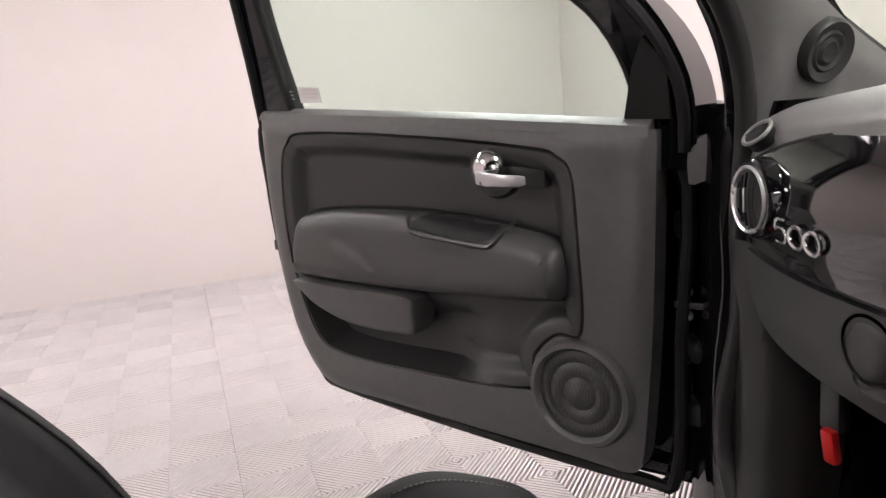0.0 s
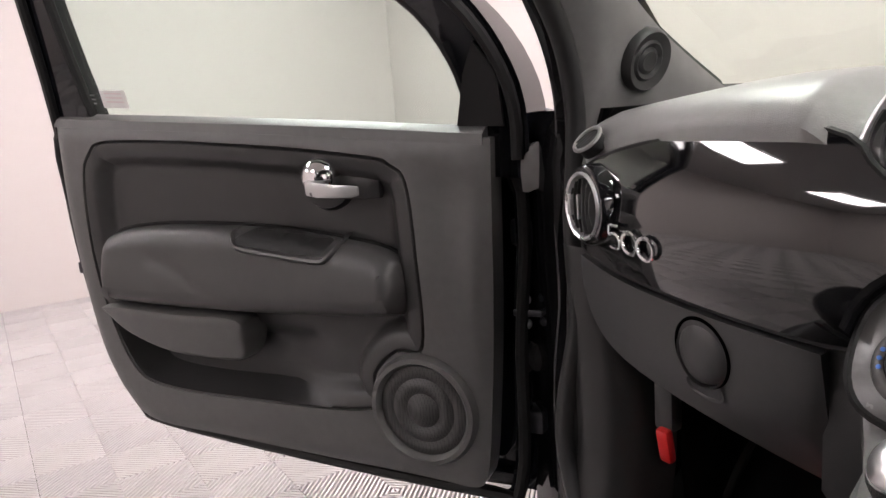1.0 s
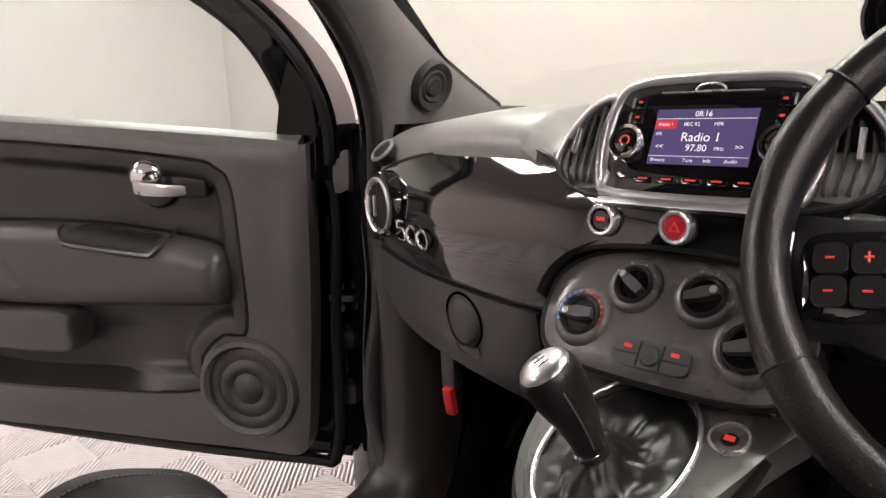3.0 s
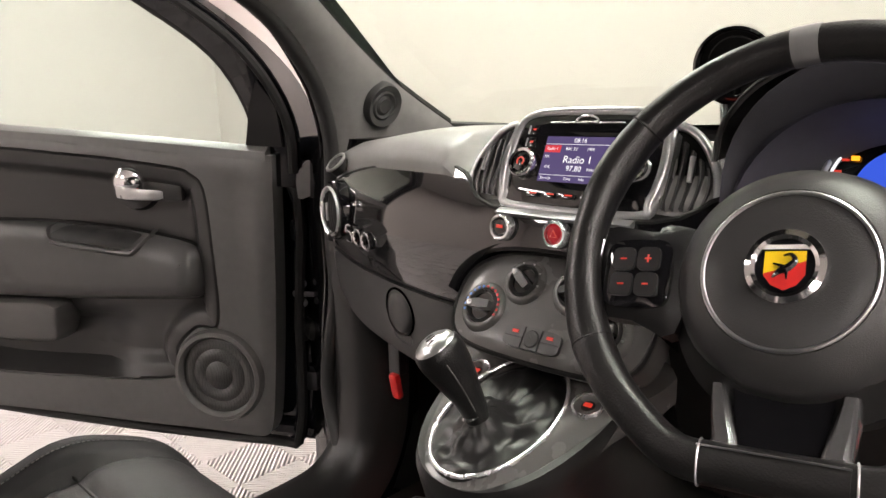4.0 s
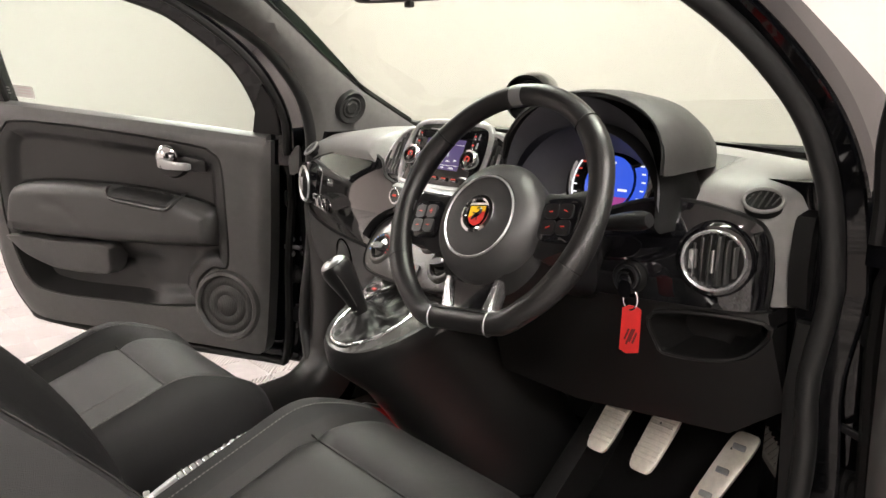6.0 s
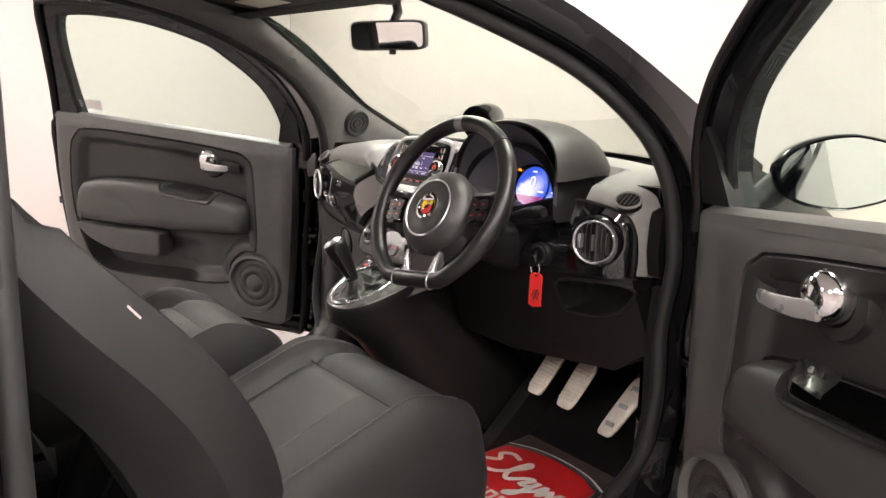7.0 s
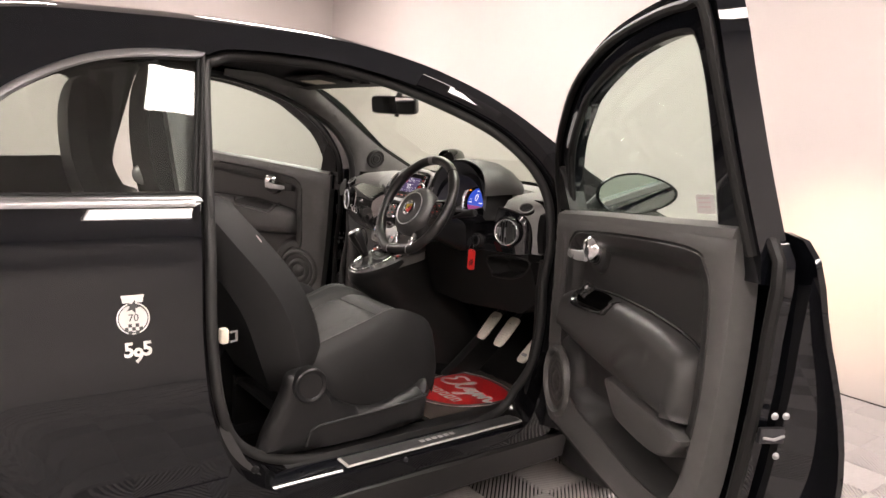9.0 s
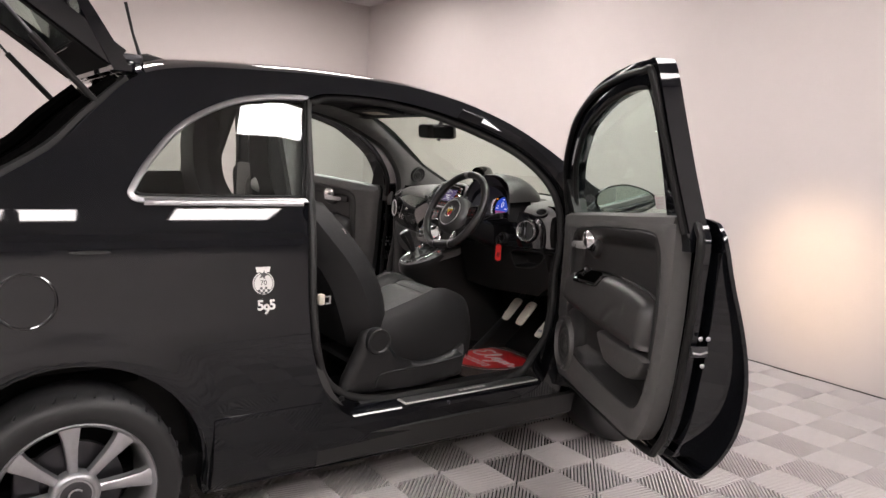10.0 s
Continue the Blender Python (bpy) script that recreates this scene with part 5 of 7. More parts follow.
# round outer vents
def round_vent(y, z):
    n = face_n(y)
    c = V(fascia_x(y, z) - 0.004, y, z)
    a, b, n = basis(n)
    part("vent_bezel", lathe([(0.056, -0.02), (0.055, 0.004), (0.051, 0.009), (0.046, 0.010)], c, n, 48), GLOSS, dash, "gloss black vent bezel")
    part("vent_ring", lathe([(0.0462, 0.007), (0.0465, 0.012), (0.0445, 0.0145), (0.0415, 0.012), (0.0395, 0.0), (0.039, -0.006)], c, n, 48), SILVERTRIM, dash, "chrome vent ring")
    part("vent_back", lathe([(0.0, -0.002), (0.040, -0.002), (0.040, -0.004)], c, n, 32), RUBBER, dash, "dark vent throat")
    for k in range(-3, 4):
        w = 0.0102 * k
        hgt = math.sqrt(max(0, 0.038 ** 2 - w * w))
        part("vent_slat", skin([[c + a * (w + 0.004 * q * (1 if k <= 0 else -1)) + b * (hgt * t) + n * (0.002 + 0.010 * q + 0.004 * (1 - t * t)) for q in (0, 1)] + [c + a * (w + 0.002 + 0.004 * q * (1 if k <= 0 else -1)) + b * (hgt * t) + n * (0.002 + 0.010 * q + 0.004 * (1 - t * t)) for q in (1, 0)] for t in (-1, -0.6, -0.2, 0.2, 0.6, 1)]), PLASTIC, dash)
    part("vent_tab", block((0.006, 0.004, 0.034), c + n * 0.016, 0.002), SATIN, dash, "bright vent tab")
    part("vent_wheel", block((0.014, 0.008, 0.03), c + n * 0.010 - a * math.copysign(0.029, y) * (-1 if y < 0 else 1), 0.003), SILVER, dash)


round_vent(-0.553, 1.006)
round_vent(0.551, 1.004)
for s in (-1, 1):
    c, n = V(1.866 if s > 0 else 1.878, s * (0.580 if s > 0 else 0.597), 1.0915 if s > 0 else 1.0965), V(-0.66, 0.24 * s, 0.71).normalized()
    a, b, n = basis(n)
    part("demist_ring", tube([c + a * (0.027 * p) + b * (0.021 * q) - n * 0.002 for p, q in oval(28)], 0.003, 8, True), SOFT, dash, "oval demister vent")
    part("demist_back", skin([[c + a * (0.026 * p) + b * (0.020 * q) + n * h for p, q in oval(28)] for h in (-0.02, -0.003)]), RUBBER, dash)
    for k in range(-2, 3):
        part("demist_slat", tube([c + a * (0.009 * k - 0.005) - b * 0.015 * (1 - 0.1 * k * k) - n * 0.001, c + a * (0.009 * k + 0.005) + b * 0.015 * (1 - 0.1 * k * k) - n * 0.001], 0.0012, 6), PLASTIC, dash)


# raised numerals on the passenger side
def on_fascia(y, z, out=0.0):
    return V(fascia_x(y, z) - out, y, z)


five = spl([(0.0105, 0.0150), (-0.007, 0.0150), (-0.0085, 0.0145)], 3)[:-1] + spl([(-0.0085, 0.0145), (-0.010, 0.003), (-0.004, 0.0045), (0.005, 0.004), (0.0105, -0.003), (0.008, -0.0115), (0.0, -0.0140), (-0.009, -0.0125)], 4)
part("numeral", tube([on_fascia(0.488 - 1.1 * p[0], 0.970 + 1.05 * p[1], 0.005) for p in five], 0.0031, 8, flat=0.8), CHROME, dash, "raised chrome five")
for k in (1, 2):
    oc = (0.488 - 0.031 * k, 0.969 - 0.0022 * k)
    part("numeral", tube([on_fascia(oc[0] + 0.0148 * math.cos(q), oc[1] + 0.0137 * math.sin(q), 0.005) for q in [2 * math.pi * i / 28 for i in range(28)]], 0.0031, 8, True, 0.8), CHROME, dash, "raised chrome ring numeral")
part("airbag_mark", sheet([(0.43, 1.098), (0.38, 1.1005), (0.38, 1.1035), (0.43, 1.101)], lambda p: V(1.878 + xf(p[0]) - 1.84, p[0], p[1] - 0.013), None, (), 0.1), RUBBER, dash)

# radio and centre vents
RN = V(-0.912, 0, 0.41)
RU = V(0.41, 0, 0.912)


def rp(y, h, out=0.0):
    """A point of the radio's face: across (left plus), up from its middle, outwards."""
    return V(1.826, -0.001 + y * 0.88, 1.109) + RU * h * 0.88 + RN * out


frame_line = spl([(0.119, -0.05), (0.127, 0.0), (0.121, 0.05), (0.102, 0.070), (0.05, 0.076), (-0.05, 0.076), (-0.102, 0.070), (-0.121, 0.05), (-0.127, 0.0), (-0.119, -0.05), (-0.10, -0.070), (0.10, -0.070)], 4, True)
part("radio", sheet(frame_line, lambda p: rp(p[0], p[1], 0.020 + 0.006 * ease(edge_distance(p, frame_line) / 0.012)), lambda p: rp(p[0] * 0.95, p[1] * 0.95, -0.06), (), 0.02), GLOSS, dash, "gloss black radio with a colour screen")
part("radio_surround", tube([rp(p[0] * 1.02, p[1] * 1.03, 0.018) for p in frame_line], 0.0066, 10, True), SATINTRIM, dash, "satin silver radio surround")
wing = spl([(0.13, 0.055), (0.165, 0.045), (0.195, 0.005), (0.205, -0.04), (0.19, -0.068), (0.12, -0.082), (0.13, -0.05), (0.14, 0.0)], 4, True)
for s in (-1, 1):
    part("vent_housing", sheet([(p[0] * s, p[1]) for p in wing], lambda p: rp(p[0], p[1], 0.014 - 0.09 * max(0, abs(p[0]) - 0.13)), lambda p: rp(p[0], p[1], -0.05), (), 0.015), RUBBER, dash, "dark centre vent")
    part("vent_surround", tube([rp(p[0] * s, p[1], 0.018 - 0.09 * max(0, p[0] - 0.13)) for p in wing], 0.0055, 10, True), SATINTRIM, dash, "satin silver vent surround")
    for k in range(5):
        yy = 0.140 + 0.0120 * k
        top, bot = 0.044 - 0.011 * k, -0.060 + 0.001 * k
        part("vent_slat", skin([[rp(s * (yy + 0.006 * (1 - t * t) * (0.3 + 0.2 * k)), bot + (top - bot) * (t + 1) / 2, 0.015 - 0.0011 * k + 0.010 * q) for q in (0, 1)] + [rp(s * (yy + 0.0028 + 0.006 * (1 - t * t) * (0.3 + 0.2 * k)), bot + (top - bot) * (t + 1) / 2, 0.015 - 0.0011 * k + 0.010 * q) for q in (1, 0)] for t in (-1, -0.6, -0.2, 0.2, 0.6, 1)]), PLASTIC, dash)
    part("vent_tab", tube([rp(s * 0.172, -0.022, 0.026), rp(s * 0.170, 0.012, 0.026)], 0.0032, 8), SATIN, dash, "bright vent tab")
    part("vent_lever", block((0.008, 0.02, 0.005), rp(s * 0.162, -0.074, 0.012), 0.002), SILVER, dash)
    part("knob_ring", lathe([(0.0205, -0.004), (0.0205, 0.010), (0.0185, 0.013), (0.0150, 0.012), (0.0145, 0.006)], rp(s * 0.093, -0.008, 0.024), RN, 32), CHROME, dash, "chrome ringed radio knob")
    part("knob_face", lathe([(0.0, 0.012), (0.012, 0.0115), (0.0148, 0.009)], rp(s * 0.093, -0.008, 0.024), RN, 24), GLOSS, dash)
    part("knob_mark", tube([rp(s * 0.093 + 0.006 * math.cos(radians(k)), -0.008 + 0.006 * math.sin(radians(k)), 0.0365) for k in range(-50, 231, 20)], 0.0009, 6), GLOWRED, dash)
    for k in range(2):
        part("radio_key", block((0.003, 0.012, 0.014), rp(s * 0.088, 0.026 + 0.020 * k, 0.0265), 0.001, Euler((0, radians(24.2), 0)).to_matrix()), GLOSS, dash)
        part("key_mark", block((0.001, 0.0042, 0.0024), rp(s * 0.088, 0.026 + 0.020 * k, 0.0287), 0.0, Euler((0, radians(24.2), 0)).to_matrix()), GLOWRED, dash)
        part("key_edge", block((0.001, 0.0025, 0.012), rp(s * (0.088 + 0.0105), 0.026 + 0.020 * k, 0.0272), 0.0, Euler((0, radians(24.2), 0)).to_matrix()), SILVER, dash)
sc = [(0.062, 0.036), (-0.062, 0.036), (-0.062, -0.034), (0.062, -0.034)]
part("radio_screen", sheet(sc, lambda p: rp(p[0], p[1], 0.0268), lambda p: rp(p[0], p[1], 0.024), (), 0.1), SCREEN, dash, "lit violet radio display")


def rtext(text, y, h, size, mat=None):
    part("screen_text", lettering(text, rp(y, h, 0.0275), (0, -1, 0), RU, size, 0.0), mat or GLOWWHITE, dash)


def rbar(y0, y1, h0, h1, mat, name="screen_bar"):
    part(name, sheet([(y0, h0), (y1, h0), (y1, h1), (y0, h1)], lambda p: rp(p[0], p[1], 0.0272), None, (), 0.2), mat, dash)


rbar(0.061, 0.033, 0.011, 0.022, GLOWREDFLAT)
rbar(0.061, -0.061, 0.0235, 0.0241, GLOWWHITE)
rbar(0.061, -0.061, -0.0235, -0.0241, GLOWWHITE)
rtext("08:16", 0.002, 0.0295, 0.0085)
rtext("Radio 1", 0.047, 0.0165, 0.0055)
rtext("BBC R2", 0.014, 0.0165, 0.0055)
rtext("MFR", -0.019, 0.0165, 0.0055)
rtext("FM", 0.054, 0.004, 0.0055)
rtext("Radio 1", 0.0, 0.0, 0.014)
rtext("97.80", 0.003, -0.0135, 0.0105)
rtext("MHz", -0.025, -0.014, 0.0055)
rtext("Browse", 0.048, -0.029, 0.0055)
rtext("Tune", 0.010, -0.029, 0.0055)
rtext("Info", -0.014, -0.029, 0.0055)
rtext("Audio", -0.042, -0.029, 0.0055)
rtext("<<", 0.050, -0.012, 0.008)
rtext(">>", -0.048, -0.012, 0.008)
for k in range(5):
    part("preset_key", block((0.004, 0.020, 0.007), rp(0.062 - 0.031 * k, -0.055, 0.026), 0.001, Euler((0, radians(24.2), 0)).to_matrix()), GLOSS, dash)
    part("preset_mark", block((0.001, 0.011, 0.0016), rp(0.062 - 0.031 * k, -0.0535, 0.0283), 0.0, Euler((0, radians(24.2), 0)).to_matrix()), GLOWRED, dash)
part("radio_emblem", tube([rp(0.018 * p, 0.060 + 0.008 * max(q, -0.2), 0.0275) for p, q in oval(24)], 0.0013, 6, True), SILVER, dash, "silver car outline emblem")
part("emblem_line", tube([rp(0.062, 0.058, 0.0272), rp(0.020, 0.058, 0.0272)], 0.0007, 6), SILVER, dash)
part("emblem_line", tube([rp(-0.020, 0.058, 0.0272), rp(-0.062, 0.058, 0.0272)], 0.0007, 6), SILVER, dash)
part("lower_brow", skin([[V(xf(y) - 0.004 + dx, y, 1.048 + dz) for dx, dz in ((0.03, 0.009), (0.012, 0.008), (0.002, 0.004), (0.008, -0.001), (0.03, -0.002))] for y in [-0.10 + 0.2 * i / 16 for i in range(17)]]), BRIGHT, dash, "grey strip under the radio")
# three round push buttons
for y, mat in ((0.089, GLOSS), (0.001, HAZARD), (-0.089, GLOSS)):
    c = V(fascia_x(y, 1.0315) - 0.002, y, 1.0315)
    n = V(-0.99, 0.3 * y, 0.1)
    part("button_ring", lathe([(0.0185, -0.004), (0.0185, 0.006), (0.0165, 0.009), (0.0135, 0.0085), (0.013, 0.003)], c, n, 32), SILVERTRIM, dash, "chrome button ring")
    part("push_button", lathe([(0.0, 0.0075), (0.010, 0.007), (0.013, 0.004)], c, n, 24), mat, dash, "red lit hazard button" if mat is HAZARD else "black push button")
    if mat is GLOSS:
        part("button_mark", block((0.001, 0.010, 0.004), c + V(-0.0082, 0, 0.002), 0.0), GLOWRED, dash)
    else:
        part("button_mark", tube([c + V(-0.0085, 0.006 * math.sin(radians(k)), 0.006 * math.cos(radians(k))) for k in (0, 120, 240)], 0.0009, 6, True), GLOWRED, dash)

# instruments
HC = -0.345
part("hood", skin([[V(x + 0.02 * math.sin(math.pi * j / 24), HC + w * math.cos(math.pi * j / 24) * (1 if 2 < j < 22 else 1.02), zb + h * math.sin(math.pi * j / 24) ** 0.75) for j in range(25)]
     for x, w, zb, h in ((1.772, 0.148, 1.132, 0.103), (1.768, 0.154, 1.127, 0.114), (1.785, 0.158, 1.127, 0.119), (1.84, 0.158, 1.130, 0.116), (1.89, 0.156, 1.132, 0.108), (1.94, 0.142, 1.130, 0.090), (1.99, 0.115, 1.12, 0.070), (2.03, 0.085, 1.11, 0.040), (2.055, 0.06, 1.105, 0.01))], False), LEATHER2, dash, "dark leather instrument hood")
# coloured black in place of the shade below the hood
part("hood_void", skin([[V(x, HC + w * math.cos(math.pi * j / 24), zb + h * math.sin(math.pi * j / 24) ** 0.75) for j in range(25)]
     for x, w, zb, h in ((1.781, 0.141, 1.05, 0.140), (1.79, 0.145, 1.04, 0.150), (1.84, 0.145, 1.04, 0.155), (1.89, 0.142, 1.04, 0.150), (1.94, 0.125, 1.05, 0.130))], False), RUBBER, dash, "base under the instrument hood, blackened as a shaded void")
part("hood_lining", skin([[V(x, HC + w * math.cos(math.pi * j / 24), zb + h * math.sin(math.pi * j / 24) ** 0.8) for j in range(25)]
     for x, w, zb, h in ((1.772, 0.148, 1.085, 0.150), (1.80, 0.138, 1.06, 0.150), (1.86, 0.118, 1.03, 0.140), (1.875, 0.10, 1.02, 0.125))], False), HOODGLOW, dash, "dark inner instrument shroud, tinted blue for display glow")
part("hood_seam", tube([V(1.769 + 0.02 * math.sin(math.pi * j / 24), HC + 0.153 * math.cos(math.pi * j / 24), 1.128 + 0.113 * math.sin(math.pi * j / 24) ** 0.75) for j in range(25)], 0.002, 6), RUBBER, dash)
CC = V(1.868, HC, 1.098)
CN = V(-0.95, 0, 0.31).normalized()
ca_, cb_, CN = basis(CN)


def cp(a, b, out=0.0):
    """A point of the instrument face: right, up, outwards."""
    return CC - ca_ * a * -1 + cb_ * b + CN * out


part("cluster_face", lathe([(0.0, 0.0), (0.088, 0.0), (0.088, -0.01)], CC, CN, 40), GLOSS, dash, "black instrument face")
part("cluster_ring", lathe([(0.080, 0.0), (0.080, 0.006), (0.077, 0.008), (0.074, 0.004)], CC, CN, 56), SILVER, dash, "silver instrument ring")
part("cluster_display", sheet(ring2(0, -0.005, 0.047, 0.047, 36), lambda p: cp(p[0], p[1], 0.003), None, (), 0.03), CLUSTER, dash, "lit blue instrument display")
part("cluster_glow", sheet([(-0.042, -0.026), (0.042, -0.026), (0.030, -0.041), (0.0, -0.050), (-0.030, -0.041)], lambda p: cp(p[0], p[1], 0.0036), None, (), 0.03), CLUSTERPINK, dash)
for sx in (-1, 1):
    seg = [(0.052 * math.cos(radians(k)) * sx, -0.005 + 0.052 * math.sin(radians(k))) for k in range(-38, 39, 8)] + [(0.072 * math.cos(radians(k)) * sx, -0.005 + 0.072 * math.sin(radians(k))) for k in range(30, -31, -8)]
    part("cluster_flank", sheet(seg, lambda p: cp(p[0], p[1], 0.003), None, (), 0.05), CLUSTER if sx > 0 else GLOSS, dash)
    for k in range(6):
        q = radians(-30 + 12 * k)
        part("cluster_tick", block((0.001, 0.007, 0.0025), cp(sx * 0.066 * math.cos(q), -0.005 + 0.066 * math.sin(q), 0.004), 0.0), GLOWWHITE if k < 3 or sx > 0 else GLOWRED, dash)
    part("cluster_arc", tube([cp(sx * 0.0715 * math.cos(radians(q)), -0.005 + 0.0715 * math.sin(radians(q)), 0.004) for q in range(-30, 31 if sx < 0 else 1, 6)], 0.0016, 6), GLOWWHITE if sx < 0 else CLUSTER, dash)
part("cluster_digit", lettering("0", cp(0, 0.004, 0.0042), tuple(ca_), tuple(cb_), 0.040, 0.0), GLOWWHITE, dash, "lit white zero")
part("cluster_text", lettering("7°C", cp(-0.030, -0.004, 0.0042), tuple(ca_), tuple(cb_), 0.009, 0.0), GLOWWHITE, dash)
for a, b, w in ((0.0, 0.030, 0.014), (-0.030, -0.014, 0.016), (0.030, -0.014, 0.018)):
    part("cluster_bar", sheet([(a - w / 2, b - 0.002), (a + w / 2, b - 0.002), (a + w / 2, b + 0.002), (a - w / 2, b + 0.002)], lambda p: cp(p[0], p[1], 0.0042), None, (), 0.1), GLOWWHITE, dash)
part("warning_light", lathe([(0.0, 0.001), (0.004, 0.0)], cp(-0.008, 0.058, 0.003), CN, 12), GLOWRED, dash, "lit red warning light")
part("warning_light", block((0.001, 0.008, 0.005), cp(-0.048, 0.030, 0.004), 0.0), AMBER, dash, "lit amber warning light")
# boost gauge on the dash top
GN = V(-0.93, -0.30, -0.20).normalized()
gc = V(1.865, -0.168, 1.232)
part("gauge_pod", lathe([(0.0, -0.07), (0.030, -0.06), (0.040, -0.03), (0.043, 0.0), (0.043, 0.022), (0.040, 0.024), (0.037, 0.018), (0.036, 0.0)], gc, GN, 36), GLOSS, dash, "gloss black gauge pod")
part("gauge_face", lathe([(0.0, 0.002), (0.036, 0.002)], gc, GN, 28), RUBBER, dash)
a, b, n = basis(GN)
part("gauge_scale", tube([gc + a * 0.029 * math.cos(radians(k)) + b * 0.029 * math.sin(radians(k)) + n * 0.003 for k in range(-30, 211, 12)], 0.0009, 6), SILVERDARK, dash, "dark grey gauge scale")
part("gauge_number", block((0.001, 0.010, 0.004), gc - b * 0.018 + n * 0.003, 0.0), GLOWRED, dash)
part("gauge_stalk", tube([gc - n * 0.02 - V(0, 0, 0.03), V(1.90, -0.165, 1.10)], 0.018, 12), GLOSS, dash)

# steering column, stalks, ignition
part("column", skin([[V(x, -0.329 + 0.05 * p, z + 0.055 * q) for p, q in oval(20, 3)] for x, z in ((1.63, 1.03), (1.70, 1.005), (1.80, 0.965), (1.90, 0.93))]), BLACKPLASTIC, dash, "dark steering column shroud")
part("wiper_stalk", tube(spl([V(1.72, -0.37, 1.03), V(1.725, -0.45, 1.058), V(1.72, -0.515, 1.072)], 4), [0.005, 0.005, 0.006, 0.008, 0.011, 0.013, 0.014, 0.014, 0.010], 12), BLACKPLASTIC, dash, "black wiper stalk")
part("light_stalk", tube(spl([V(1.72, -0.29, 1.03), V(1.715, -0.21, 1.05), V(1.71, -0.165, 1.056)], 4), [0.006, 0.006, 0.007, 0.009, 0.012, 0.013, 0.013, 0.012, 0.008], 12), BLACKPLASTIC, dash, "black light stalk")
part("ignition_lock", lathe([(0.026, -0.05), (0.026, -0.002), (0.023, 0.003), (0.017, 0.003), (0.016, -0.004), (0.0, -0.004)], V(1.80, -0.435, 0.962), (-1, -0.15, 0.1), 28), RUBBER, dash, "black ignition lock")
part("lock_ring", lathe([(0.020, 0.004), (0.020, 0.009), (0.016, 0.010), (0.015, 0.004)], V(1.80, -0.435, 0.962), (-1, -0.15, 0.1), 28), DARKMETAL, dash)
key = thing("car_key", (1.765, -0.43, 0.962), "black car key in the ignition with a red paper tag", "key")
part("fob", skin([[V(1.785 - 0.045 * t, -0.440 - 0.03 * t, 0.962) + V(0, 0.012 * p * w, 0.016 * q * w) for p, q in oval(16, 3)] for t, w in ((0, 0.6), (0.2, 1), (0.8, 1), (1, 0.8))]), GLOSS, key, "black key fob")
part("ring", tube([V(1.742, -0.480 + 0.012 * math.cos(radians(k)), 0.948 + 0.016 * math.sin(radians(k))) for k in range(0, 360, 20)], 0.0014, 6, True), CHROME, key, "steel key ring")
tagl = [(-0.013, 0.0), (-0.005, 0.005), (0.005, 0.005), (0.013, 0.0), (0.014, -0.064), (0.003, -0.069), (-0.013, -0.065)]
part("tag", sheet(tagl, lambda p: V(1.742 - 0.3 * p[0], -0.483 + p[0], 0.934 + p[1]), lambda p: V(1.7445 - 0.3 * p[0], -0.483 + p[0], 0.934 + p[1]), (), 0.03), RED, key, "red plastic key tag with dark writing")
for k in range(5):
    part("tag_writing", block((0.0008, 0.003, 0.018 + 0.004 * (k % 3)), (1.7407, -0.492 + 0.0045 * k, 0.892 + 0.003 * (k % 2)), 0.0, Euler((radians(18), 0, radians(16))).to_matrix()), DARKRED, key)
# ---------- centre console ----------
console = thing("centre_console", (1.75, 0, 0.27), "dark grey centre console with climate dials and gear lever surround", "console")
part("body", skin([[V(cx + ax * a, ay * b, z + dz * (cx + ax * a - 1.74)) for a, b in oval(40, 2.35)] for z, cx, ax, ay, dz in ((0.28, 2.10, 0.22, 0.13, 0), (0.5, 1.98, 0.22, 0.12, 0), (0.68, 1.845, 0.215, 0.108, 0.1), (0.79, 1.757, 0.208, 0.109, 0.28), (0.845, 1.752, 0.207, 0.124, 0.40), (0.857, 1.752, 0.204, 0.121, 0.40))]), DARKPLASTIC, console, "dark grey console side")


def top_z(x):
    return 0.855 + 0.40 * (x - 1.745) + 0.004


deck_line = spl([(1.548, 0.0), (1.556, 0.036), (1.575, 0.058), (1.61, 0.084), (1.70, 0.119), (1.80, 0.138), (1.80, -0.138), (1.70, -0.119), (1.61, -0.084), (1.575, -0.058), (1.556, -0.036)], 4, True)
BX, BY, BA, BB = 1.650, 0.004, 0.095, 0.072
boot_hole = [(BX + BA * a, BY + BB * b) for a, b in oval(40)]
part("deck", sheet(deck_line, lambda p: V(p[0], p[1], top_z(p[0]) + 0.006 * ease(edge_distance(p, deck_line) / 0.012)), lambda p: V(p[0], p[1], top_z(p[0]) - 0.03), [boot_hole], 0.02), GREYPANEL, console, "grey soft-painted console deck")
part("boot_ring", tube([V(BX + (BA + 0.001) * a, BY + (BB + 0.001) * b, top_z(BX + (BA + 0.001) * a) + 0.008) for a, b in oval(48)], 0.003, 8, True), SILVERTRIM, console, "chrome gear gaiter ring")
rings = []
GP = ((1.0, 0.0), (0.97, 0.005), (0.90, 0.011), (0.80, 0.013), (0.69, 0.0125), (0.58, 0.013), (0.48, 0.017), (0.40, 0.024), (0.33, 0.033), (0.27, 0.041), (0.215, 0.048), (0.17, 0.054), (0.14, 0.060))
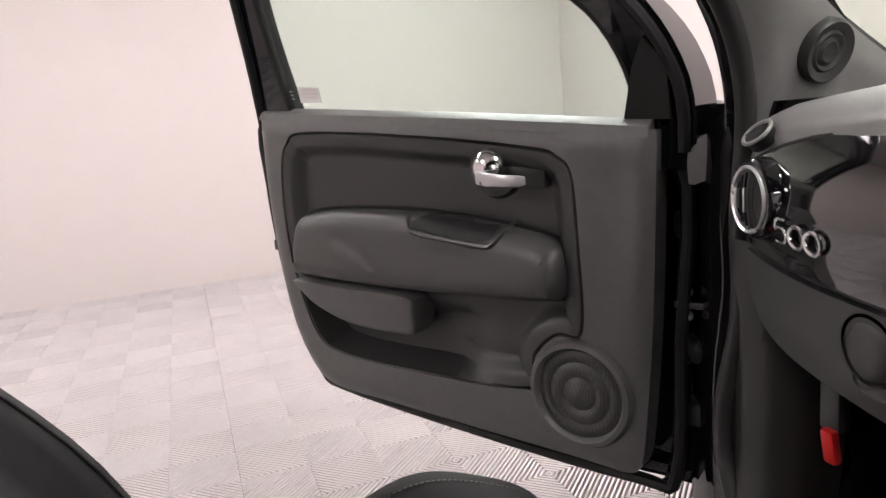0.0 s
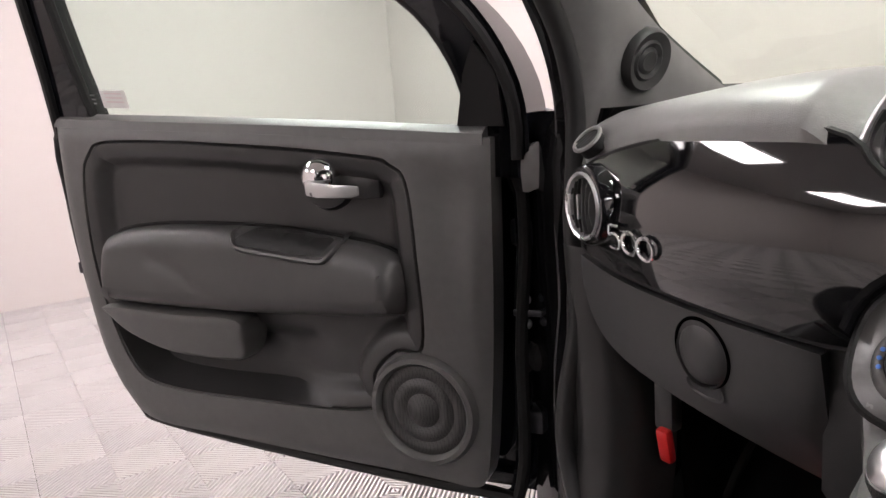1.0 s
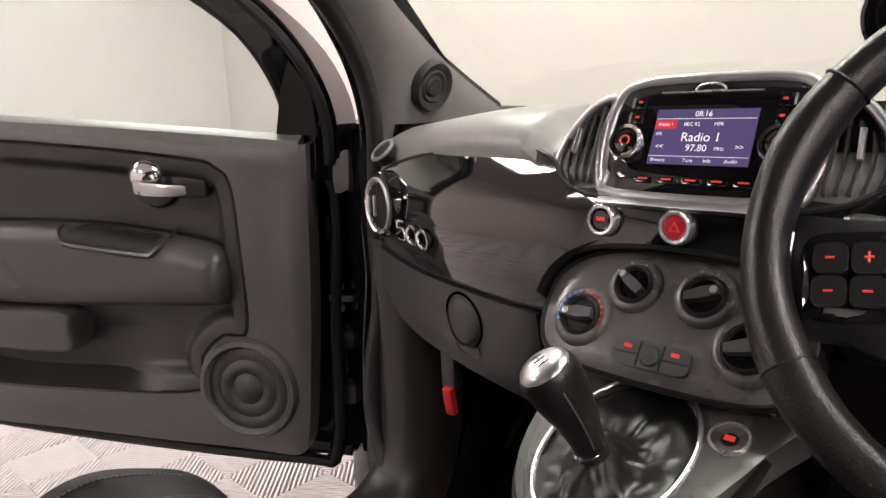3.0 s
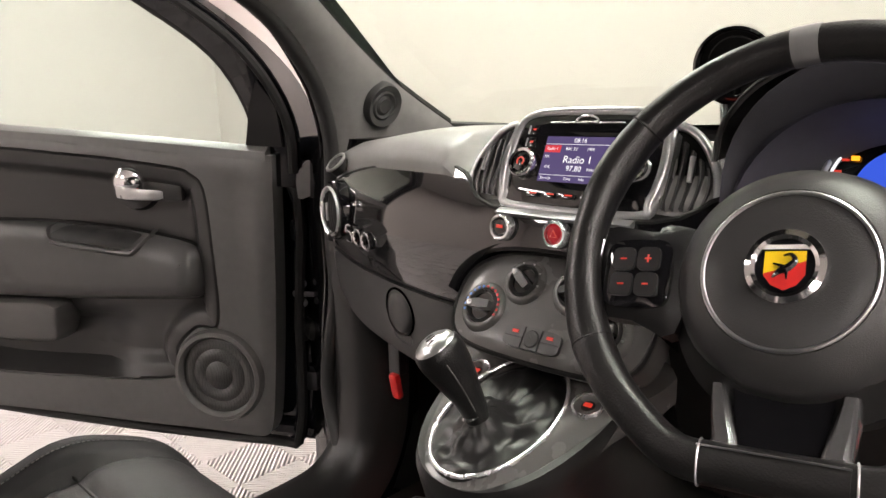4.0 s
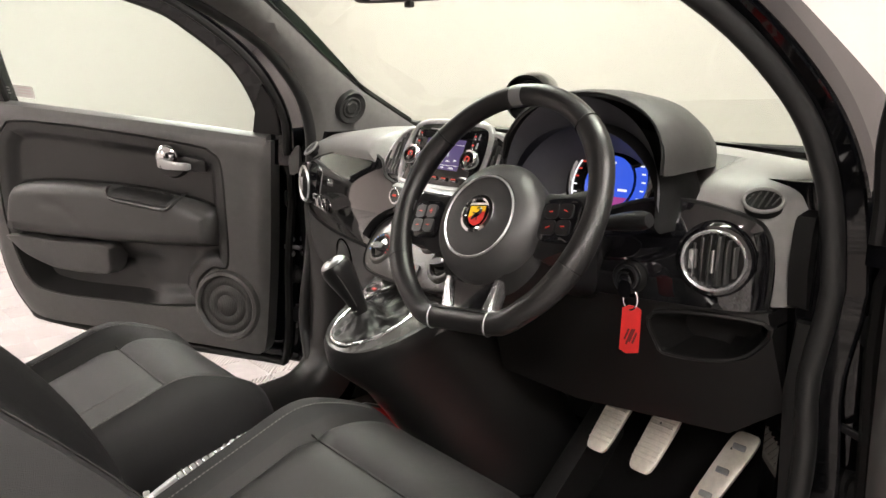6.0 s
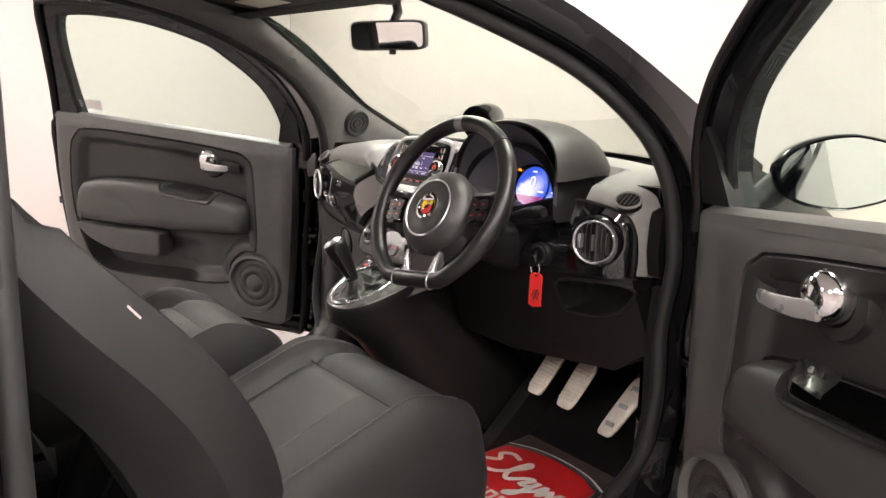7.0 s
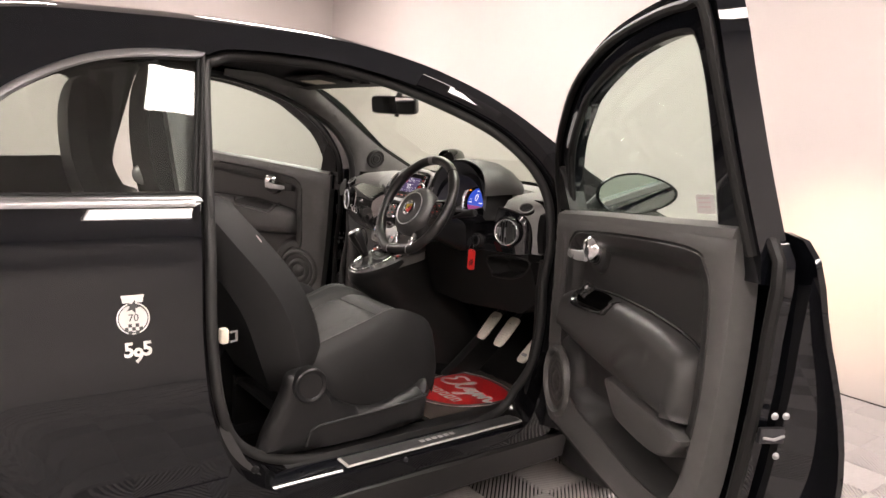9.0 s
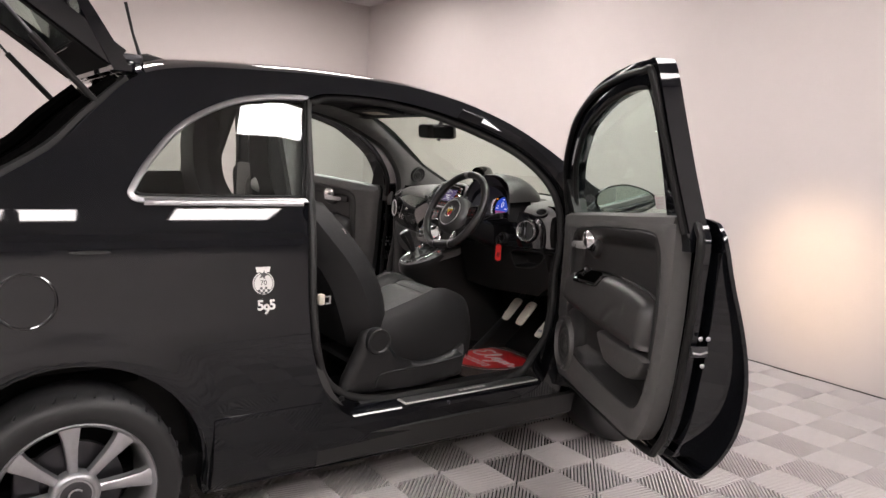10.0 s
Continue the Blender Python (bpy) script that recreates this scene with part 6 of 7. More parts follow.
for j, (r, h) in enumerate(GP):
    row = []
    f = j / (len(GP) - 1)
    for i in range(72):
        a = 2 * math.pi * i / 72
        fold = abs(noise.noise(V(math.cos(a) * 2.6 + 3, math.sin(a) * 2.6, f * 2.4))) - 0.18
        ruck = math.sin(f * 26 + 2.2 * math.cos(a - 0.6) + 3 * noise.noise(V(math.cos(a) * 1.5, math.sin(a) * 1.5, 7)))
        k = (0.017 * fold + 0.0016 * ruck) * math.sin(math.pi * min(1, f * 1.02)) ** 0.7
        x = BX - (BX - 1.605) * f ** 0.8 + BA * r * math.cos(a)
        row.append(V(x, BY * (1 - f) + 0.001 * f + BB * r * math.sin(a), top_z(x if f < 0.5 else BX - (BX - 1.605) * f ** 0.8 + 0.03 * math.cos(a)) - 0.002 + h * (1 - 0.25 * f) + k))
    rings.append(row)
part("gear_gaiter", skin(rings, True, False), GAITER, console, "creased black leather gear gaiter", smooth=180)
gear = thing("gear_lever", (1.635, 0.005, 0.88), "black gear lever with a bright metal cap", "gear lever")
gpath = [V(1.606, 0.001, 0.840), V(1.600, 0.004, 0.856), V(1.592, 0.009, 0.876), V(1.582, 0.015, 0.898), V(1.572, 0.022, 0.919), V(1.565, 0.027, 0.933)]
gaxis = V(-0.44, 0.29, 0.85).normalized()
part("knob", tube(spl(gpath, 3), [1.1 * r for r in (0.0135, 0.014, 0.0145, 0.015, 0.016, 0.017, 0.0185, 0.020, 0.0215, 0.023, 0.0245, 0.0255, 0.0262, 0.0262, 0.0255, 0.0235)], 24), GLOSSLEATHER, gear, "black leather knob")
part("cap", lathe([(0.0, 0.0085), (0.010, 0.008), (0.018, 0.0065), (0.0235, 0.003), (0.0262, -0.003), (0.0262, -0.008)], gpath[-1], gaxis, 32), SATIN, gear, "satin metal cap with a shift pattern")
part("knob_seam", tube([p + V(-0.6, -0.8, 0).normalized() * (1.1 * r + 0.0002) for p, r in zip(spl(gpath, 3)[3:13], (0.015, 0.016, 0.017, 0.0185, 0.020, 0.0215, 0.023, 0.0245, 0.0255, 0.0262))], 0.0008, 5), STITCH, gear)
ga, gb, gn = basis(gaxis)
part("cap_mark", tube([gpath[-1] + ga * 0.008 * k + gn * 0.0088 for k in (-1, 0, 1)], 0.0007, 6), DARKMETAL, gear)
for k in (-1, 0, 1):
    part("cap_mark", tube([gpath[-1] + ga * 0.008 * k + gb * 0.006 * q + gn * (0.0088 - 0.0012 * abs(k * q)) for q in (-1, 0, 1)], 0.0007, 6), DARKMETAL, gear)
part("collar", lathe([(0.0145, 0.0), (0.0165, 0.003), (0.0145, 0.006)], gpath[0] + gaxis * 0.006, gaxis, 24), CHROME, gear, "bright collar")

# climate panel
HN = V(-0.83, 0, 0.56).normalized()
HU = V(0.56, 0, 0.83).normalized()


def hp(y, h, out=0.0):
    """A point of the climate panel: across, up from its middle, outwards."""
    return V(1.735, y, 0.932) + HU * h + HN * out


panel = spl([(0.145, 0.005), (0.134, 0.045), (0.085, 0.072), (0.0, 0.078), (-0.085, 0.072), (-0.134, 0.045), (-0.145, 0.005), (-0.136, -0.038), (-0.10, -0.058), (0.0, -0.063), (0.10, -0.058), (0.136, -0.038)], 4, True)
part("climate_panel", sheet(panel, lambda p: hp(p[0], p[1], 0.006 * ease(edge_distance(p, panel) / 0.012)), lambda p: hp(p[0], p[1], -0.05), (), 0.02), GREYPANEL, console, "grey climate control panel")
part("panel_joint", tube([hp(p[0] * 1.015, p[1] * 1.02, -0.002) for p in panel], 0.004, 6, True), RUBBER, console)
part("cowl", skin([[hp(0.152 * math.cos(math.pi * j / 24), 0.005 + 0.088 * math.sin(math.pi * j / 24) ** 0.8, o) for j in range(25)] for o in (0.022, -0.06)], False), GLOSS, console)
for y, h, r, turn in ((0.093, -0.008, 0.0215, 5), (0.042, 0.036, 0.0195, -35), (-0.036, 0.036, 0.0205, 22), (-0.090, -0.008, 0.0225, 18)):
    c = hp(y, h, 0.006)
    part("dial_seat", lathe([(r * 1.68, -0.003), (r * 1.60, 0.0005), (r * 1.50, 0.0035), (r * 1.36, 0.0055), (r * 1.20, 0.006), (r * 1.12, 0.005), (r * 1.07, 0.001)], c, HN, 44), GREYPANEL, console, "round dial boss")
    part("dial_ring", lathe([(r * 1.06, -0.002), (r * 1.05, 0.006), (r * 0.97, 0.009), (r * 0.88, 0.006), (r * 0.86, 0.0)], c, HN, 40), SILVERDARK, console, "dark ridged dial ring")
    part("dial_face", lathe([(0.0, 0.003), (r * 0.88, 0.003)], c, HN, 28), GLOSS, console)
    aa, bb, nn = basis(HN)
    t1 = aa * math.cos(radians(turn)) + bb * math.sin(radians(turn))
    t2 = nn.cross(t1)
    part("dial_grip", skin([[c + t1 * (r * 0.84 * q) + t2 * (w * p) + nn * hgt for q, w in ((-1, 0.2 * r), (0, 0.30 * r), (1, 0.24 * r))for p in (1,)] + [c + t1 * (r * 0.84 * q) - t2 * (w * 1) + nn * hgt for q, w in ((1, 0.24 * r), (0, 0.30 * r), (-1, 0.2 * r))] for hgt, sc in ((0.003, 1), (0.016, 0.9))]), PLASTIC, console, "dark dial grip")
    part("dial_pointer", lathe([(0.0, 0.0015), (0.0035, 0.001), (0.004, 0.0)], c + t1 * r * 0.62 * (-1 if y > 0 else 1) + nn * 0.016, HN, 12), SILVER, console)
    if y > 0.09:
        for k in range(15):
            q = radians(200 - k * 15.7)
            part("heat_mark", lathe([(0.0, 0.0015), (0.0019, 0.001), (0.0021, 0.0)], c + aa * (r * 1.24 * math.cos(q)) + bb * (r * 1.24 * math.sin(q)) + nn * 0.0055, HN, 8), BLUEDOT if k < 7 else REDDOT, console)
    else:
        for k in range(5):
            q = radians(150 - k * 40)
            part("dial_mark", block((0.001, 0.0026, 0.0026), c + aa * (r * 1.26 * math.cos(q)) + bb * (r * 1.26 * math.sin(q)) + nn * 0.006, 0.0), SILVER, console)
pill = [(0.042 * a, -0.036 + 0.0145 * b) for a, b in oval(32, 5)]
part("switch_bar", sheet(pill, lambda p: hp(p[0], p[1], 0.011), lambda p: hp(p[0], p[1], 0.0), (), 0.03), PLASTIC, console, "dark switch bar")
part("sensor_grille", lathe([(0.0, 0.003), (0.010, 0.002), (0.0115, 0.0)], hp(0, -0.036, 0.011), HN, 20), MESH, console)
for y in (-1, 1):
    part("switch_mark", block((0.001, 0.009, 0.004), hp(0.026 * y, -0.030, 0.0118), 0.0, Euler((0, radians(34), 0)).to_matrix()), GLOWRED, console)
    part("switch_joint", block((0.001, 0.026, 0.0012), hp(0.027 * y, -0.037, 0.0116), 0.0, Euler((0, radians(34), 0)).to_matrix()), RUBBER, console)
    part("switch_joint", block((0.001, 0.0012, 0.027), hp(0.0128 * y, -0.036, 0.0116), 0.0, Euler((0, radians(34), 0)).to_matrix()), RUBBER, console)
    c = V(1.700, 0.086 * y, top_z(1.700) + 0.008)
    n = V(-0.37, 0, 0.93)
    part("window_switch_ring", lathe([(0.0205, -0.004), (0.0202, 0.001), (0.0190, 0.0026), (0.0170, 0.0015), (0.0165, -0.006)], c, n, 36), SILVERTRIM, console, "chrome window switch ring")
    part("window_switch", lathe([(0.0, -0.001), (0.010, -0.002), (0.0165, -0.005)], c, n, 24), RUBBER, console, "black window switch")
    part("switch_symbol", block((0.006, 0.010, 0.001), c - n * 0.0002, 0.0, Euler((0, radians(-22), 0)).to_matrix()), GLOWRED, console)
# ---------- seats ----------
SEAM = 1.392
CUSH = [(1.02, 0.60, 0.17), (1.06, 0.625, 0.21), (1.12, 0.645, 0.235), (1.20, 0.672, 0.243), (1.30, 0.706, 0.247), (1.38, 0.733, 0.248), (1.44, 0.737, 0.246), (1.50, 0.722, 0.240), (1.545, 0.69, 0.228), (1.575, 0.64, 0.205), (1.585, 0.58, 0.18)]
BACK = [(1.06, 0.55, 0.19, 0.055), (1.052, 0.63, 0.235, 0.085), (1.03, 0.72, 0.245, 0.095), (0.99, 0.82, 0.245, 0.092), (0.932, 0.91, 0.240, 0.086), (0.858, 1.0, 0.228, 0.08), (0.80, 1.08, 0.20, 0.074), (0.765, 1.16, 0.155, 0.07), (0.75, 1.24, 0.13, 0.072), (0.745, 1.33, 0.128, 0.072), (0.745, 1.40, 0.118, 0.066), (0.745, 1.45, 0.095, 0.05), (0.75, 1.475, 0.06, 0.025)]


def seat(y, label, outside, slide=0.0, drop=0.0):
    t = thing("front_seat", (1.2, y, 0.275), label, "seat", "front seats")

    def top(x, z, w, q):
        """Height of the cushion across its width: raised side bolsters, rounded edges."""
        bol = 0.040 * ease((abs(q) - 0.60) / 0.20) * (1 - 0.55 * ease((x - 1.36) / 0.14))
        dip = -0.009 * math.exp(-((abs(q) - 0.64) / 0.035) ** 2) - 0.010 * math.exp(-((x - SEAM) / 0.014) ** 2) * ease((0.72 - abs(q)) / 0.06) + 0.006 * ease((x - SEAM) / 0.05) * ease((0.70 - abs(q)) / 0.2)
        rnd = -0.105 * max(0, (abs(q) - 0.80) / 0.20) ** 2.2
        return z + bol + dip + rnd
    rings = []
    for x, z, w in [tuple(p) for p in spl(CUSH, 4)]:
        row = [V(x, y + w * (-1 + j / 16), top(x, z, w, -1 + j / 16)) for j in range(33)]
        row += [V(x, y + w * 0.97, z - 0.14), V(x, y + w * 0.9, 0.475), V(x, y - w * 0.9, 0.475), V(x, y - w * 0.97, z - 0.14)]
        rings.append(row)
    rings = [[p + V(slide, 0, -drop) for p in r] for r in rings]
    # bolster cloth is darker itself; the split also paints lit top and shaded sides
    part("cushion", skin([r[5:28] for r in rings], False), FABRIC2, t, "dark grey cloth seat cushion panel")
    part("cushion_border", skin([r[27:] + r[:6] for r in rings], False), FABRIC, t, "black cloth cushion bolsters, darkened for shade too")
    part("cushion_front", skin([rings[-1][:33], [p + V(-0.010, 0, -0.03) for p in rings[-1][:33]], [p + V(-0.030, 0, -0.06) for p in rings[-1][:33]]], False), FABRIC, t)
    for q in (-0.69, 0.69):
        j = round((q + 1) * 16)
        part("stitching", stitches([r[j + (1 if q > 0 else -1)] + V(0, 0, 0.0008) for r in rings[6:30]]), STITCH, t, "grey twin stitching")
    part("front_seam", tube([V(SEAM, y + 0.248 * 0.66 * (-1 + j / 8), top(SEAM, 0.735, 0.248, 0.66 * (-1 + j / 8)) + 0.0035) + V(slide, 0, -drop) for j in range(17)], 0.0016, 6), RUBBER, t)
    part("centre_stitch", stitches([V(x, y - 0.055, top(x, z, w, -0.22) + 0.0008) + V(slide, 0, -drop) for x, z, w in [tuple(p) for p in spl(CUSH[2:6], 5)][:16]]), STITCH, t)
    bsp = [tuple(p) for p in spl([V(*b[:3]) for b in BACK], 3)]
    bth = [p[0] for p in spl([V(b[3], 0, 0) for b in BACK], 3)]
    rings = []
    for i, (x, z, w) in enumerate(bsp):
        nx = bsp[min(i + 1, len(bsp) - 1)]
        px_ = bsp[max(i - 1, 0)]
        d = V(nx[0] - px_[0], 0, nx[1] - px_[1]).normalized()
        f = V(d.z, 0, -d.x)
        th = bth[i]
        row = []
        for j in range(25):
            q = -1 + j / 12
            bol = 0.62 + 0.42 * ease((abs(q) - 0.52) / 0.22) * (1 if z < 1.1 else 0.2) - 0.95 * max(0, (abs(q) - 0.82) / 0.18) ** 2
            row.append(V(x, y + w * q, z) + f * th * bol)
        for j in range(23):
            q = 1 - (j + 1) / 12
            row.append(V(x, y + w * q, z) - f * th * (0.95 - 0.9 * max(0, abs(q) - 0.75) / 0.25))
        rings.append(row)
    rings = [[p + V(slide, 0, -drop) for p in r] for r in rings]
    part("backrest", skin(rings), FABRIC, t, "black cloth backrest with built-in headrest")
    part("back_seam", tube([r[3 if outside < 0 else 21] + V(0.001, 0, 0.0003) for r in rings[6:24]], 0.0011, 5), SEAL, t)
    part("side_tag", block((0.024, 0.001, 0.003), V(0.925, y + outside * 0.2335, 1.022), 0.0, Euler((0, radians(52), 0)).to_matrix()), PALEINK, t, "small white printed tag")
    for s in (-1, 1):
        yy = y + s * 0.238
        base = [(0.93, 0.41), (1.02, 0.385), (1.25, 0.375), (1.47, 0.39), (1.51, 0.42), (1.512, 0.53), (1.44, 0.50), (1.30, 0.475), (1.18, 0.52), (1.13, 0.585), (1.08, 0.64), (1.02, 0.625), (1.0, 0.57)]
        line = spl(base, 3, True)
        part("side_valance", sheet(line, lambda p: V(p[0], yy + s * 0.022 * ease(edge_distance(p, line) / 0.015), p[1]), lambda p: V(p[0], yy - s * 0.02, p[1]), (), 0.025), BLACKPLASTIC, t, "dark plastic seat side cover")
        lip = spl([(1.07, 0.405), (1.09, 0.452), (1.16, 0.462), (1.30, 0.466), (1.42, 0.475), (1.50, 0.487)], 4)
        part("valance_lip", tube([V(p[0], yy + s * 0.024, p[1]) for p in lip], 0.005, 8), BLACKPLASTIC, t)
        part("recliner_cap", lathe([(0.052, -0.02), (0.052, 0.014), (0.048, 0.018), (0.040, 0.017), (0.037, 0.014), (0.0, 0.016)], V(1.075, yy + s * 0.02, 0.592), (0, s, 0.03), 40), BLACKPLASTIC, t, "round plastic recliner cap")
        part("runner", block((0.62, 0.035, 0.045), (1.25, y + s * 0.19, 0.295), 0.004), DARKMETAL, t, "metal seat runner")
        part("pedestal", block((0.45, 0.03, 0.17), (1.25, y + s * 0.19, 0.40), 0.004), RUBBER, t)
        if s > 0:
            part("fold_lever", lathe([(0.0, 0.018), (0.020, 0.014), (0.030, 0.004), (0.034, -0.02)], V(0.700 + slide * 0.6, y + (0.05 if y < 0 else 0.09), 1.172), (-0.75, -0.65, 0.1), 24), SILVER, t, "silver seat folding lever")
    return t


seat(-0.33, "black cloth bucket seat facing the steering wheel", -1)
seat(0.34, "black cloth bucket seat beside the gear lever", 1, -0.07, 0.03)

# handbrake between the seats
hb = thing("handbrake", (1.25, 0, 0.41), "handbrake lever with a grey grip and bright button", "handbrake")
part("lever", tube(spl([V(1.05, 0, 0.49), V(1.14, 0.005, 0.565), V(1.24, 0.01, 0.618), V(1.33, 0.01, 0.642), V(1.41, 0.01, 0.656)], 4), [0.010] * 5 + [0.015] * 9 + [0.017, 0.017, 0.015], 14), ALLOY, hb)
for k in range(12):
    part("grip_rib", tube([V(1.25 + 0.011 * k, 0.01 + 0.0172 * math.cos(radians(q)), 0.621 + 0.0028 * k + 0.0172 * math.sin(radians(q))) for q in range(0, 360, 24)], 0.0022, 6, True), SILVERTRIM, hb)
part("button", lathe([(0.0, 0.014), (0.009, 0.012), (0.011, 0.0)], V(1.41, 0.01, 0.656), (0.97, 0, 0.24), 16), CHROME, hb, "chrome button")
for k in (-1, 1):
    part("trim_band", block((0.010, 0.006, 0.012), (1.205, 0.01 + 0.010 * k, 0.617), 0.002), WHITE, hb)
part("gaiter", skin([[V(cx + ax * a, ay * b, z) for a, b in oval(20)] for z, cx, ax, ay in ((0.405, 1.14, 0.14, 0.055), (0.48, 1.12, 0.10, 0.04), (0.55, 1.13, 0.05, 0.024))]), LEATHER, hb)
buckle = thing("belt_buckle", (1.22, 0.07, 0.41), "black seat belt buckle beside the handbrake", "belt buckle")
part("body", block((0.05, 0.025, 0.09), (1.20, 0.075, 0.50), 0.006, Euler((0, radians(20), 0)).to_matrix()), PLASTIC, buckle)
part("stem", tube([V(1.17, 0.075, 0.41), V(1.19, 0.075, 0.47)], 0.008, 8), RUBBER, buckle)

# ---------- steering wheel ----------
WC = V(1.594, -0.329, 1.057)
tilt, turn = radians(28), radians(8)
wn = V(-math.cos(tilt), 0, math.sin(tilt))
wu0, wr0 = V(math.sin(tilt), 0, math.cos(tilt)), V(0, -1, 0)
wu = wu0 * math.cos(turn) - wr0 * math.sin(turn)
wr = wr0 * math.cos(turn) + wu0 * math.sin(turn)
RB, RR = 0.024, 0.1795


def wp(a, b, c=0.0):
    """A point of the wheel: right, up, towards the driver."""
    return WC + wr * a + wu * b + wn * c


swheel = thing("steering_wheel", tuple(WC), "black leather flat-bottomed sports steering wheel", "steering wheel")
rim_path = [(RR * math.cos(radians(k)), RB + RR * math.sin(radians(k))) for k in range(-54, 235, 6)]
flat_path = spl([rim_path[-1], (-0.080, -0.139), (-0.05, -0.1455), (0.05, -0.1455), (0.080, -0.139), rim_path[0]], 4)[1:-1]
loop = [V(p[0], p[1], 0) for p in rim_path] + [V(p[0], p[1], 0) for p in flat_path]
grip = [0.0165 + 0.0022 * max(0, math.exp(-((abs(math.degrees(math.atan2(p.y - RB, abs(p.x)))) - 28) / 14) ** 2)) for p in loop]
part("rim", tube([wp(p.x, p.y) for p in loop], grip, 16, True, 1.0), LEATHER, swheel, "black leather rim")
part("top_band", tube([wp(RR * math.cos(radians(k)), RB + RR * math.sin(radians(k))) for k in (86.5, 88, 90, 92, 93.5)], 0.0172, 16), SILVERGREY, swheel, "grey band at twelve o'clock")
for k in (42, 138, -28, 208):
    part("rim_seam", tube([wp((RR + 0.0178 * math.cos(q)) * math.cos(radians(k)), RB + (RR + 0.0178 * math.cos(q)) * math.sin(radians(k)), 0.0178 * math.sin(q)) for q in [2 * math.pi * i / 20 for i in range(20)]], 0.0013, 6, True), RUBBER, swheel)
part("airbag_cover", lathe([(0.0, 0.026), (0.040, 0.026), (0.058, 0.0255), (0.061, 0.024), (0.064, 0.0255), (0.074, 0.021), (0.086, 0.010), (0.093, -0.008), (0.088, -0.035), (0.06, -0.055), (0.0, -0.06)], wp(0.004, 0.0), wn, 48, tuple(wu)), PADVINYL, swheel, "dark round airbag cover")
part("pad_ring", tube([wp(0.004 + 0.061 * math.cos(q), 0.061 * math.sin(q), 0.0255) for q in [2 * math.pi * i / 56 for i in range(56)]], 0.0018, 8, True), SATIN, swheel, "bright ring round the pad")
lower = spl([(-0.092, -0.01), (-0.085, -0.06), (-0.05, -0.098), (0.0, -0.106), (0.055, -0.098), (0.092, -0.06), (0.098, -0.01), (0.05, 0.03), (-0.05, 0.03)], 4, True)
part("pad_chin", sheet(lower, lambda p: wp(p[0], p[1], -0.022 + 0.028 * ease(edge_distance(p, lower) / 0.03)), lambda p: wp(p[0], p[1], -0.05), (), 0.012), KNEEPLASTIC, swheel, "dark lower part of the cover")
# round badge with a shield
eb = wp(0.004, 0.002, 0.0265)
part("badge_ring", lathe([(0.029, -0.002), (0.0285, 0.003), (0.024, 0.0045), (0.021, 0.003), (0.0205, 0.0)], eb, wn, 40, tuple(wu)), CHROME, swheel, "chrome badge ring")
part("badge_field", lathe([(0.0, 0.0015), (0.021, 0.0015)], eb, wn, 32, tuple(wu)), GLOSS, swheel)
part("badge_yellow", sheet([(-0.0145, 0.0115), (0.0145, 0.0115), (0.0145, 0.004), (-0.0145, -0.006)], lambda p: wp(0.004 + p[0], 0.002 + p[1], 0.0288), None, (), 0.05), YELLOW, swheel, "yellow half of the shield")
part("badge_red", sheet([(0.0145, 0.004), (0.0145, -0.007), (0.009, -0.0145), (0.0, -0.0185), (-0.009, -0.0145), (-0.0145, -0.007), (-0.0145, -0.006)], lambda p: wp(0.004 + p[0], 0.002 + p[1], 0.0288), None, (), 0.05), RED, swheel, "red half of the shield")
part("badge_bar", sheet([(-0.0165, 0.013), (0.0165, 0.013), (0.0165, 0.0165), (-0.0165, 0.0165)], lambda p: wp(0.004 + p[0], 0.002 + p[1], 0.0289), None, (), 0.05), WHITE, swheel)
part("badge_figure", tube([wp(0.004 + a, 0.002 + b, 0.029) for a, b in spl([(-0.008, -0.009), (-0.003, -0.004), (0.003, -0.001), (0.007, 0.004), (0.004, 0.009), (-0.001, 0.008)], 3)], [0.0008, 0.0014, 0.002, 0.0026, 0.003, 0.0032, 0.0032, 0.003, 0.0028, 0.0024, 0.002, 0.0018, 0.0016, 0.0014, 0.001, 0.0008], 6), GLOSS, swheel, "dark curved figure")
for a, b in ((-0.008, 0.002), (0.002, -0.010)):
    part("badge_figure", tube([wp(0.005, 0.001, 0.029), wp(0.004 + a, 0.002 + b, 0.029)], [0.0018, 0.0007], 6), GLOSS, swheel)
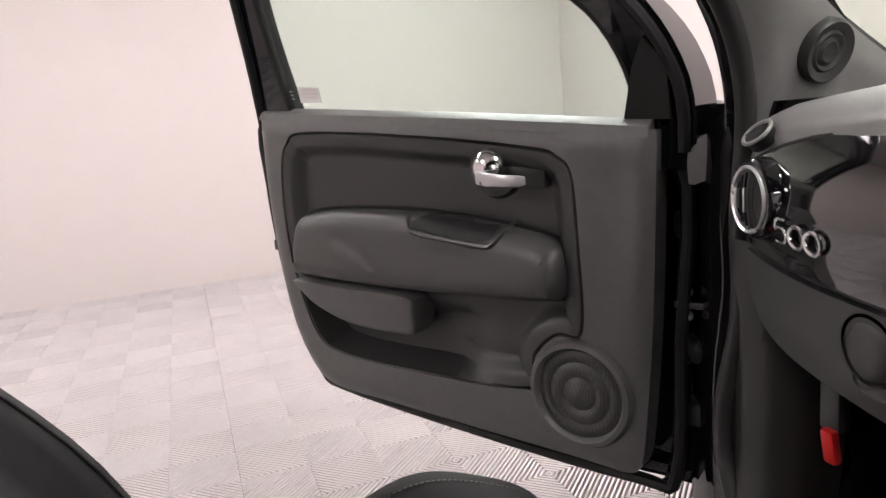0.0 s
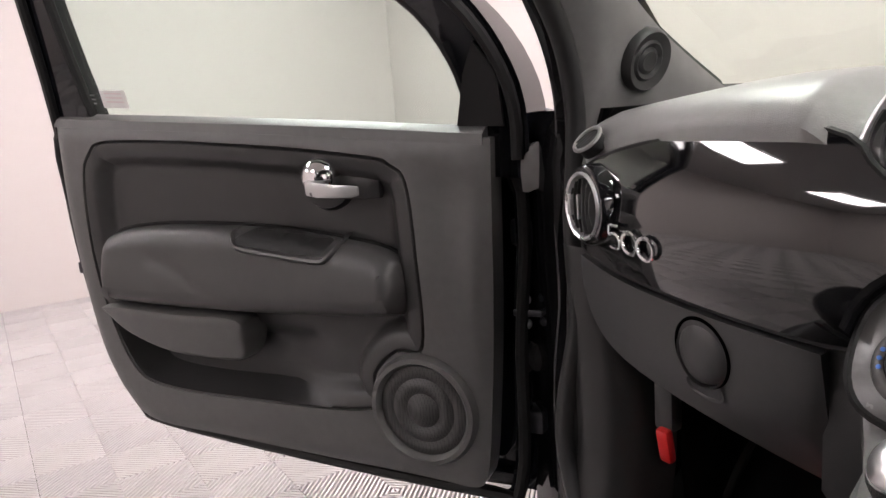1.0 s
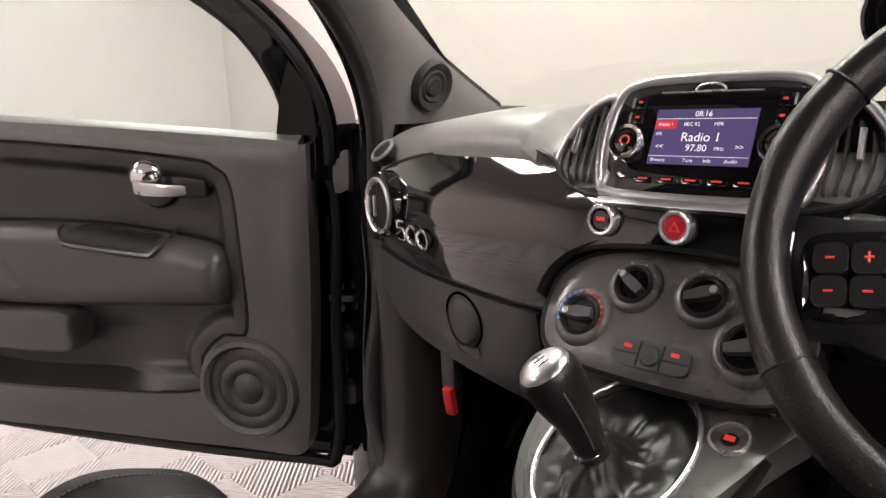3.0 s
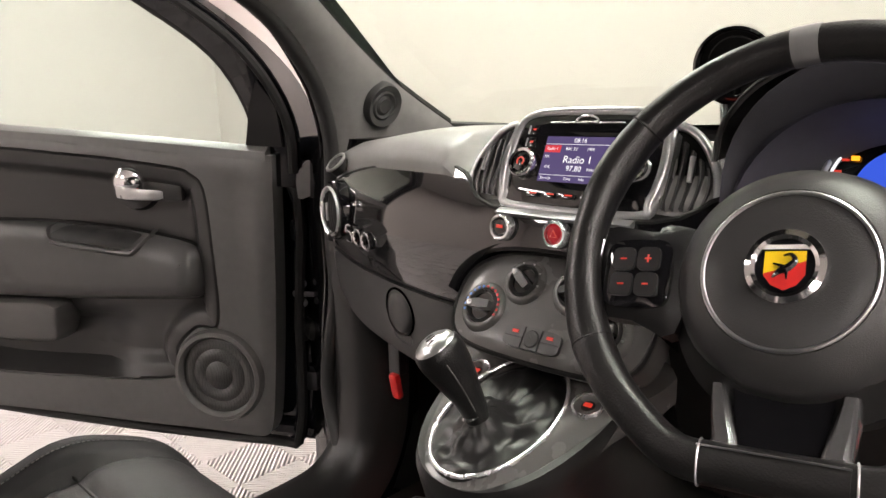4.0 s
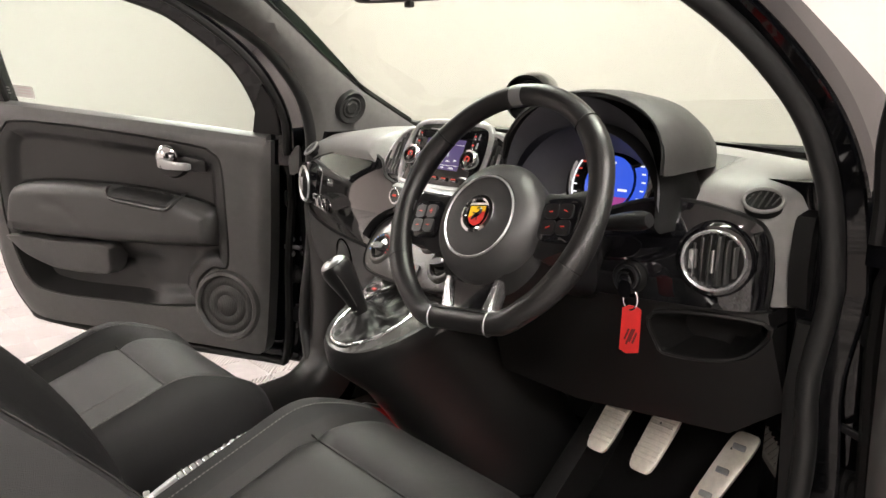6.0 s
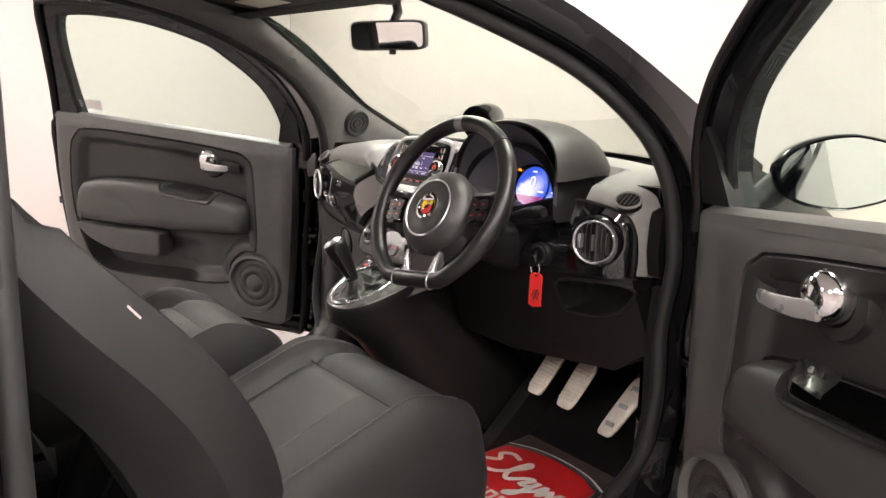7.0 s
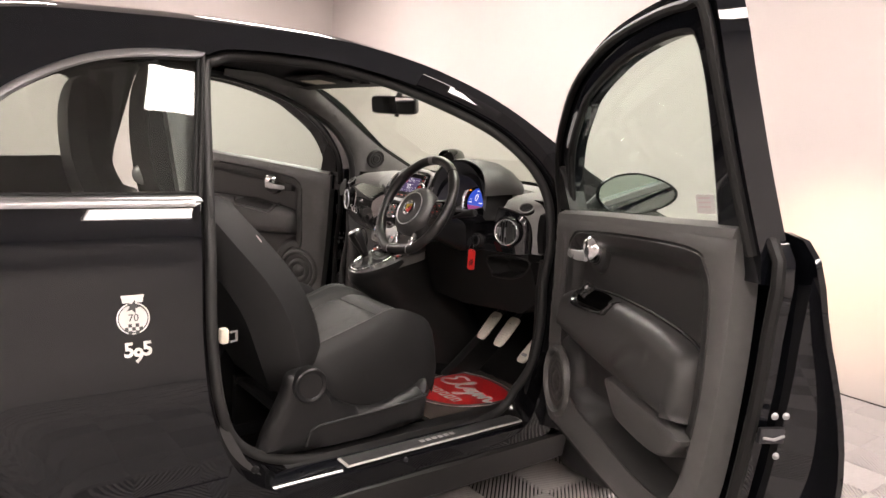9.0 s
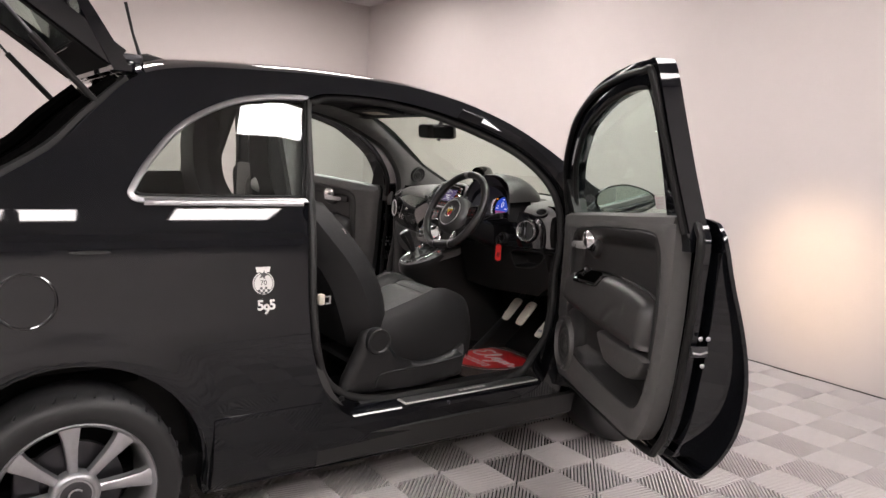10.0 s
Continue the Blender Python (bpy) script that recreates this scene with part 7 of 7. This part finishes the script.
# side spokes with switch pads
for s in (-1, 1):
    sp = spl([(s * 0.080, 0.040), (s * 0.12, 0.046), (s * 0.170, 0.050), (s * 0.174, 0.0), (s * 0.168, -0.030), (s * 0.13, -0.036), (s * 0.09, -0.045)], 3, True)
    part("side_spoke", sheet(sp, lambda p: wp(p[0], p[1], -0.012 + 0.008 * ease(edge_distance(p, sp) / 0.012)), lambda p: wp(p[0], p[1], -0.035), (), 0.015), BLACKPLASTIC, swheel, "dark side spoke")
    switch_line = [(s * (0.1245 + 0.0005) + 0.031 * a, 0.004 + 0.031 * b) for a, b in oval(28, 4.5)]
    part("switch_pad", sheet(switch_line, lambda p: wp(p[0], p[1], 0.0 + 0.003 * ease(edge_distance(p, switch_line) / 0.006)), lambda p: wp(p[0], p[1], -0.02), (), 0.012), GLOSS, swheel, "gloss black switch pad")
    for i in (-1, 1):
        for j in (-1, 1):
            c = (s * 0.125 + 0.0115 * i, 0.004 + 0.0115 * j)
            bt = [(c[0] + 0.0106 * a, c[1] + 0.0106 * b) for a, b in oval(20, 4)]
            part("switch", sheet(bt, lambda p: wp(p[0], p[1], 0.0058), lambda p: wp(p[0], p[1], 0.001), (), 0.01), BLACKPLASTIC, swheel)
            mk = wp(c[0], c[1], 0.0062)
            part("switch_mark", tube([mk - wr * 0.0028 + wu * (0.0012 * i if s > 0 else 0), mk + wr * 0.0028 - wu * (0.001 * j if s > 0 else 0)], 0.0008, 5), GLOWRED, swheel)
            if s < 0 and i > 0 and j > 0:
                part("switch_mark", tube([mk - wu * 0.0035, mk + wu * 0.0035], 0.0008, 5), GLOWRED, swheel)
    part("pad_edge", tube([wp(s * 0.163, 0.036, -0.001), wp(s * 0.166, 0.0, -0.001), wp(s * 0.162, -0.026, -0.001)], 0.0018, 6), SATIN, swheel)
# lower twin spoke in metal
for s in (-1, 1):
    rings = []
    for a, b, w in ((0.046, -0.084, 0.005), (0.043, -0.105, 0.007), (0.038, -0.126, 0.009), (0.044, -0.138, 0.014)):
        rings.append([wp(s * a - w, b, -0.022), wp(s * a - w, b, -0.004), wp(s * a - w * 0.6, b, 0.0), wp(s * a + w * 0.6, b, 0.0), wp(s * a + w, b, -0.004), wp(s * a + w, b, -0.022)])
    part("lower_spoke", skin(rings), WHEELMETAL, swheel, "satin metal lower spoke")
part("spoke_web", sheet([(-0.036, -0.085), (0.036, -0.085), (0.028, -0.132), (-0.028, -0.132)], lambda p: wp(p[0], p[1], -0.007), lambda p: wp(p[0], p[1], -0.024), (), 0.03), GLOSS, swheel)
part("bottom_plate", tube([wp(x, -0.1455) for x in (-0.052, -0.03, 0.0, 0.03, 0.052)], 0.0169, 16), LEATHER, swheel, "smooth dark bottom grip")
for x in (-0.053, 0.053):
    part("plate_edge", tube([wp(x + 0.004 * math.sin(q), -0.1455 + 0.0178 * math.cos(q), 0.0178 * math.sin(q)) for q in [2 * math.pi * i / 20 for i in range(20)]], 0.0009, 6, True), SILVER, swheel)
part("plate_line", tube([wp(x, -0.1335, 0.0135) for x in (-0.052, 0.0, 0.052)], 0.0009, 6), SATIN, swheel)

# ---------- pedals ----------
def pedal(y0, y1, x, z0, z1, skew, label, ribs):
    t = thing("pedal", (x, (y0 + y1) / 2, z0), label, "pedal", "pedals")
    n = V(-0.80, 0, 0.60).normalized()
    u = V(0.60, 0, 0.80).normalized()
    c = V(x, (y0 + y1) / 2, (z0 + z1) / 2)
    w, h = (y1 - y0) / 2, (z1 - z0) / 2 / 0.8
    line = [Vector((w * a * (0.92 + 0.08 * b) + skew * h * b, h * b)) for a, b in oval(28, 5)]
    part("plate", sheet(line, lambda p: c - V(0, 1, 0) * p[0] * -1 + u * p[1] + n * 0.003 * ease(edge_distance(p, line) / 0.005), lambda p: c + V(0, 1, 0) * p[0] + u * p[1] - n * 0.008, (), 0.012), PEDAL, t, "brushed metal pedal plate")
    for k in range(ribs):
        b = -0.62 + 1.24 * k / max(1, ribs - 1)
        if ribs > 4:
            part("rib", tube([c + V(0, 1, 0) * (-w * 0.8 + skew * h * b) + u * (h * b) + n * 0.004, c + V(0, 1, 0) * (w * 0.8 + skew * h * b) + u * (h * b) + n * 0.004], 0.0022, 6), PEDAL, t)
        else:
            part("pad", block((0.006, w * 0.9, 0.012), c + V(0, 1, 0) * (skew * h * b) + u * (h * b) + n * 0.0035, 0.002, Euler((0, radians(37), 0)).to_matrix()), ALLOY, t)
    part("arm", tube([c - n * 0.006 + u * h * 0.5, c + V(0.10, 0, 0.10), c + V(0.20, 0, 0.20)], 0.010, 8), DARKMETAL, t)
    return t


pedal(-0.284, -0.226, 2.05, 0.520, 0.624, -0.12, "brushed metal clutch pedal", 9)
pedal(-0.390, -0.330, 2.05, 0.518, 0.626, -0.12, "brushed metal brake pedal", 9)
pedal(-0.516, -0.462, 2.08, 0.482, 0.618, -0.25, "brushed metal accelerator pedal", 3)
fr_ = thing("footrest", (2.02, -0.16, 0.28), "black plastic footrest beside the pedals", "footrest")
part("body", skin([[V(x, y, z) for y, z in ((-0.15, 0.28), (-0.15, z1), (-0.175, z1 + 0.01), (-0.195, z1), (-0.195, 0.28))] for x, z1 in ((1.85, 0.33), (1.95, 0.40), (2.10, 0.52), (2.20, 0.60))]), DARKPLASTIC, fr_)

# ---------- printed floor mats ----------
def mat_sheet(yc, xc, label):
    t = thing("paper_mat", (xc, yc, 0.359), label, "floor mat", "printed floor mats")

    def g(a, b, h=0.0):
        """Across (right plus), along, above."""
        return V(xc + b, yc - a, 0.362 + h)
    part("sheet", sheet([(-0.21, -0.27), (0.20, -0.27), (0.20, 0.24), (-0.21, 0.24)], lambda p: g(*p), lambda p: g(p[0], p[1], -0.003), (), 0.08), BROWNPAPER, t, "dark brown paper mat")
    half_line = spl([(-0.168, 0.143), (-0.09, 0.178), (0.0, 0.188), (0.09, 0.178), (0.168, 0.143)], 4)[:-1] + spl([(0.168, 0.143), (0.176, 0.06), (0.160, -0.045), (0.118, -0.125), (0.06, -0.172), (0.0, -0.196)], 4)
    line = half_line + [Vector((-q[0], q[1])) for q in half_line[17:-1][::-1]]
    for k, (sc, m) in enumerate(((1.0, WHITE), (0.97, PLASTIC), (0.90, SILVERGREY), (0.885, REDPAPER))):
        part(("shield_edge", "shield_border", "shield_line", "shield")[k], sheet([(p[0] * sc, p[1] * sc) for p in line], lambda p: g(p[0], p[1], 0.0006 * (k + 1)), None, (), 0.1), m, t, "printed red shield" if k == 3 else "")
    sw = spl([V(-0.055, 0.095, 0), V(-0.085, 0.105, 0), V(-0.105, 0.085, 0), V(-0.09, 0.062, 0), V(-0.115, 0.035, 0), V(-0.095, 0.008, 0), V(-0.055, 0.02, 0), V(-0.02, 0.085, 0), V(-0.03, 0.10, 0), V(-0.038, 0.04, 0), V(-0.02, 0.012, 0), V(0.005, 0.045, 0), V(0.025, 0.055, 0), V(0.012, 0.02, 0), V(0.035, 0.03, 0), V(0.04, 0.055, 0), V(0.03, -0.02, 0), V(0.012, -0.03, 0), V(0.05, 0.02, 0), V(0.062, 0.055, 0), V(0.066, 0.012, 0), V(0.08, 0.05, 0), V(0.09, 0.012, 0), V(0.10, 0.05, 0), V(0.115, 0.045, 0), V(0.12, 0.01, 0), V(0.14, 0.03, 0)], 4)
    part("script_stroke", tube([g(1.16 * p.x - 0.004, 1.1 * p.y - 0.012, 0.0035) for p in sw], 0.0078, 6, flat=0.12), WHITE, t, "white flowing stroke")
    for k in range(5):
        u0, u1, w0, w1 = -0.088 + 0.037 * k, -0.060 + 0.037 * k, -0.104, -0.062
        part("block_mark", sheet([(u0, w0), (u1, w0), (u1, w1), (u0, w1)], lambda p: g(p[0], p[1], 0.0034), None, [[(u0 + 0.008, w0 + 0.010), (u1 - 0.008, w0 + 0.010), (u1 - 0.008, w1 - 0.010), (u0 + 0.008, w1 - 0.010)]], 0.1), WHITE, t)
    return t


mat_sheet(-0.355, 1.842, "brown paper mat with a printed red shield below the pedals")
mat_sheet(0.358, 1.85, "brown paper mat with a printed red shield before the passenger seat")

# bonnet release under the passenger side
br = thing("bonnet_release", (1.93, 0.51, 0.60), "red bonnet release handle on a grey bracket", "handle")
part("bracket", block((0.025, 0.034, 0.12), (1.945, 0.513, 0.72), 0.006), PLASTIC, br)
part("handle", block((0.016, 0.022, 0.055), (1.933, 0.508, 0.64), 0.005, Euler((0, radians(-10), 0)).to_matrix()), RED, br, "red plastic handle")
# ---------- floor tiles ----------
TS = 0.2298
c45 = math.sqrt(0.5)
OX, OY = 2.08, 1.682


def tile_bm():
    """A square tile seen as parallel ribs that run corner to corner, above a recessed base."""
    bm = bmesh.new()
    h = TS / 2 - 0.0006

    def quad(a, b, c, d):
        bm.faces.new([bm.verts.new(p) for p in (a, b, c, d)])
    n = 22
    pitch = 2 * h * math.sqrt(2) / n

    def co(t, w, z):
        return ((t + w) * c45, (t - w) * c45, z)

    def reach(t):
        return max(0.001, h * math.sqrt(2) - abs(t))
    for k in range(n):
        t0 = -h * math.sqrt(2) + pitch * k
        cross = [(t0 + pitch * f, z) for f, z in ((0.20, -0.014), (0.21, -0.0035), (0.29, 0.0), (0.71, 0.0), (0.79, -0.0035), (0.80, -0.014))]
        for (ta, za), (tb, zb) in zip(cross, cross[1:]):
            quad(co(ta, -reach(ta), za), co(tb, -reach(tb), zb), co(tb, reach(tb), zb), co(ta, reach(ta), za))
    return bm


bm = tile_bm()
tile_mesh = bpy.data.meshes.new("tile")
bm.to_mesh(tile_mesh)
bm.free()
tile_mesh.materials.append(TILE)
cells = []
for i in range(-50, 51):
    for j in range(-50, 51):
        x = OX + (i + 0.5) * TS
        y = OY + (j + 0.5) * TS
        if ROOM_X0 + 0.12 < x < ROOM_X1 - 0.02 and ROOM_Y0 + 0.12 < y < ROOM_Y1 - 0.02:
            cells.append((x, y, (i + j) % 2))
near = [c for c in cells if (c[1] > 0.6 and c[0] > 0.2 or c[1] < -0.5 and c[0] > 1.0)]
near.sort(key=lambda c: min(math.hypot(c[0] - 2.0, c[1] - 1.9), math.hypot(c[0] - 2.4, c[1] + 1.4)))
chosen = set(near[:300])
for c in near[:300]:
    t = new("tile", tile_mesh)
    t.parent = floor
    t.location = (c[0] , c[1], 0.0)
    t.rotation_euler = (0, 0, radians(90 * c[2]))
src = [tuple(v.co) for v in tile_mesh.vertices]
fac = [tuple(p.vertices) for p in tile_mesh.polygons]
vv, ff = [], []
for c in cells:
    if c in chosen:
        continue
    a = radians(90 * c[2])
    ca0, sa0 = math.cos(a), math.sin(a)
    k = len(vv)
    vv += [(c[0] + ca0 * p[0] - sa0 * p[1], c[1] + sa0 * p[0] + ca0 * p[1], p[2]) for p in src]
    ff += [tuple(i + k for i in f) for f in fac]
me = bpy.data.meshes.new("far_tiles")
me.from_pydata(vv, [], ff)
me.materials.append(TILE)
ft = new("far_tiles", me)
tagged(ft, "pale grey ribbed plastic floor tiles", kind="stuff")
ft.parent = floor
